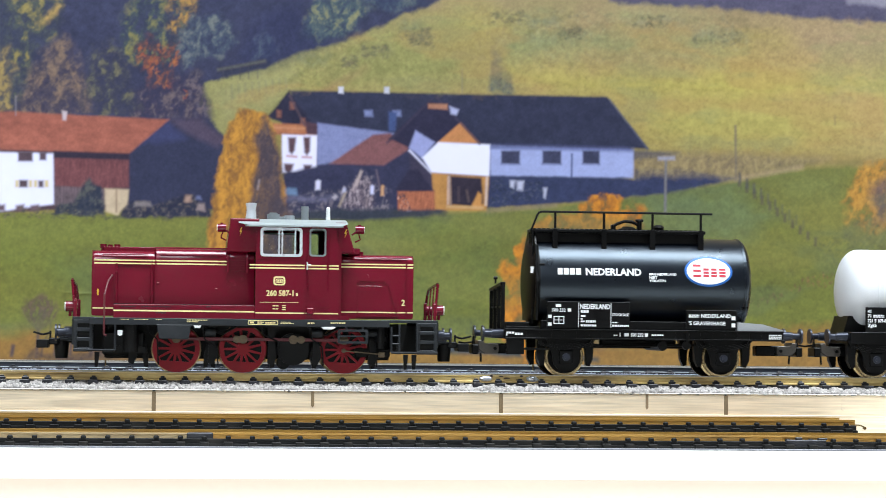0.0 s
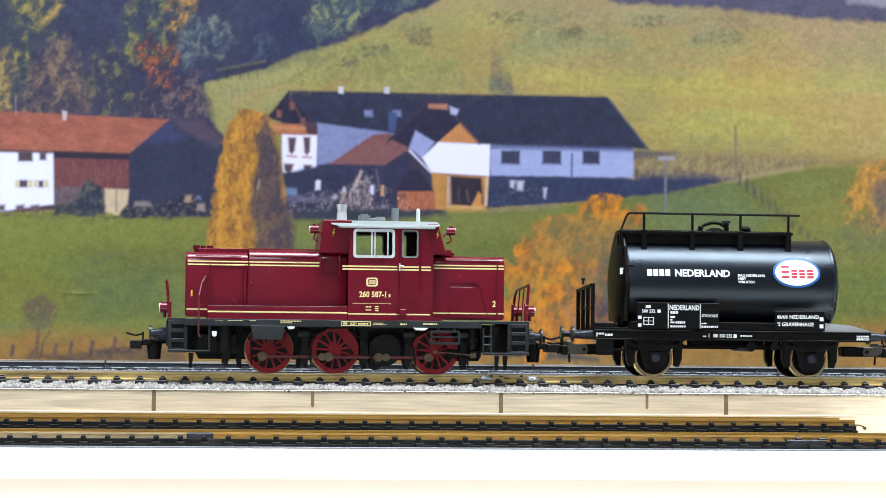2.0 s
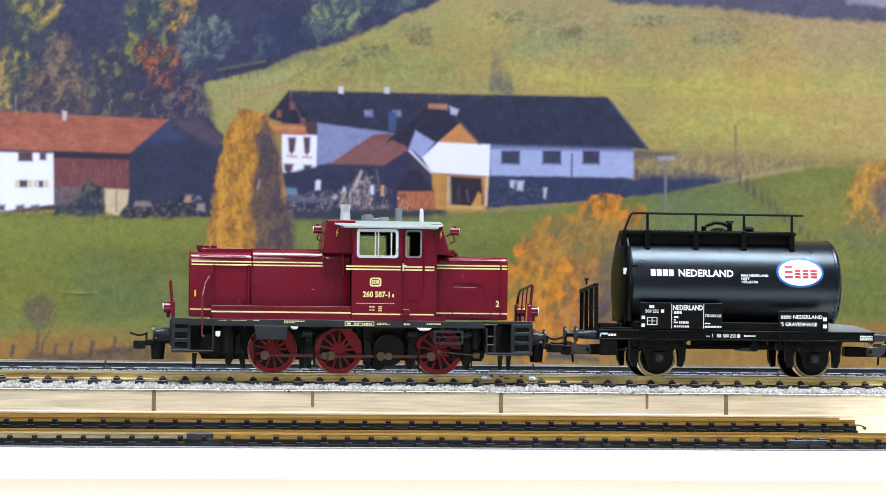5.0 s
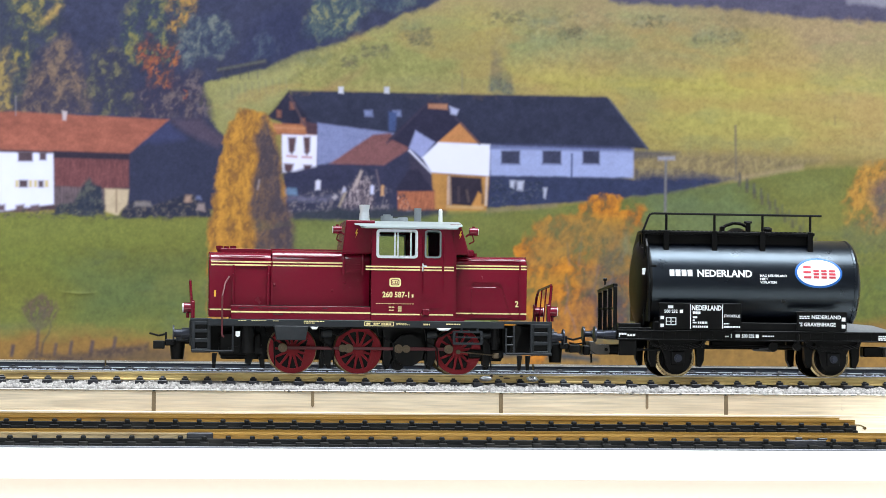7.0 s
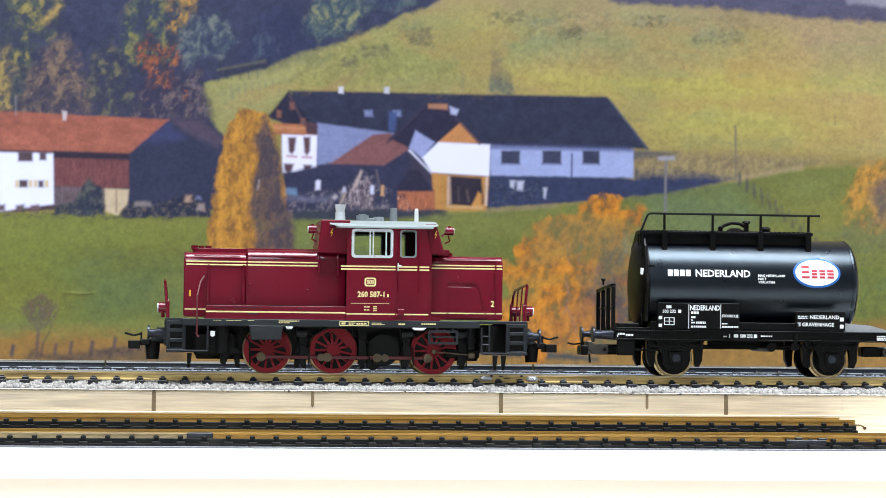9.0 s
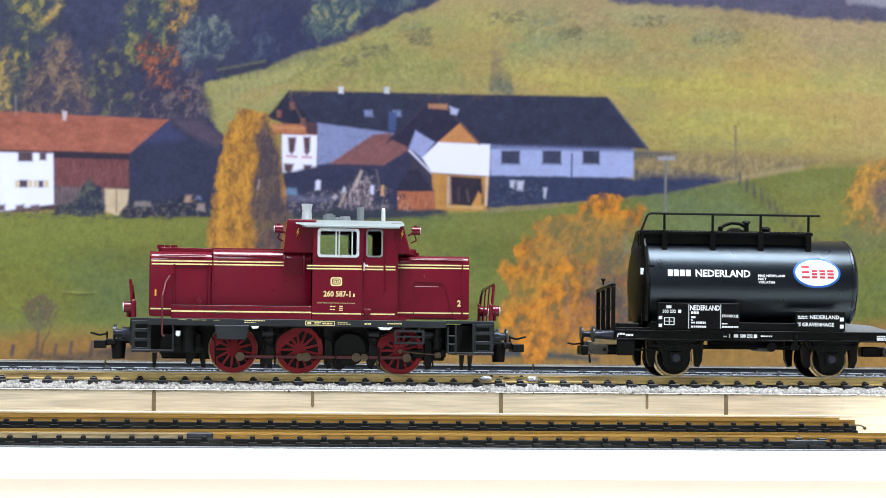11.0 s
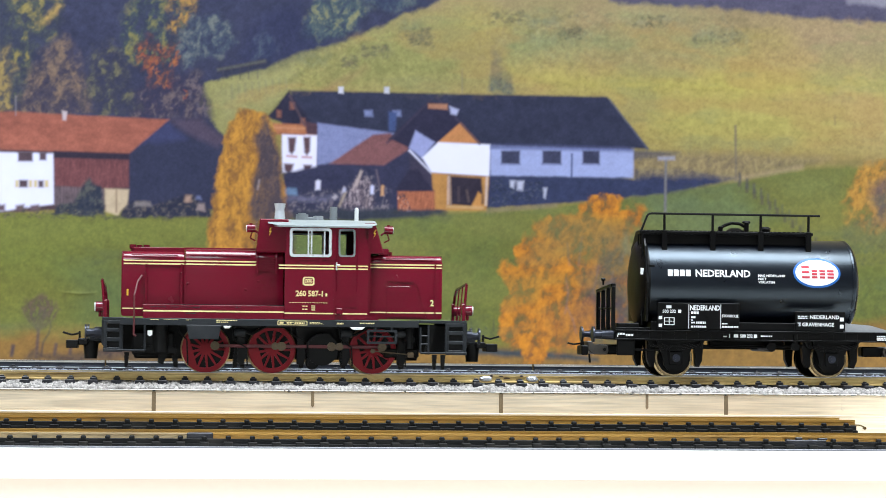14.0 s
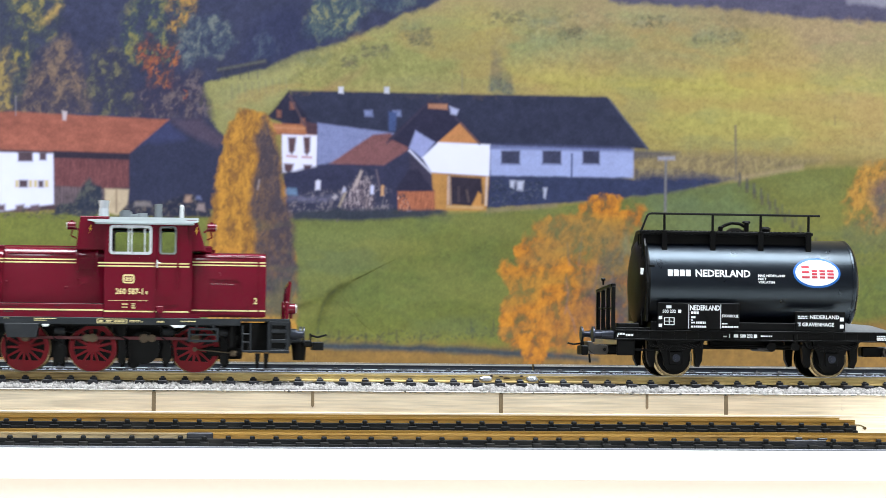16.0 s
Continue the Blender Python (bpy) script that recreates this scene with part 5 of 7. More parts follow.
# ---- locomotive ----
MID = 8.25


def both(y):
    """The same distance from the middle of the track on the near and the far side."""
    return (y, 2 * MID - y)


def driving_wheel(parent, x, z, near):
    """A red spoked wheel with a bright tyre, its origin on the axle."""
    y = -1.9 if near else 2 * MID + 1.9
    s = 1 if near else -1
    bm = bmesh.new()
    seg = 48
    ring_frame(bm, [(7.2 * math.cos(2 * math.pi * i / seg), 7.2 * math.sin(2 * math.pi * i / seg)) for i in range(seg)],
               [(5.75 * math.cos(2 * math.pi * i / seg), 5.75 * math.sin(2 * math.pi * i / seg)) for i in range(seg)], -0.1 * s, 1.5 * s)
    rod(bm, (0, -0.35 * s, 0), (0, 1.5 * s, 0), 1.75, seg=24)
    arc = [(5.9 * math.cos(radians(a)), 5.9 * math.sin(radians(a))) for a in range(218, 323, 7)]
    prism(bm, arc, -0.05 * s, 1.2 * s)
    w = part("wheel", bm, WHEEL_RED, parent, "red spoked driving wheel with a balance weight", smooth=True)
    first = None
    for i in range(13):
        turn = Matrix.Rotation(2 * math.pi * (i + 0.5) / 13, 4, "Y")
        if first is None:
            first = part("spoke", prism(bmesh.new(), [(1.5, 0.42), (5.9, 0.3), (5.9, -0.3), (1.5, -0.42)], 0.05 * s, 1.0 * s), WHEEL_RED, w)
            spoke = first
        else:
            spoke = new("spoke", first.data)
            spoke.parent = w
        spoke.matrix_basis = turn
    bm = bmesh.new()
    lathe_y(bm, [(1.5 * s, 7.2), (2.6 * s, 7.2), (2.7 * s, 7.6), (3.2 * s, 7.6), (3.25 * s, 2.0)], seg=48)
    part("tyre", bm, TYRE, w, "bright metal tyre", smooth=True)
    bm = bmesh.new()
    lathe_y(bm, [(1.05 * s, 5.8), (1.45 * s, 5.8)], seg=32)
    part("wheel_back", bm, UNDER, w, "dark inner disc")
    bm = bmesh.new()
    rod(bm, (0, -0.5 * s, 3.0), (0, 0.9 * s, 3.0), 1.15, seg=16)
    part("crank_boss", bm, WHEEL_RED, w)
    w.location = (x * MM, y * MM, z * MM)
    return w


def locomotive():
    t = root("locomotive", 0, 0, 0, "wine red model diesel shunting locomotive with cream stripes on the track", "locomotive")
    level(-0.65)
    # long bonnet: a front section with a lowered deck and a taller rear section
    bm = loft_x(bmesh.new(), rounded(-3.5, 20.0, 17.6, 37.4, 3.0, 6), -25.0, -5.9, 0.7, 2)
    hood = part("long_hood", bm, RED, t, "wine red long bonnet", smooth=True)
    bm = loft_x(bmesh.new(), rounded(-3.7, 20.2, 17.6, 38.3, 3.2, 6), -5.8, 24.0, 0.15, 1)
    part("rear_bonnet_section", bm, RED, hood, smooth=True)
    bm = bmesh.new()
    box(bm, -21.5, -6.0, -0.5, 0.3, 37.2, 38.6, 0.15)
    box(bm, -21.5, -6.0, 16.2, 17.0, 37.2, 38.6, 0.15)
    box(bm, -6.2, 22.0, 0.6, 15.9, 38.2, 38.75, 0.25, 2)
    part("roof_ribs", bm, RED, hood)
    bm = bmesh.new()
    for x, r in ((-21.8, 1.1), (-19.7, 0.85), (-17.6, 1.0)):
        rod(bm, (x, 2.0, 36.9), (x, 2.0, 38.3), r * 0.6, seg=14)
        rod(bm, (x, 2.0, 38.3), (x, 2.0, 38.9 + 0.5 * r), r, seg=14)
    rod(bm, (-22.6, 2.0, 38.4), (-17.0, 2.0, 38.4), 0.35)
    part("valve_group", bm, RED, hood, "small dark red valves", smooth=True)
    bm = bmesh.new()
    box(bm, -22.0, -8.0, -3.75, -3.4, 36.0, 36.3, 0.05)
    box(bm, -4.5, 14.5, -3.95, -3.6, 36.1, 36.4, 0.05)
    part("rain_strip", bm, RED, hood)
    for x0, x1, y in ((-24.3, -6.0, -3.5), (-5.7, 16.2, -3.7)):
        for z in (34.25, 33.3):
            plate("stripe", x0, x1, z, z + 0.42, y, CREAM, hood, 0.05)
    plate("lower_stripe", -24.6, -17.8, 19.7, 20.1, -3.5, CREAM, hood, 0.05)
    bm = bmesh.new()
    box(bm, -6.1, -5.6, -3.85, 20.3, 18, 34.5)
    part("panel_joint", bm, RED, hood)
    bm = bmesh.new()
    for x in (-17.5, -6.9):
        box(bm, x - 0.45, x + 0.35, -4.3, -3.5, 19.6, 31.0, 0.2)
        rod(bm, (x, -4.6, 31.0), (x, -4.6, 33.5), 0.28)
    box(bm, -18.0, -6.6, -3.75, -3.4, 32.9, 33.1)
    part("door_post", bm, RED, hood)
    for x, z in ((-5.0, 27.6), (12.6, 26.0), (16.4, 28.6)):
        part("latch", box(bmesh.new(), x - 0.4, x + 0.4, -4.1, -3.6, z - 0.3, z + 0.3, 0.1), RED, hood)
    # louvred box beside the cab
    v = part("louvre_box", loft_x(bmesh.new(), rounded(-4.2, 20.7, 31.6, 38.7, 3.3, 8), 16.0, 21.9, 0.1, 1), RED, t, smooth=True)
    for i in range(5):
        part("slat", prism(bmesh.new(), [(16.6, 32.4 + i * 0.75), (21.3, 32.4 + i * 0.75), (21.3, 32.75 + i * 0.75), (16.6, 32.75 + i * 0.75)], -4.65, -4.1), RED, v)
    for x in (15.6, 21.5):
        part("hoop", loft_x(bmesh.new(), rounded(-4.7, 21.2, 30.9, 39.1, 3.6, 8), x, x + 0.75, 0.15, 1), RED, v, smooth=True)
    for x, z in ((18.2, 27.4), (20.4, 29.2), (16.4, 26.6)):
        part("knob", rod(bmesh.new(), (x, -4.2, z), (x, -3.6, z), 0.4, seg=12), RED, hood, smooth=True)
    level(-1.4)
    # walkway boxes beside the bonnet
    for y0, y1 in ((-8.7, -3.6), (20.1, 25.2)):
        b = part("walkway_box", box(bmesh.new(), -18.3, 24.1, y0, y1, 17.7, 21.9, 0.15), RED, t)
        part("walkway_top", box(bmesh.new(), -18.2, 24.0, y0 + 0.1, y1 - 0.1, 21.9, 22.05), UNDER, b, "dark tread plate")
    plate("lower_stripe", -18.2, 24.0, 19.75, 20.2, -8.7, CREAM, t, 0.05)
    bars("small_print", [(-16, -11.5, 21.1, 21.3), (-10, -7.5, 21.1, 21.3), (-7, -1, 21.1, 21.3), (9.5, 11, 21.2, 21.45), (-5.5, -2.5, 19.2, 19.5)], GREY, t, -8.72)
    # cab: near and far side panels with openings
    cab = part("cab", box(bmesh.new(), 24.4, 53.0, -7.6, 24.1, 17.8, 19.0), RED, t, "wine red cab with glazed windows")
    for k, (ya, yb) in enumerate(((-8.8, -8.0), (24.5, 25.3))):
        bm = bmesh.new()
        box(bm, 24.2, 39.3, ya, yb, 17.8, 37.2)
        prism(bm, [(24.2, 37.2), (26.0, 37.2), (26.0, 46.6), (25.0, 46.6)], ya, yb)
        box(bm, 37.9, 39.3, ya, yb, 37.2, 46.6)
        box(bm, 26.0, 37.9, ya, yb, 45.3, 46.6)
        part("side_panel", bm, RED, cab)
        off = 0.7 if k == 0 else -0.7
        bm = bmesh.new()
        box(bm, 39.3, 49.6, ya + off, yb + off, 17.8, 37.3)
        box(bm, 39.3, 40.7, ya + off, yb + off, 37.3, 46.6)
        prism(bm, [(45.3, 37.3), (49.8, 37.3), (48.6, 46.6), (45.3, 46.6)], ya + off, yb + off)
        box(bm, 40.7, 45.3, ya + off, yb + off, 45.3, 46.6)
        door = part("cab_door", bm, RED, cab)
        yy = ya + off if k == 0 else yb + off
        sgn = -1 if k == 0 else 1
        part("window_frame", ring_frame(bmesh.new(), round_rect(40.5, 45.6, 37.0, 45.5, 0.9), round_rect(41.0, 45.1, 37.5, 45.0, 0.7), yy + 0.15 * sgn, yy), VENT_GREY, door, "grey rounded window frame")
        part("pane", box(bmesh.new(), 40.9, 45.2, yy - 0.5 * sgn - 0.05, yy - 0.5 * sgn + 0.05, 37.4, 45.1), GLASS, door).visible_shadow = False
        outer = ya if k == 0 else yb
        wf = part("window_frame", ring_frame(bmesh.new(), round_rect(25.6, 38.3, 36.8, 45.6, 1.0), round_rect(26.4, 37.5, 37.6, 44.8, 0.6), outer + 0.35 * sgn, outer), SILVER, cab, "bright silver window frame")
        bm = bmesh.new()
        for x in (31.25, 32.2, 36.15):
            box(bm, x - 0.2, x + 0.2, *sorted((outer + 0.3 * sgn, outer - 0.2 * sgn)), 37.4, 45.0)
        if k == 0:
            part("mullion", bm, SILVER, wf)
        part("pane", box(bmesh.new(), 26.2, 37.7, outer - 0.4 * sgn - 0.05, outer - 0.4 * sgn + 0.05, 37.4, 45.0), GLASS, wf).visible_shadow = False
    level(-1.3)
    # narrower parts of the cab over the bonnets
    bm = prism(bmesh.new(), [(15.4, 38.0), (16.6, 48.3), (25.4, 48.3), (25.0, 38.0)], -5.6, 22.1, 0.35)
    part("front_housing", bm, RED, cab)
    bm = prism(bmesh.new(), [(48.6, 38.0), (48.6, 47.4), (51.8, 47.4), (54.6, 38.0)], -6.4, 22.9, 0.35)
    part("rear_housing", bm, RED, cab)
    part("end_wall", box(bmesh.new(), 24.3, 25.0, -7.8, 24.3, 18.0, 46.5), RED, cab)
    part("end_wall", box(bmesh.new(), 49.4, 50.4, -7.2, 23.7, 18.0, 46.5), RED, cab)
    bm = box(bmesh.new(), 27.0, 35.0, 3.0, 13.0, 19.0, 33.5, 0.6)
    part("control_desk", bm, UNDER, cab, "dark control desk")
    for y in (-6.5,):
        for x0, z0 in ((19.4, 43.2), (51.3, 43.0)):
            yy = -5.66 if x0 < 30 else -6.46
            prism_pts = [(x0 + 0.5, z0 + 2.4), (x0 - 0.1, z0 + 1.0), (x0 + 0.35, z0 + 1.05), (x0 + 0.0, z0 - 0.3), (x0 + 0.75, z0 + 1.4), (x0 + 0.3, z0 + 1.35), (x0 + 0.75, z0 + 2.4)]
            part("flash_sign", prism(bmesh.new(), prism_pts, yy - 0.05, yy), YELLOW_PRINT, cab, "yellow flash")
    level(-1.5)
    for z in (34.1, 33.2):
        plate("stripe", 22.4, 39.1, z, z + 0.42, -8.8, CREAM, cab, 0.05)
        plate("stripe", 39.6, 45.8, z, z + 0.42, -8.1, CREAM, cab, 0.05)
        plate("stripe", 46.4, 49.5, z, z + 0.42, -8.1, CREAM, cab, 0.05)
    plate("lower_stripe", 24.3, 39.2, 19.6, 20.0, -8.8, CREAM, cab, 0.05)
    plate("lower_stripe", 39.6, 49.4, 19.6, 20.0, -8.1, CREAM, cab, 0.05)
    bm = bmesh.new()
    box(bm, 24.2, 39.3, -9.0, -8.7, 36.0, 36.25)
    box(bm, 39.1, 39.5, -9.0, -8.0, 18.0, 46.5)
    for x in (40.0, 46.3):
        rod(bm, (x, -8.9, 26.5), (x, -8.9, 43.5), 0.16)
    part("beading", bm, RED, cab)
    bm = bmesh.new()
    rod(bm, (39.9, -8.9, 33.0), (39.9, -8.9, 35.4), 0.22)
    rod(bm, (39.9, -8.9, 34.6), (41.0, -8.9, 34.5), 0.22)
    part("door_handle", bm, SILVER, cab, "silver door handle")
    bm = bmesh.new()
    box(bm, 40.5, 45.0, -8.3, -8.05, 24.2, 24.45)
    box(bm, 42.2, 46.6, -8.3, -8.05, 21.8, 22.0)
    box(bm, 39.8, 42.0, -9.0, -8.0, 19.6, 21.4, 0.2)
    part("door_step", bm, RED, cab)
    # emblem and number
    part("emblem", ring_frame(bmesh.new(), round_rect(29.7, 33.2, 28.2, 30.9, 0.7), round_rect(30.15, 32.75, 28.65, 30.45, 0.45), -8.87, -8.8), CREAM, cab, "cream rounded emblem outline")
    part("emblem_mark", ring_frame(bmesh.new(), round_rect(30.4, 32.5, 28.9, 30.2, 0.35), round_rect(30.62, 32.28, 29.12, 29.98, 0.2), -8.86, -8.8), CREAM, cab)
    bars("emblem_print", [(30.85, 31.35, 29.25, 29.85), (31.6, 32.1, 29.25, 29.85)], CREAM, cab, -8.8)
    lettering("number", "260 587-1", 1.65, 27.6, 25.0, -8.82, CREAM, cab, 8.2)
    lettering("number", "1", 1.8, -23.3, 24.7, -3.52, YELLOW_PRINT, t, 0.5)
    lettering("number", "2", 1.8, 69.2, 22.5, -3.52, CREAM, t, 1.1)
    bars("small_print", [(25.6, 37.4, 22.95, 23.1), (29.6, 31.4, 21.8, 22.15), (29.6, 31.2, 20.9, 21.2), (32.4, 33.5, 21.9, 22.2), (32.4, 33.5, 21.3, 21.6), (32.4, 33.5, 20.7, 21.0), (36.6, 37.1, 25.0, 25.9)], CREAM, cab, -8.81)
    level(-1.5)
    # roof
    sec = [(-9.3, 46.0), (-9.3, 46.5)] + [(MID + (i - 4) * 4.2, 48.9 - 0.12 * (i - 4) ** 2) for i in range(9)] + [(25.8, 46.5), (25.8, 46.0), (MID, 46.6)]
    bm = loft_x(bmesh.new(), sec, 19.0, 52.2)
    for v in bm.verts:
        if abs(v.co.y - MID) > 17:
            v.co.x += 2.6 if v.co.x < 30 else -1.6
    roof = part("cab_roof", bm, ROOF_GREY, t, "pale grey cab roof")
    bm = bmesh.new()
    box(bm, 22.0, 50.2, -9.6, -9.2, 45.9, 46.6, 0.12)
    part("gutter", bm, ROOF_GREY, roof)
    level(1.0)
    bm = bmesh.new()
    rod(bm, (23.2, MID, 45.6), (23.2, MID, 49.0), 1.7, 1.5, 24)
    rod(bm, (23.2, MID, 49.0), (23.2, MID, 51.4), 1.35, 1.75, 24)
    part("exhaust", bm, SILVER, t, "flared metal exhaust pipe", smooth=True)
    bm = bmesh.new()
    rod(bm, (30.0, 6.0, 45.6), (30.0, 6.0, 48.0), 1.9, seg=24)
    rod(bm, (30.0, 6.0, 48.0), (30.0, 6.0, 48.4), 1.2, seg=20)
    rod(bm, (35.0, 6.0, 45.6), (35.0, 6.0, 47.6), 1.9, 1.5, 24)
    box(bm, 31.5, 34.0, 5.0, 7.0, 45.6, 47.2, 0.2)
    part("roof_vent", bm, VENT_GREY, t, "round grey roof vent", smooth=True)
    part("roof_cylinder", rod(bmesh.new(), (39.9, MID, 45.6), (39.9, MID, 50.6), 1.15, seg=24), VENT_GREY, t, "grey roof cylinder", smooth=True)
    bm = rod(bmesh.new(), (47.1, MID, 45.6), (47.1, MID, 50.0), 0.68, 0.6, 16)
    rod(bm, (47.1, MID, 50.0), (47.1, MID, 50.5), 0.6, 0.3, 16)
    part("horn", bm, HORN_WHITE, t, "white upright horn", smooth=True)
    level(-0.75)
    # short bonnet
    bm = loft_x(bmesh.new(), rounded(-3.5, 20.0, 17.6, 37.2, 2.4, 6), 49.8, 72.9, 0.7, 2)
    sh = part("short_hood", bm, RED, t, "wine red short bonnet", smooth=True)
    bm = bmesh.new()
    box(bm, 53.0, 56.5, -2.5, 4.0, 37.0, 39.2, 0.4)
    box(bm, 51.6, 71.0, -3.75, -3.4, 36.1, 36.35, 0.05)
    rod(bm, (57.0, -1.0, 37.0), (57.0, -1.0, 38.2), 0.5)
    box(bm, 70.4, 70.9, -3.8, -3.4, 18, 35.0)
    part("sandbox_lid", bm, RED, sh)
    bm = ring_frame(bmesh.new(), [(55.6, 18.2), (55.6, 28.8), (56.2, 29.4), (64.0, 29.2), (65.2, 28.4), (68.2, 18.2)], [(55.85, 18.4), (55.85, 28.7), (56.3, 29.15), (63.9, 28.95), (65.0, 28.2), (67.9, 18.4)], -3.75, -3.4)
    part("hatch_outline", bm, RED, sh)
    for z in (34.1, 33.2):
        plate("stripe", 50.6, 72.7, z, z + 0.42, -3.5, CREAM, sh, 0.05)
    plate("lower_stripe", 50.6, 72.8, 19.4, 19.8, -3.5, CREAM, sh, 0.05)
    part("grab_bar", rod(bmesh.new(), (56.0, -4.2, 27.6), (63.0, -4.2, 27.6), 0.14), RED, sh)
    level(-0.5)
    # cab lamps
    for x, s in ((14.0, -1), (56.2, 1)):
        for y in (-2.6,):
            bm = rod(bmesh.new(), (x - 1.3, y, 44.6), (x + 1.3, y, 44.6), 1.25, 1.25, 18)
            rod(bm, (x - 0.3 * s, y, 44.6), (x - 2.4 * s, y, 43.0), 0.3)
            rod(bm, (x, y, 45.6), (x, y, 46.2), 0.5)
            pipe(bm, [(x - 0.4 * s, y, 43.6), (x + 0.2 * s, y, 41.6), (x - 1.4 * s, y, 40.8)], 0.22)
            l = part("cab_lamp", bm, RED, t, "dark red cab lamp", smooth=True)
            part("lens", rod(bmesh.new(), (x + 1.2 * s, y, 44.6), (x + 1.45 * s, y, 44.6), 1.0, seg=16), HORN_WHITE, l, "white lens")
    level(-1.35)
    # frame, end platforms and steps
    fr = part("main_frame", box(bmesh.new(), -25.2, 65.2, -8.8, 25.3, 15.6, 17.75, 0.12), GREY, t, "dark grey underframe")
    bars("frame_print", [(-16, -13.4, 17.2, 17.35), (-12, -7.5, 17.2, 17.35), (-5.5, -3.6, 17.2, 17.35), (3.8, 10.0, 17.1, 17.4), (3.8, 7.2, 16.6, 16.85), (40.2, 42.2, 16.4, 16.9), (47.2, 51.8, 16.6, 17.0), (32, 35, 16.8, 17.0), (32, 36, 16.4, 16.6)], CREAM, fr, -8.81)
    part("data_panel", ring_frame(bmesh.new(), round_rect(22.2, 31.2, 16.0, 17.4, 0.2), round_rect(22.4, 31.0, 16.2, 17.2, 0.15), -8.88, -8.8), CREAM, fr)
    bars("panel_print", [(22.8, 24.0, 16.4, 17.0), (25, 27, 16.7, 17.0), (27.4, 30.4, 16.4, 16.9), (25, 26.6, 16.35, 16.55)], CREAM, fr, -8.81)
    for xa, xb, out in ((-30.4, -24.0, -1), (65.4, 80.2, 1)):
        level(-1.05)
        p = part("end_platform", box(bmesh.new(), xa, xb, -7.2, 23.7, 16.7, 17.6, 0.12), GREY, t, "dark grey end platform")
        step_x = (-30.0, -24.2) if out < 0 else (73.6, 80.0)
        for y0, y1 in ((-7.3, -5.9), (22.4, 23.8)):
            back = (y0 + 1.0, y1) if y0 < MID else (y0, y1 - 1.0)
            sp = part("step_plate", box(bmesh.new(), step_x[0] + 0.9, step_x[1] - 0.9, *back, 7.6, 16.6), UNDER, p)
            for xa2 in (step_x[0], step_x[1] - 1.1):
                part("stringer", box(bmesh.new(), xa2, xa2 + 1.1, y0, y1, 7.4, 16.7, 0.1), GREY, sp)
            for z in (7.4, 10.3, 13.2, 15.6):
                part("step", box(bmesh.new(), step_x[0] + 1.0, step_x[1] - 1.0, y0 - 0.2, y1 + 0.2, z, z + 1.1, 0.1), GREY, sp)
        bx = -30.6 if out < 0 else 79.2
        level(-0.9)
        part("buffer_beam", box(bmesh.new(), bx, bx + 1.4, -5.0, 21.5, 9.0, 16.8, 0.2), GREY, p)
        for y in both(-1.9):
            x0, x1 = (bx, -35.2) if out < 0 else (bx + 1.4, 84.4)
            bm = rod(bmesh.new(), (x0, y, 12.7), ((x0 + x1) / 2, y, 12.7), 1.75, seg=20)
            rod(bm, ((x0 + x1) / 2, y, 12.7), (x1, y, 12.7), 1.2, seg=20)
            rod(bm, (x1, y, 12.7), (x1 + 0.5 * out, y, 12.7), 2.5, seg=28)
            part("buffer", bm, BUFFER, p, "round steel buffer", smooth=True)
        level(0.6)
        # coupler: arm, hook and hanging weight
        cx = -31.0 if out < 0 else 80.6
        bm = bmesh.new()
        box(bm, *sorted((cx - 2 * out, cx + 4.5 * out)), 6.4, 10.2, 8.0, 9.6, 0.3)
        box(bm, *sorted((cx + 4.0 * out, cx + 7.0 * out)), 4.6, 12.0, 7.4, 9.4, 0.3)
        box(bm, *sorted((cx + 7.0 * out, cx + 10.6 * out)), 3.6, 12.6, 6.4, 8.9, 0.2)
        box(bm, *sorted((cx + 6.4 * out, cx + 7.0 * out)), 7.6, 8.9, 8.8, 11.6, 0.1)
        pipe(bm, [(cx + 6.6 * out, 8.2, 11.0), (cx + 9.0 * out, 8.2, 10.4), (cx + 11.8 * out, 8.2, 11.2)], 0.32)
        part("coupler", bm, UNDER, p, "black hook coupler")
        bm = rod(bmesh.new(), (cx + 3.2 * out, MID, 3.2), (cx + 3.2 * out, MID, 8.4), 1.9, 2.4, 20)
        part("coupler_weight", bm, UNDER, p, smooth=True)
        part("coupler_pocket", box(bmesh.new(), *sorted((cx - 0.6 * out, cx + 3.6 * out)), 3.2, 13.2, 8.6, 11.4, 0.5, 2), GREY, p)
        level(-1.2)
        # foot rail and small hooks below
        fx = (-25.8, -17.6) if out < 0 else (65.8, 74.0)
        bm = bmesh.new()
        pipe(bm, [(fx[0], -8.6, 7.8), (fx[1], -8.6, 7.8)], 0.35, 8)
        pipe(bm, [(fx[1] if out < 0 else fx[0], -8.6, 7.8), (fx[1] if out < 0 else fx[0], -8.6, 15.6)], 0.3, 8)
        box(bm, step_x[0], step_x[1], -8.8, -5.8, 7.3, 8.2, 0.15)
        if out > 0:
            for z in (10.5, 13.0):
                rod(bm, (65.8, -8.6, z), (68.2, -8.6, z), 0.25)
            rod(bm, (68.2, -8.6, 7.8), (68.2, -8.6, 16.5), 0.3)
            rod(bm, (73.6, -8.6, 7.8), (73.6, -8.6, 16.5), 0.3)
        part("foot_rail", bm, GREY, p)
        bm = bmesh.new()
        hx = -23.6 if out < 0 else 70.0
        for k in range(1 if out < 0 else 2):
            prism(bm, [(hx + 2.6 * k, 2.6), (hx + 2.6 * k + 0.9, 2.6), (hx + 2.6 * k + 1.4, 7.2), (hx + 2.6 * k - 0.2, 7.2)], -4.8, -4.0)
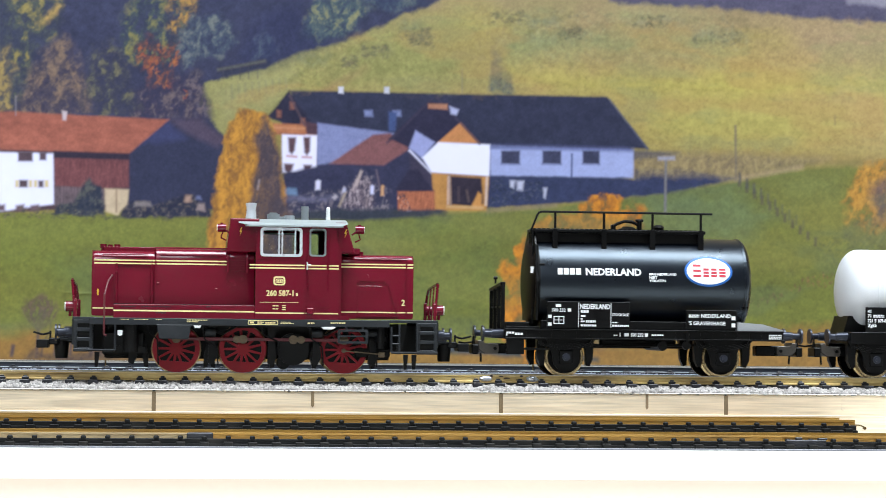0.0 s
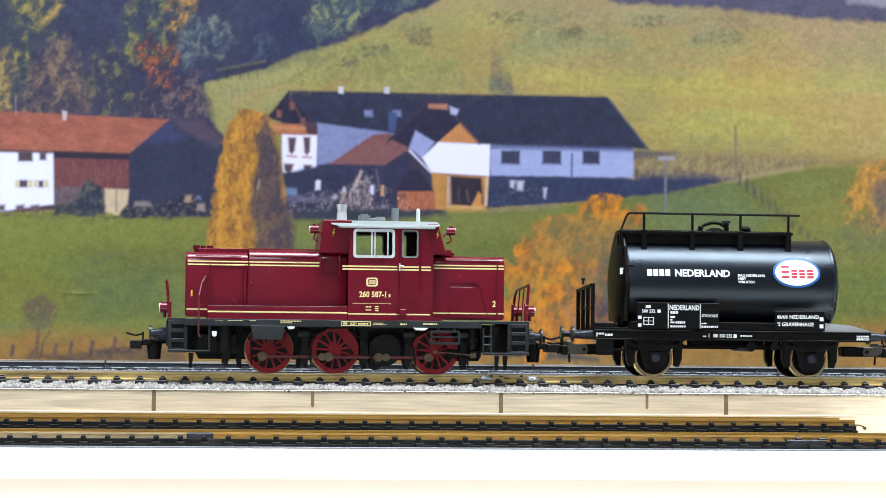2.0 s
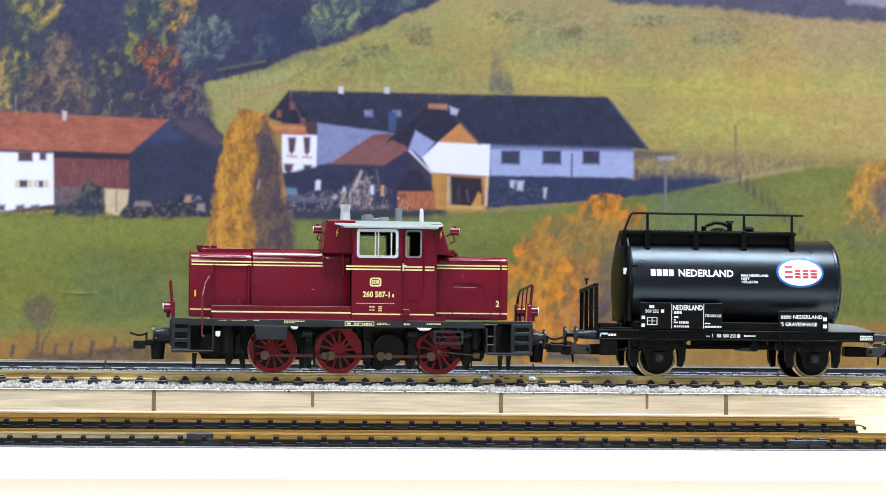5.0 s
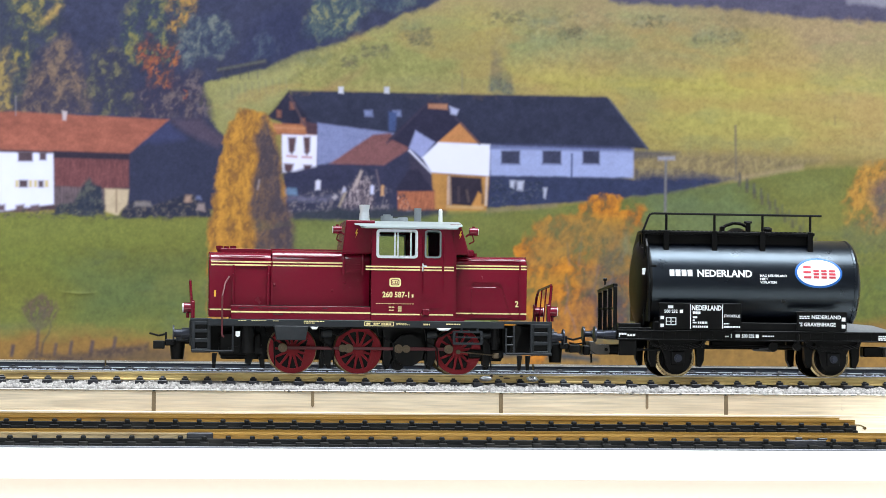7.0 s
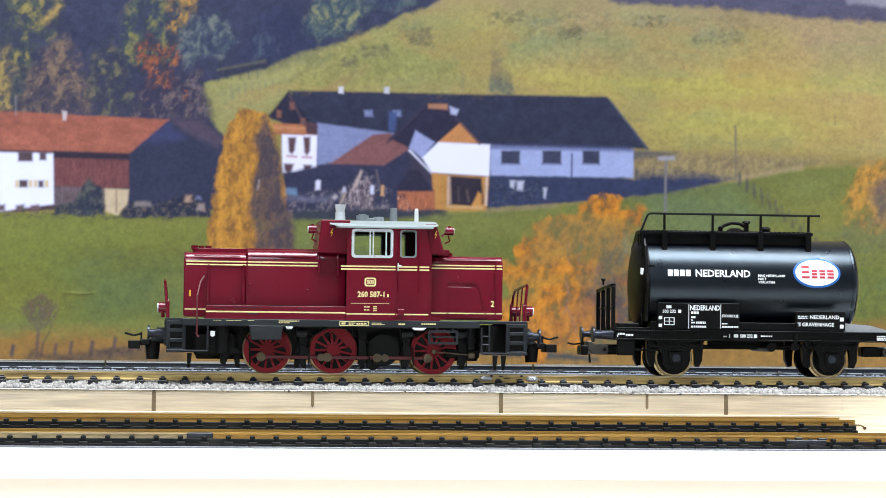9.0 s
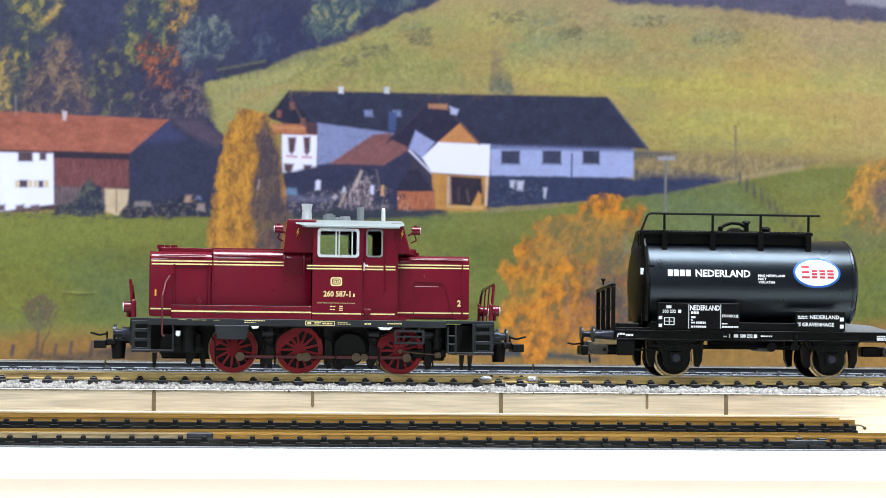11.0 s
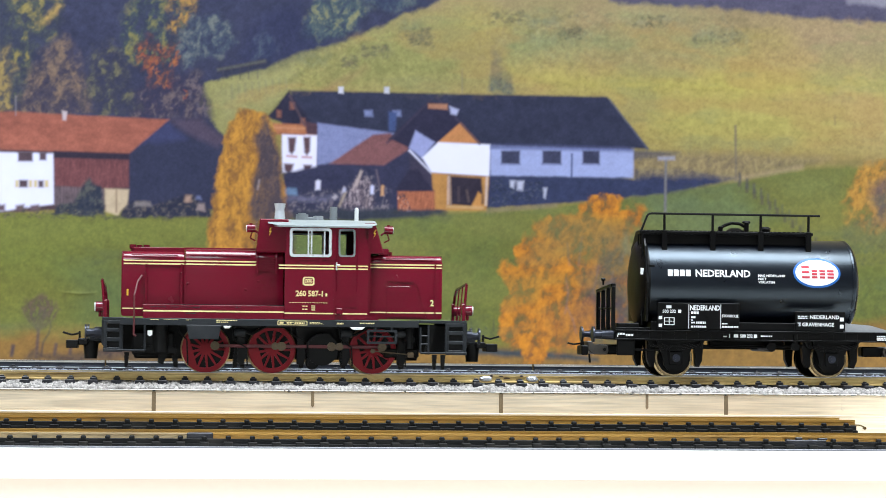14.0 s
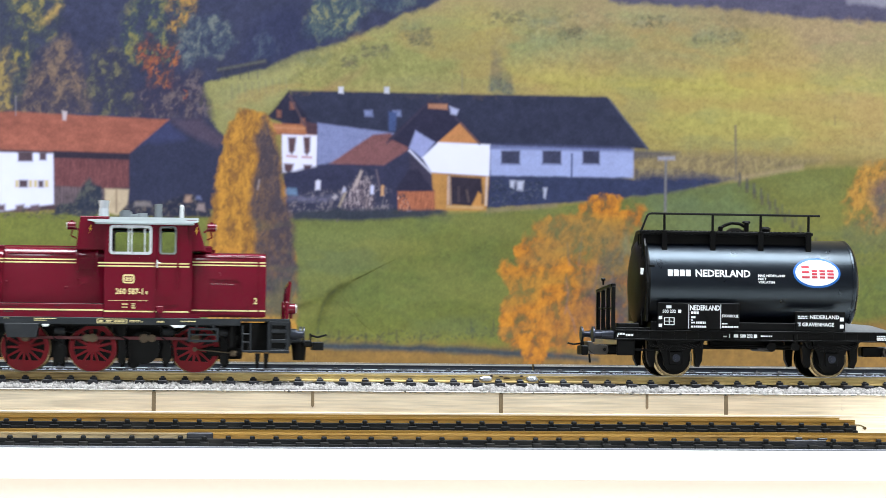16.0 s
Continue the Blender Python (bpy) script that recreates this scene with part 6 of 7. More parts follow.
        part("rail_guard", bm, UNDER, p)
        level(-0.95)
        # red end lamps and handrails
        lx = -31.2 if out < 0 else 80.6
        for y in (-5.2, 21.7):
            bm = rod(bmesh.new(), (lx - 1.3, y, 20.6), (lx + 1.3, y, 20.6), 1.6, seg=20)
            rod(bm, (lx, y, 17.6), (lx, y, 20.0), 0.5)
            box(bm, lx - 0.4 - out * 1.4, lx + 0.6 - out * 1.4, y - 0.8, y + 0.8, 17.4, 23.0, 0.2)
            l = part("end_lamp", bm, RED, t, "dark red end lamp", smooth=True)
            part("lens", rod(bmesh.new(), (lx + 1.25 * out, y, 20.6), (lx + 1.6 * out, y, 20.6), 1.3, seg=18), HORN_WHITE, l, "white lens")
        # railing across the platform's end, leaning out a little
        rx = -29.7 if out < 0 else 79.2
        rail_frame = part("handrail", pipe(bmesh.new(), [(rx, -6.4, 17.4), (rx + 0.9 * out, -6.4, 28.3), (rx + 0.9 * out, -5.6, 28.7), (rx + 0.75 * out, 17.5, 27.4), (rx + 0.6 * out, 20.6, 25.6), (rx, 23.6, 17.4)], 0.45, 8), RED, t, "dark red handrail", smooth=True)
        for y in (3.0, 11.5):
            part("rail_bar", rod(bmesh.new(), (rx, y, 17.4), (rx + 0.85 * out, y, 28.1), 0.22, seg=8), RED, rail_frame)
        part("rail_foot", box(bmesh.new(), rx - 0.5, rx + 0.6, -6.9, -5.4, 17.4, 22.6, 0.2), RED, rail_frame)
    level(-1.3)
    bm = bmesh.new()
    pipe(bm, [(-20.9, -8.9, 16.0), (-20.9, -8.9, 12.6), (-20.2, -8.9, 12.2)], 0.28, 8)
    pipe(bm, [(-20.9, -8.9, 16.0), (-20.9, -8.9, 24.5), (-20.0, -6.0, 28.6), (-18.8, -4.0, 30.6)], 0.26, 8)
    part("side_handrail", bm, ROD_RED, t, "thin dark red handrail", smooth=True)
    level(-0.3)
    # chassis between the wheels
    bm = bmesh.new()
    box(bm, -21.0, 66.0, 1.6, 14.9, 4.4, 15.6, 0.4)
    box(bm, -21.6, -8.8, -3.0, 19.5, 5.4, 12.6, 0.6)
    box(bm, -27.0, -20.5, 0.5, 16.0, 7.0, 15.6, 0.4)
    box(bm, 65.5, 78.0, 0.5, 16.0, 7.0, 15.6, 0.4)
    prism(bm, [(69.0, 15.4), (71.0, 15.4), (69.0, 6.4), (67.4, 6.4)], -5.4, -4.2)
    for x in (-12.5, 11.5, 29.6, 43.2, 60.4):
        prism(bm, [(x - 1.4, 15.6), (x + 1.4, 15.6), (x + 1.0, 9.5), (x + 1.6, 5.4), (x + 0.4, 2.6), (x - 1.2, 3.2), (x - 1.0, 9.0)], -3.4, -0.6)
    rod(bm, (36.2, -2.9, 7.6), (36.2, 2, 7.6), 4.9, seg=32)
    rod(bm, (33.2, -1.6, 3.4), (33.2, 4.0, 3.4), 2.0, seg=20)
    rod(bm, (-13.0, -4.5, 6.4), (-13.0, -4.5, 15.6), 2.2, seg=18)
    rod(bm, (-13.0, -4.5, 11.4), (-13.0, -4.5, 12.4), 2.7, seg=18)
    prism(bm, [(-18.8, 8.0), (-13, 8.8), (-8.2, 7.6), (-8.0, 6.0), (-13, 6.9), (-18.8, 6.4)], -4.8, -3.2)
    rod(bm, (62.8, -5.2, 8.0), (62.8, -5.2, 15.2), 1.1, seg=14)
    rod(bm, (62.8, -5.2, 10.2), (62.8, -5.2, 11.6), 1.7, seg=14)
    box(bm, 55.0, 66.0, -2.4, 19.0, 5.2, 8.2, 0.5)
    box(bm, -9, 64.0, -3.6, -2.6, 14.0, 15.6)
    for x in (14.5, 46.0):
        pipe(bm, [(x - 5.5, -4.0, 14.6), (x, -4.0, 12.0), (x + 4.5, -4.0, 14.6)], 0.4, 8)
    for x in (0.7, 20.9, 51.7):
        for s in (-1, 1):
            prism(bm, [(x + s * 8.3, 1.6), (x + s * 9.6, 2.0), (x + s * 10.4, 6.0), (x + s * 9.2, 9.0), (x + s * 8.4, 5.0)], -1.6, 1.6)
    part("chassis", bm, UNDER, t, "black chassis with brake gear")
    for x0, x1, z in ((-8.0, -5.0, 12.6), (8.6, 13.0, 10.4), (26.2, 31.6, 12.2), (41.0, 45.0, 10.8), (58.6, 61.4, 12.0)):
        part("sand_pipe", pipe(bmesh.new(), [(x0, -4.4, 15.2), (x0 + 0.6, -4.4, z), (x1, -4.2, z - 2.4), (x1 + 0.4, -3.8, 2.6)], 0.24, 8), UNDER, t, "thin black sand pipe")
    for x in (11.0, 43.4, 60.4):
        part("brake_cylinder", rod(bmesh.new(), (x - 1.6, -3.9, 12.6), (x + 1.6, -3.9, 12.6), 1.3, seg=16), GREY, t, "small grey brake cylinder", smooth=True)
    level(-1.35)
    bm = bmesh.new()
    prism(bm, [(-5.2, 15.8), (5.2, 15.8), (4.4, 11.5), (-4.4, 11.5)], -9.2, -4.4, 0.15)
    part("tool_box", bm, GREY, t, "dark grey tool box")
    bm = ring_frame(bmesh.new(), round_rect(49.4, 58.6, 10.6, 14.9, 0.4), round_rect(50.1, 57.9, 11.3, 14.2, 0.3), -8.9, -8.0)
    box(bm, 49.8, 58.2, -8.8, -8.1, 12.6, 13.1)
    rod(bm, (52.0, -8.4, 14.6), (52.0, -8.4, 15.8), 0.4)
    rod(bm, (57.0, -8.4, 14.6), (57.0, -8.4, 15.8), 0.4)
    part("foot_step", bm, GREY, t)
    for x, w in ((7.0, 1.2), (46.5, 2.3)):
        bm = prism(bmesh.new(), [(x - w, 15.6), (x + w, 15.6), (x + w * 0.6, 14.8), (x - w * 0.6, 14.8)], -9.1, -8.5, 0.1)
        part("lens_strip", bm, HORN_WHITE, t, "white marker plate")
    bm = bmesh.new()
    prism(bm, [(-16.8, 14.0), (-15.4, 14.0), (-15.4, 12.7), (-16.1, 12.2), (-16.8, 12.7)], -9.0, -8.6)
    part("lens_strip", bm, HORN_WHITE, t, "white marker plate")
    level(-0.4)
    bm = bmesh.new()
    rod(bm, (51.6, -4.6, 7.4), (63.0, -4.6, 6.4), 0.2)
    rod(bm, (51.6, -4.9, 7.4), (51.6, -3.6, 7.4), 0.7, seg=14)
    box(bm, 62.2, 64.2, -5.0, -4.2, 5.4, 7.2, 0.3)
    part("speed_drive", bm, BRONZE, t, "thin metal drive shaft")
    level(0)
    wheels = [driving_wheel(t, x, 7.2, near) for x in (0.7, 20.9, 51.7) for near in (True, False)]
    # coupling rod: its origin turns with the crank pins
    rods = []
    for near in (True, False):
        y = -3.2 if near else 2 * MID + 3.2
        bm = bmesh.new()
        for a, b in ((0.7, 20.9), (20.9, 36.2), (36.2, 51.7)):
            prism(bm, [(a, -0.5), (b, -0.5), (b, 0.5), (a, 0.5)], -0.35, 0.35, 0.1)
        o = part("coupling_rod", bm, ROD_RED, t, "dark red coupling rod with metal bosses")
        for x, r in ((0.7, 1.35), (19.0, 1.15), (20.9, 1.35), (36.2, 1.35), (38.6, 1.15), (51.7, 1.35)):
            part("boss", rod(bmesh.new(), (x, -0.7, 0), (x, 0.7, 0), r, seg=20), BRONZE, o, "worn metal boss", smooth=True)
            part("crank_pin", rod(bmesh.new(), (x, -0.95, 0), (x, 0.95, 0), 0.5, seg=12), BRONZE, o)
        o.location = (0, y * MM, 10.2 * MM)
        rods.append((o, y))
    bm = rod(bmesh.new(), (36.2, -2.6, 7.2), (36.2, -3.0, 7.2), 4.3, seg=28)
    part("jackshaft_disc", bm, UNDER, t)
    return t, wheels, rods


LOCO, LOCO_WHEELS, LOCO_RODS = locomotive()


# ---- tank wagons ----
def wagon_wheel(parent, x, near, label="dark wagon wheel with a bright tread"):
    s = 1 if near else -1
    y = -1.7 if near else 2 * MID + 1.7
    bm = lathe_y(bmesh.new(), [(0.25 * s, 0.9), (0.2 * s, 4.8), (0.0 * s, 5.0), (0.0 * s, 5.25), (0.3 * s, 5.25), (0.4 * s, 5.0)], seg=40)
    w = part("wheel", bm, BLACK_MATT, parent, label, smooth=True)
    bm = bmesh.new()
    seg = 48
    circle = lambda r: [(r * math.cos(2 * math.pi * i / seg), r * math.sin(2 * math.pi * i / seg)) for i in range(seg)]
    ring_frame(bm, circle(5.8), circle(5.25), -0.08 * s, 0.5 * s)
    part("rim", bm, STEEL, w, "bright metal rim", smooth=True)
    bm = lathe_y(bmesh.new(), [(0.5 * s, 5.85), (2.2 * s, 5.85), (2.3 * s, 6.4), (2.75 * s, 6.4), (2.8 * s, 1.0)], seg=48)
    part("tread", bm, STEEL, w, "bright metal tread", smooth=True)
    bm = lathe_y(bmesh.new(), [(2.82 * s, 6.0), (3.0 * s, 6.0)], seg=40)
    part("inner_disc", bm, BLACK_MATT, w)
    for k in range(4):
        a = k * math.pi / 2
        part("hub_bolt", rod(bmesh.new(), (2.4 * math.cos(a), -0.0, 2.4 * math.sin(a)), (2.4 * math.cos(a), 0.3 * s, 2.4 * math.sin(a)), 0.4, seg=8), BLACK_MATT, w)
    w.location = (x * MM, y * MM, 5.85 * MM)
    return w


def running_gear(t, frame_part, xs):
    wheels = []
    for x in xs:
        for near in (True, False):
            level(0)
            wheels.append(wagon_wheel(t, x, near))
            level(-0.5)
            yo = -4.6 if near else 2 * MID + 4.6
            s = 1 if near else -1
            bm = prism(bmesh.new(), [(x - 6.4, 12.6), (x + 6.4, 12.6), (x + 5.4, 10.0), (x + 4.3, 7.4), (x + 3.7, 4.0), (x + 2.4, 2.5), (x - 2.4, 2.5), (x - 3.7, 4.0), (x - 4.3, 7.4), (x - 5.4, 10.0)], yo, yo + 0.8 * s)
            box(bm, x - 2.2, x + 2.2, *sorted((yo - 0.7 * s, yo + 0.4 * s)), 4.0, 8.4, 0.35)
            ax = part("axle_guard", bm, BLACK_MATT, frame_part, "black axle guard with round axle box")
            bm = rod(bmesh.new(), (x, yo - 1.2 * s, 6.2), (x, yo, 6.2), 1.2, seg=20)
            rod(bm, (x, yo - 1.5 * s, 6.2), (x, yo - 1.1 * s, 6.2), 0.55, seg=12)
            part("axle_cover", bm, BUFFER, ax, "round steel axle cover", smooth=True)
            bm = bmesh.new()
            for k in range(4):
                n = 10
                w = 8.6 - k * 1.4
                up = [(x - w + 2 * w * i / n, 8.8 + k * 0.5 + 1.5 * ((2 * i / n - 1) ** 2) * (w / 7.6) ** 2) for i in range(n + 1)]
                outline = up + [(a, b - 0.4) for a, b in up[::-1]]
                prism(bm, outline, *((yo - 0.9 * s, yo - 0.1 * s)))
            part("leaf_spring", bm, BLACK_MATT, ax)
            bm = bmesh.new()
            for q in (-1, 1):
                prism(bm, [(x + q * 5.6, 12.4), (x + q * 9.0, 12.6), (x + q * 8.9, 9.0), (x + q * 8.7, 5.6), (x + q * 7.7, 3.4), (x + q * 6.5, 3.6), (x + q * 6.4, 7.4)], *sorted((yo + 1.2 * s, yo + 3.6 * s)))
                prism(bm, [(x + q * 8.2, 12), (x + q * 9.2, 12), (x + q * 7.8, 9.6), (x + q * 7.2, 10.2)], *sorted((yo - 0.8 * s, yo)))
            part("brake_shoe", bm, BLACK_MATT, ax)
    return wheels


def end_gear(t, x, out, metal):
    """Buffers and coupler at one end; x is the face of the headstock."""
    level(-0.6)
    for y in both(-1.9):
        bm = rod(bmesh.new(), (x, y, 13.4), (x + 3.6 * out, y, 13.4), 1.5, 1.3, 18)
        rod(bm, (x + 3.4 * out, y, 13.4), (x + 6.0 * out, y, 13.4), 1.0, seg=18)
        rod(bm, (x + 6.0 * out, y, 13.4), (x + 6.6 * out, y, 13.4), 2.45, seg=26)
        part("buffer", bm, BUFFER, t, "round dark steel buffer", smooth=True)
    level(0.3)
    bm = bmesh.new()
    box(bm, *sorted((x - 6.0 * out, x + 3.2 * out)), 6.0, 10.5, 6.2, 9.4, 0.4)
    box(bm, *sorted((x + 6.6 * out, x + 8.8 * out)), 4.2, 12.2, 6.0, 9.0, 0.3)
    pipe(bm, [(x + 7.5 * out, 8.2, 9.8), (x + 10.6 * out, 8.2, 9.3), (x + 12.6 * out, 8.2, 9.7)], 0.3)
    prism(bm, [(x + 7.2 * out, 8.8), (x + 8.6 * out, 8.8), (x + 7.9 * out, 12.2)], 7.8, 8.6)
    rod(bm, (x + 5.4 * out, MID, 3.6), (x + 5.6 * out, MID, 6.4), 0.35)
    c = part("coupler", bm, BLACK_MATT, t, "black hook coupler")
    outline = [(x + 0.2 * out, 7.6), (x + 0.6 * out, 6.2), (x + 4.8 * out, 6.2), (x + 6.6 * out, 7.4), (x + 6.9 * out, 10.2), (x + 5.2 * out, 10.4), (x + 5.0 * out, 9.2), (x + 0.6 * out, 9.2)]
    bm = prism(bmesh.new(), outline, 4.2, 12.3, 0.2)
    part("coupler_bracket", bm, metal, c, "dull metal coupler bracket")
    part("rivet", rod(bmesh.new(), (x + 1.6 * out, 3.7, 7.8), (x + 1.6 * out, 4.4, 7.8), 0.55, seg=12), BLACK_MATT, c)
    level(0)


TANK = (MID, 29.0, 14.3)
COUPLER_METAL = material("dull_coupler_metal", lin(76, 72, 68), 0.4, metal=0.6, vary=0.15, grain=0.5)


def tank_body(bm, x0, x1, dish):
    cy, cz, r = TANK
    prof = []
    n = 9
    for i in range(n):
        a = math.pi / 2 * i / n
        prof.append((x0 - dish * math.cos(a) ** 1.0, max(0.05, r * math.sin(a) ** 0.62)))
    prof.append((x0, r))
    prof.append((x1, r))
    for i in range(n - 1, -1, -1):
        a = math.pi / 2 * i / n
        prof.append((x1 + dish * math.cos(a), max(0.05, r * math.sin(a) ** 0.62)))
    return lathe_x(bm, prof, cy, cz)


def oval(bm, x, z, rx, rz, lift, n=40, rings=5):
    """A flat oval bent onto the tank."""
    cy, cz, r = TANK
    def at(px, pz):
        return bm.verts.new((px, cy - math.sqrt(r * r - (pz - cz) ** 2) - lift, pz))
    mid = at(x, z)
    last = None
    for k in range(1, rings + 1):
        ring = [at(x + rx * k / rings * math.cos(2 * math.pi * i / n), z + rz * k / rings * math.sin(2 * math.pi * i / n)) for i in range(n)]
        for i in range(n):
            j = (i + 1) % n
            bm.faces.new((mid, ring[i], ring[j]) if last is None else (last[i], ring[i], ring[j], last[j]))
        last = ring
    return bm


def bent_bars(name, rows, mat, parent, lift=0.1):
    cy, cz, r = TANK
    bm = bmesh.new()
    for x0, x1, z0, z1 in rows:
        n = max(2, int((z1 - z0) / 0.4) + 1)
        prev = None
        for i in range(n + 1):
            z = z0 + (z1 - z0) * i / n
            y = cy - math.sqrt(r * r - (z - cz) ** 2) - lift
            cur = (bm.verts.new((x0, y, z)), bm.verts.new((x1, y, z)))
            if prev:
                bm.faces.new((prev[0], prev[1], cur[1], cur[0]))
            prev = cur
    return part(name, bm, mat, parent)


def black_wagon():
    t = root("tank_wagon", 0, 0, 0, "black model tank wagon with a white and blue oval sign", "wagon")
    level(-0.75)
    fr = part("frame", box(bmesh.new(), 101.0, 189.0, -5.4, 21.9, 12.0, 15.0, 0.2), BLACK_MATT, t, "black wagon frame")
    bm = bmesh.new()
    for i in range(22):
        box(bm, 104 + i * 3.9, 104.25 + i * 3.9, -5.5, -5.3, 12.3, 14.8)
    box(bm, 101.0, 189.0, -5.9, -5.3, 14.6, 15.1, 0.1)
    box(bm, 101.0, 189.0, -5.9, -5.3, 11.9, 12.4, 0.1)
    part("frame_ribs", bm, BLACK_MATT, fr)
    bm = bmesh.new()
    box(bm, 101.4, 112.0, -4.6, 21.0, 15.0, 15.9, 0.1)
    box(bm, 101.8, 108.8, -4.0, 2.0, 15.9, 17.2, 0.15)
    box(bm, 103.0, 115.0, -5.0, -3.6, 8.6, 9.3, 0.1)
    box(bm, 101.6, 107.2, -5.6, -4.8, 7.2, 12.0, 0.2)
    part("end_deck", bm, BLACK_MATT, fr)
    # pale colour puts the deck's bright reflection into the surface
    bm = prism(bmesh.new(), [(174.4, 15.1), (189.0, 15.1), (189.0, 15.45), (182.5, 17.2), (174.4, 17.8)], -4.6, 21.0)
    part("sheen_deck", bm, DECK_SHEEN, fr, "end deck, its bright reflection painted as pale grey")
    level(0)
    tank = part("tank", tank_body(bmesh.new(), 112.2, 177.0, 3.0), BLACK, t, "glossy black cylindrical tank", smooth=True)
    cy, cz, r = TANK
    # matt shell added over the gloss dish to keep reflections off the end
    cap = [(112.0 - 3.2 * math.cos(math.pi / 2 * i / 9), max(0.05, (r + 0.05) * math.sin(math.pi / 2 * i / 9) ** 0.62)) for i in range(10)]
    part("end_shell", lathe_x(bmesh.new(), cap, cy, cz), BLACK_MATT, tank, "matt black shell added over the dished end", smooth=True)
    bm = bmesh.new()
    seg = 64
    ring = lambda rr, x: [bm.verts.new((x, cy + rr * math.cos(2 * math.pi * i / seg), cz + rr * math.sin(2 * math.pi * i / seg))) for i in range(seg)]
    for x0, x1 in ((176.5, 177.2),):
        rings = [ring(r, x0), ring(r + 0.18, x0), ring(r + 0.18, x1), ring(r, x1)]
        for a, b in zip(rings, rings[1:]):
            for i in range(seg):
                bm.faces.new((a[i], a[(i + 1) % seg], b[(i + 1) % seg], b[i]))
    part("tank_band", bm, BLACK, tank)
    for x in (118.0, 168.0):
        part("saddle", prism(bmesh.new(), [(x - 5, 14.2), (x + 5, 14.2), (x + 4, 21.0), (x - 4, 21.0)], -1.5, 18.0), BLACK_MATT, tank, "black tank saddle")
    # added block that closes the gap between the data boards and the frame
    part("deck_filler", box(bmesh.new(), 112.4, 174.0, -4.4, 20.9, 13.9, 17.0, 0.2), BLACK_MATT, fr)
    part("tab", box(bmesh.new(), 111.6, 113.4, -5.2, -3.8, 33.8, 34.6, 0.1), BLACK_MATT, tank)
    part("end_label", box(bmesh.new(), 109.2, 110.7, -3.75, -3.5, 31.6, 33.6), WHITE_PRINT, tank)
    # end plate with its rungs
    sec = [(-5.6, 17.0), (22.1, 17.0), (23.2, 29.0), (18.5, 40.5), (12.0, 45.2), (1.0, 45.2), (-2.4, 40.5), (-6.4, 29.0)]
    ep = part("end_plate", loft_x(bmesh.new(), sec, 110.6, 111.4, 0.15, 1), BLACK_MATT, t, "black end plate of the tank")
    for k in range(8):
        part("rung", rod(bmesh.new(), (110.3, -1.0, 19 + k * 3.0), (110.3, 4.6, 19 + k * 3.0), 0.25, seg=8), BLACK_MATT, ep)
    for yy in (-1.2, 4.8):
        part("rung_rail", rod(bmesh.new(), (110.2, yy, 16.0), (110.2, yy, 44.5), 0.3, seg=8), BLACK_MATT, ep)
    level(-0.2)
    # walkway with its rail
    wy0, wy1 = -1.2, 5.6
    wk = part("walkway", box(bmesh.new(), 109.4, 164.9, wy0, wy1, 44.6, 45.6, 0.15), BLACK_MATT, t, "black walkway on the tank's top")
    bm = bmesh.new()
    for i in range(36):
        box(bm, 110.2 + i * 1.5, 111.2 + i * 1.5, wy0 + 0.5, wy1 - 0.5, 45.6, 45.85)
    part("grating", bm, BLACK_MATT, wk)
    # dark sheet added between the walkway and the tank's top
    part("dark_sheet", box(bmesh.new(), 110.0, 164.4, 1.2, 2.0, 41.4, 44.7), BLACK_MATT, wk)
    for x in (117.2, 132.6, 148.0, 163.4):
        for y in (wy0 + 0.1,):
            s = 1 if y < MID else -1
            bm = box(bmesh.new(), x - 0.85, x + 0.85, *sorted((y - 0.5 * s, y + 0.3 * s)), 39.6 if s > 0 else 40.0, 45.8, 0.1)
            rod(bm, (x, y, 45.6), (x, y, 51.0), 0.42, seg=8)
            part("rail_post", bm, BLACK_MATT, wk)
    for y in (wy0 + 0.1,):
        bm = pipe(bmesh.new(), [(109.8, y, 45.4), (111.6, y, 50.0), (112.2, y, 50.8), (113.2, y, 51.0), (167.0, y, 51.0)], 0.36, 8)
        part("guard_rail", bm, BLACK_MATT, wk)
    level(0.3)
    # domes between the rails
    bm = rod(bmesh.new(), (142.0, MID, 42.0), (142.0, MID, 45.6), 4.0, seg=28)
    rod(bm, (142.0, MID, 45.6), (142.0, MID, 46.6), 3.2, 1.6, seg=28)
    d = part("hatch", bm, BLACK_MATT, t, "black filling hatch", smooth=True)
    bm = pipe(bmesh.new(), [(137.2, MID, 46.4), (138.4, MID, 47.4), (141.0, MID, 48.3), (143.5, MID, 48.1), (145.6, MID, 47.0)], 0.5, 8)
    box(bm, 136.6, 138.0, MID - 0.8, MID + 0.8, 45.6, 47.2, 0.2)
    box(bm, 145.0, 146.4, MID - 0.8, MID + 0.8, 45.6, 48.6, 0.2)
    box(bm, 144.4, 147.0, MID - 0.5, MID + 0.5, 48.2, 49.0, 0.2)
    part("hatch_clamp", bm, BLACK_MATT, d)
    bm = rod(bmesh.new(), (151.8, MID, 42.0), (151.8, MID, 46.4), 1.7, seg=20)
    rod(bm, (151.8, MID, 46.4), (151.8, MID, 47.2), 2.1, 1.2, 20)
    part("valve", bm, BLACK_MATT, t, "black dome valve", smooth=True)
    level(-0.9)
    # railing of the brakeman's end
    bm = box(bmesh.new(), 99.7, 101.2, -5.0, 21.4, 28.6, 29.6, 0.15)
    for v in bm.verts:
        v.co.z -= (v.co.y + 5.0) * 0.06
    er = part("end_railing", bm, BLACK_MATT, t, "black end railing")
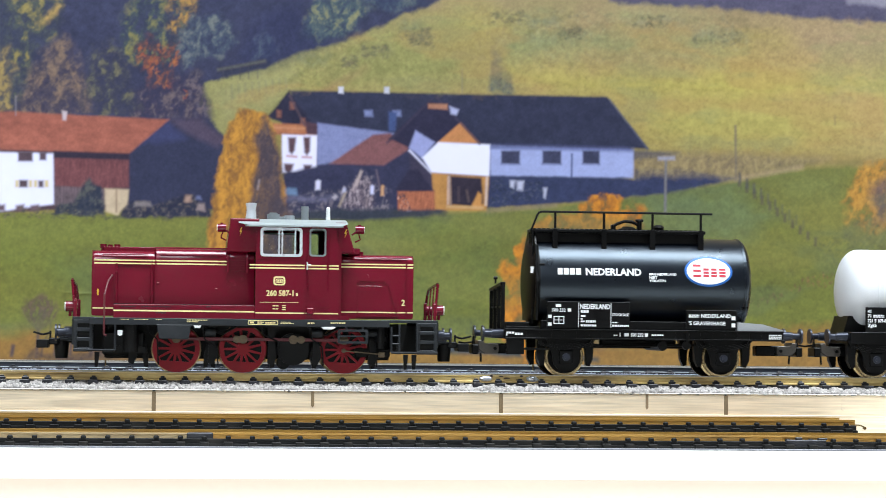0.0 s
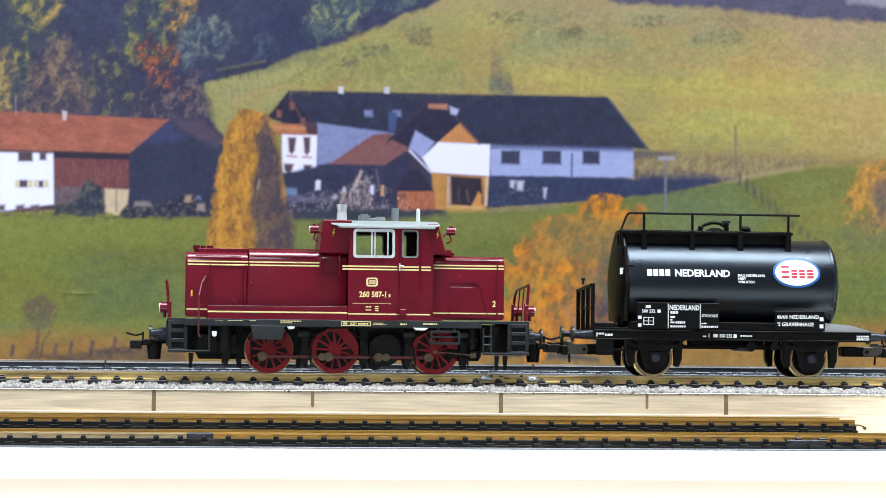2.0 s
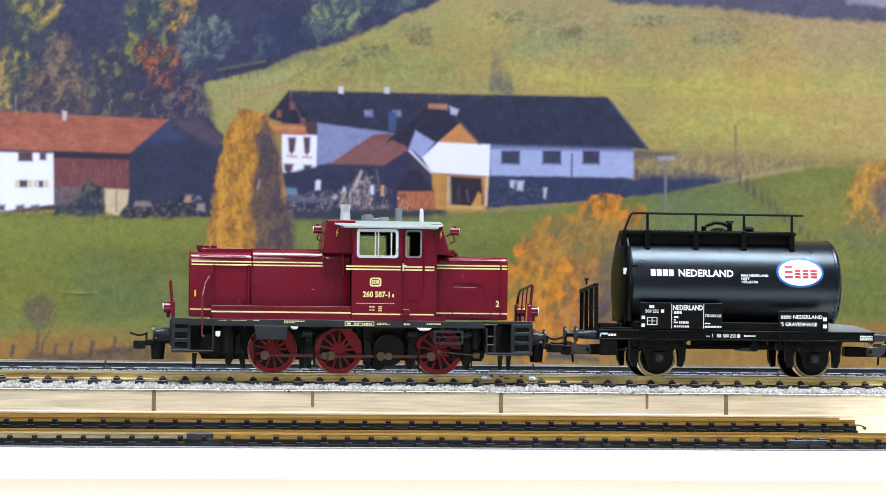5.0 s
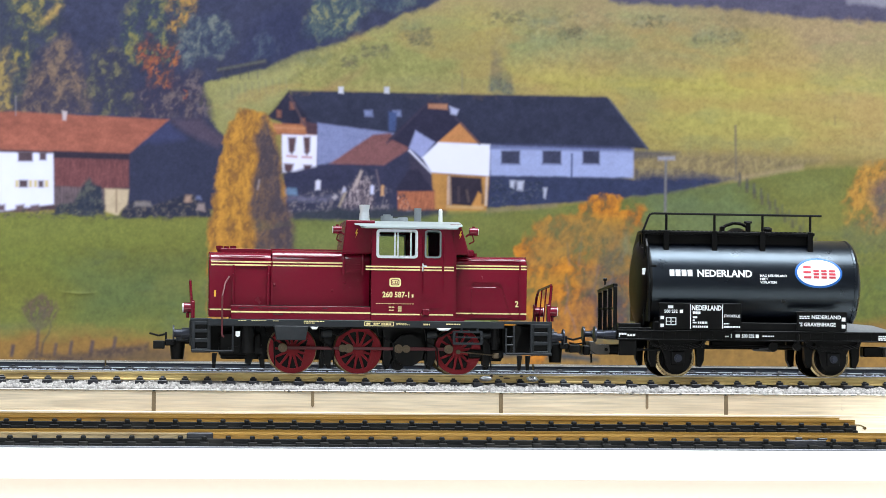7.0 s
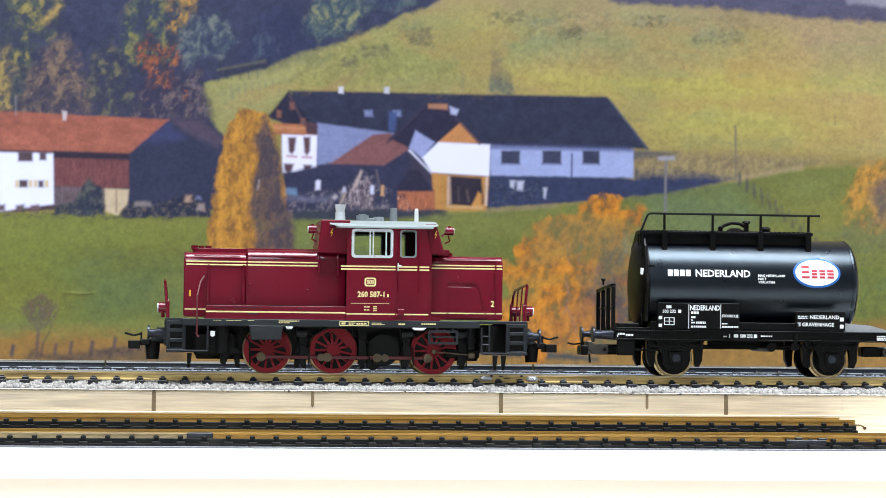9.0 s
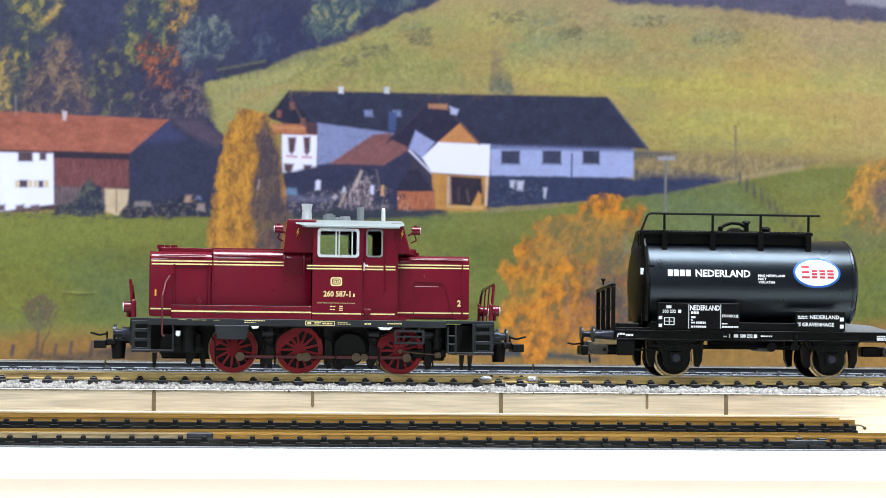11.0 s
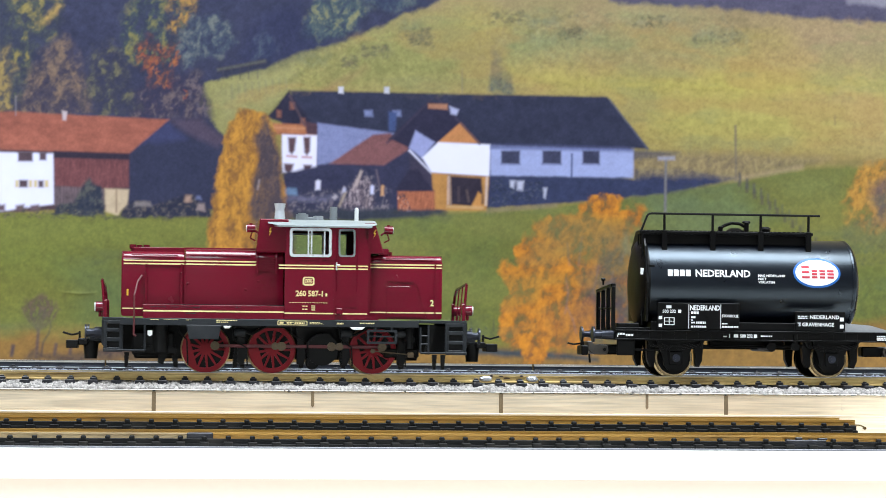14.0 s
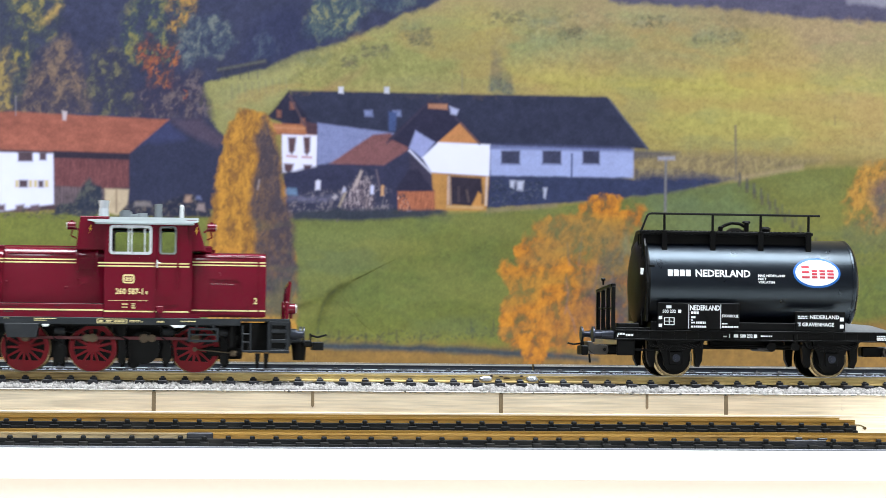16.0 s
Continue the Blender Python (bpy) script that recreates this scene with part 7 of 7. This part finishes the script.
    for y in (-4.6, 4.0, 12.5, 21.0):
        part("post", box(bmesh.new(), 99.9, 101.1, y - 0.55, y + 0.55, 15.0, 28.7 - (y + 5.0) * 0.06, 0.1), BLACK_MATT, er)
    part("cross_bar", box(bmesh.new(), 100.3, 101.0, -4.6, 21.0, 21.6, 22.2, 0.1), BLACK_MATT, er)
    bm = rod(bmesh.new(), (100.6, 13.0, 29.4), (100.6, 13.0, 31.6), 0.3)
    rod(bm, (100.0, 13.0, 31.2), (101.2, 13.0, 31.2), 0.5)
    part("brake_crank", bm, BLACK_MATT, er)
    level(0)
    # lettering on the tank; the maker's word is a plain bar
    words = part("sign", oval(bmesh.new(), 164.9, 32.75, 7.6, 4.75, 0.08), BLUE_PRINT, tank, "oval sign: blue rim round a white field")
    part("sign_field", oval(bmesh.new(), 164.9, 32.75, 6.9, 4.1, 0.14), WHITE_PRINT, words)
    for x0, x1, high in ((160.0, 162.5, 3.9), (163.2, 165.0, 2.7), (165.7, 167.5, 2.7), (168.2, 170.3, 2.7)):
        bent_bars("sign_mark", [(x0, x1, 31.0 + q * (high - 0.7), 31.7 + q * (high - 0.7)) for q in (0, 0.5, 1)], RED_PRINT, words, 0.2)
    for k in range(4):
        bent_bars("wordmark", [(117.4 + k * 1.9, 118.9 + k * 1.9, 31.2, 33.2)], WHITE_PRINT, tank)
    lettering("tank_lettering", "NEDERLAND", 2.1, 126.2, 31.15, 0, WHITE_PRINT, tank, 17.4, TANK)
    for k, word in enumerate(("MAG NEDERLAND", "NIET", "VERLATEN")):
        lettering("tank_lettering", word, 0.72, 146.1, 31.3 - k * 1.02, 0, WHITE_PRINT, tank, (8.6, 2.6, 5.2)[k], TANK)
    level(-1.25)
    # data boards
    b = part("data_board", box(bmesh.new(), 113.9, 139.8, -7.6, -6.9, 16.0, 24.1, 0.12), BLACK_MATT, t, "black data board with white lettering")
    y = -7.63
    lettering("board_lettering", "500 232", 0.95, 115.4, 21.0, y, WHITE_PRINT, b, 4.2)
    bars("board_print", [(116.6, 118.2, 22.4, 23.3), (120.3, 121.3, 21.0, 22.0), (114.2, 115.3, 16.6, 17.6), (114.2, 115.3, 19.0, 20.0), (123.6, 123.8, 16.2, 23.8), (133.7, 133.9, 16.2, 23.8), (124.4, 126.8, 20.7, 21.5), (124.4, 125.8, 19.4, 20.0), (124.4, 125.0, 18.6, 19.0),
                         (124.4, 125.6, 17.8, 18.3), (126.0, 129.0, 17.7, 18.4), (124.4, 129.2, 16.5, 17.1), (134.2, 136.0, 17.6, 18.0), (134.2, 139.4, 16.5, 17.1)], WHITE_PRINT, b, y + 0.02)
    part("cross_mark", ring_frame(bmesh.new(), [(115.9, 17.2), (119.2, 17.2), (119.2, 19.6), (115.9, 19.6)], [(116.15, 17.45), (118.95, 17.45), (118.95, 19.35), (116.15, 19.35)], y - 0.04, y), WHITE_PRINT, b)
    bars("cross_lines", [(117.4, 117.65, 17.4, 19.4), (116.1, 119.0, 18.3, 18.5)], WHITE_PRINT, b, y)
    lettering("board_lettering", "NEDERLAND", 1.5, 124.1, 21.9, y, WHITE_PRINT, b, 9.4)
    lettering("board_lettering", "STOOKOLIE", 0.8, 134.2, 19.8, y, WHITE_PRINT, b, 5.2)
    b2 = part("data_board", box(bmesh.new(), 157.5, 173.5, -7.6, -6.9, 16.0, 21.9, 0.12), BLACK_MATT, t, "black data board with white lettering")
    bars("wordmark", [(158.3, 161.6, 19.6, 20.7)], WHITE_PRINT, b2, y)
    lettering("board_lettering", "NEDERLAND", 1.1, 162.2, 19.6, y, WHITE_PRINT, b2, 9.4)
    lettering("board_lettering", "'S GRAVENHAGE", 1.1, 158.3, 17.3, y, WHITE_PRINT, b2, 11.6)
    bars("board_print", [(171.8, 173.0, 18.9, 20.1), (171.8, 173.0, 16.7, 17.9)], WHITE_PRINT, b2, y)
    level(-0.8)
    lettering("frame_lettering", "500 232", 1.0, 140.4, 13.1, -5.92, WHITE_PRINT, fr, 4.0)
    for row in [(138.4, 139.8, 13.1, 14.1), (144.8, 145.8, 13.0, 14.1), (147.0, 150.8, 13.4, 13.8), (135.0, 136.2, 13.2, 13.6), (136.9, 137.2, 13.0, 14.2), (101.5, 104.0, 13.6, 14.2), (104.2, 106.8, 13.2, 13.9), (101.5, 101.8, 13.0, 14.2), (184.2, 188.2, 12.6, 14.2)]:
        bars("frame_print", [row], WHITE_PRINT, fr, -5.9)
    # fittings under the frame
    bm = bmesh.new()
    rod(bm, (150.8, -4.6, 10.2), (150.8, 18, 10.2), 1.5, seg=18)
    rod(bm, (158.2, -5.2, 11.4), (158.2, -5.2, 14.2), 0.8, seg=14)
    rod(bm, (158.2, -5.6, 10.4), (158.2, -4.4, 10.4), 1.3, seg=16)
    box(bm, 132, 156, 0.0, 3.0, 10.2, 12.0, 0.3)
    pipe(bm, [(128, -3, 10.6), (134, -3, 9.8), (142, -3, 10.2), (163, -3, 10.6)], 0.4, 8)
    pipe(bm, [(126, 8, 9.8), (165, 8, 9.8)], 0.5, 8)
    for x in (137.0, 145.0):
        rod(bm, (x, 2, 9.4), (x, 2, 12), 0.9)
    part("brake_pipework", bm, BLACK_MATT, fr)
    level(0)
    wheels = running_gear(t, fr, (120.3, 169.9))
    end_gear(t, 101.0, -1, COUPLER_METAL)
    end_gear(t, 189.0, 1, COUPLER_METAL)
    return t, wheels


def white_wagon():
    t = root("tank_wagon", 0, 0, 0, "white model tank wagon with a black data board", "wagon")
    level(-1.0)
    fr = part("frame", box(bmesh.new(), 210.4, 300.0, -5.6, 22.1, 11.6, 15.4, 0.25), BLACK_MATT, t, "black wagon frame")
    level(0)
    prof = []
    cy, cz, r = MID, 27.4, 13.3
    for i in range(11):
        a = math.pi / 2 * i / 10
        prof.append((216.6 - 6.2 * math.cos(a), max(0.05, r * math.sin(a) ** 0.8)))
    prof += [(x0, rr) for x0, rr in ((219.6, r), (219.65, r + 0.06), (220.0, r + 0.06), (220.05, r), (293.0, r))]
    prof += [(293.0 + 6.0 * math.cos(math.pi / 2 * i / 10), max(0.05, r * math.sin(math.pi / 2 * i / 10) ** 0.8)) for i in range(9, -1, -1)]
    tank = part("tank", lathe_x(bmesh.new(), prof, cy, cz), TANK_WHITE, t, "white cylindrical tank with rounded ends", smooth=True)
    part("filler_neck", rod(bmesh.new(), (250, MID, 39.8), (250, MID, 43.0), 4.0, seg=24), TANK_WHITE, tank)
    for x in (216.0, 288.0):
        part("saddle", prism(bmesh.new(), [(x - 6, 14.2), (x + 6, 14.2), (x + 4.5, 19.5), (x - 4.5, 19.5)], 0.5, 16.0), BLACK_MATT, tank, "black tank saddle")
    level(-1.2)
    b = part("data_board", box(bmesh.new(), 214.6, 236.0, -8.0, -7.3, 15.6, 23.4, 0.12), BLACK_MATT, t, "black data board with white lettering")
    y = -8.03
    lettering("board_lettering", "41", 1.0, 215.2, 21.6, y, WHITE_PRINT, b, 1.1)
    lettering("board_lettering", "71", 1.0, 215.2, 20.2, y, WHITE_PRINT, b, 1.1)
    bars("wordmark", [(217.0, 220.4, 20.2, 21.2)], WHITE_PRINT, b, y)
    lettering("board_lettering", "721 5 109-0", 1.0, 215.2, 18.7, y, WHITE_PRINT, b, 6.0)
    lettering("board_lettering", "Zgkk", 1.0, 215.2, 17.2, y, WHITE_PRINT, b, 3.0)
    level(0)
    wheels = running_gear(t, fr, (219.0, 290.0))
    end_gear(t, 210.4, -1, COUPLER_METAL)
    end_gear(t, 300.0, 1, COUPLER_METAL)
    return t, wheels


BLACK_WAGON, BLACK_WHEELS = black_wagon()
WHITE_WAGON, WHITE_WHEELS = white_wagon()


# ---- movement ----
def travel(keys, t):
    """Millimetres travelled at t seconds, by a smooth curve through the rows of keys."""
    ts, ss = [k[0] for k in keys], [k[1] for k in keys]
    n = len(ts)
    i = min(max(0, int(np.searchsorted(ts, t, "right")) - 1), n - 2)
    d = [(ss[j + 1] - ss[j]) / (ts[j + 1] - ts[j]) for j in range(n - 1)]

    def slope(j):
        if j in (0, n - 1):
            return d[min(j, n - 2)]
        return 0.0 if d[j - 1] * d[j] <= 0 else 2 * d[j - 1] * d[j] / (d[j - 1] + d[j])

    h = ts[i + 1] - ts[i]
    u = (t - ts[i]) / h
    return (2 * u ** 3 - 3 * u * u + 1) * ss[i] + (u ** 3 - 2 * u * u + u) * h * slope(i) + (3 * u * u - 2 * u ** 3) * ss[i + 1] + (u ** 3 - u * u) * h * slope(i + 1)


LOCO_KEYS = [(0.0, 0.0), (0.5, 7.94), (1.0, 16.64), (1.5, 23.62), (2.0, 28.2), (2.2, 29.05), (2.4, 29.27), (5.8, 29.27), (6.3, 31.6), (6.5, 33.0), (7.0, 35.25), (7.4, 35.8), (7.6, 35.4), (8.0, 33.2),
             (8.5, 30.62), (9.0, 27.68), (9.2, 26.45), (10.2, 20.8), (11.0, 17.3), (11.3, 17.17), (13.35, 17.17), (13.5, 15.6), (14.0, 8.89), (14.5, 0.16), (15.0, -13.62), (15.5, -28.85), (16.0, -45.25)]
WAGON_KEYS = [(0.0, 0.0), (0.5, 7.9), (1.0, 16.6), (1.5, 23.6), (2.0, 28.1), (2.2, 29.0), (2.4, 29.2), (5.8, 29.2), (6.3, 31.5), (6.5, 32.95), (7.0, 35.15), (7.4, 35.6), (7.6, 35.35), (7.8, 34.65), (8.0, 34.59), (16.0, 34.59)]
TIMES = [round(0.1 * i, 1) for i in range(161)]


def motions():
    for thing, keys, wheels, radius in ((LOCO, LOCO_KEYS, LOCO_WHEELS, 7.2), (BLACK_WAGON, WAGON_KEYS, BLACK_WHEELS, 5.85), (WHITE_WAGON, WAGON_KEYS, WHITE_WHEELS, 5.85)):
        way = [travel(keys, t) for t in TIMES]
        walk(thing, [(t, pose(s * MM, 0, 0)) for t, s in zip(TIMES, way)])
        for w in wheels:
            x, y, z = w.location
            walk(w, [(t, pose(x, y, z, 0, math.degrees(s / radius), 0)) for t, s in zip(TIMES, way)])
    for o, y in LOCO_RODS:
        rows = []
        for t in TIMES:
            a = math.pi / 2 - travel(LOCO_KEYS, t) / 7.2
            rows.append((t, pose(3.0 * math.cos(a) * MM, y * MM, (7.2 + 3.0 * math.sin(a)) * MM)))
        walk(o, rows)


motions()
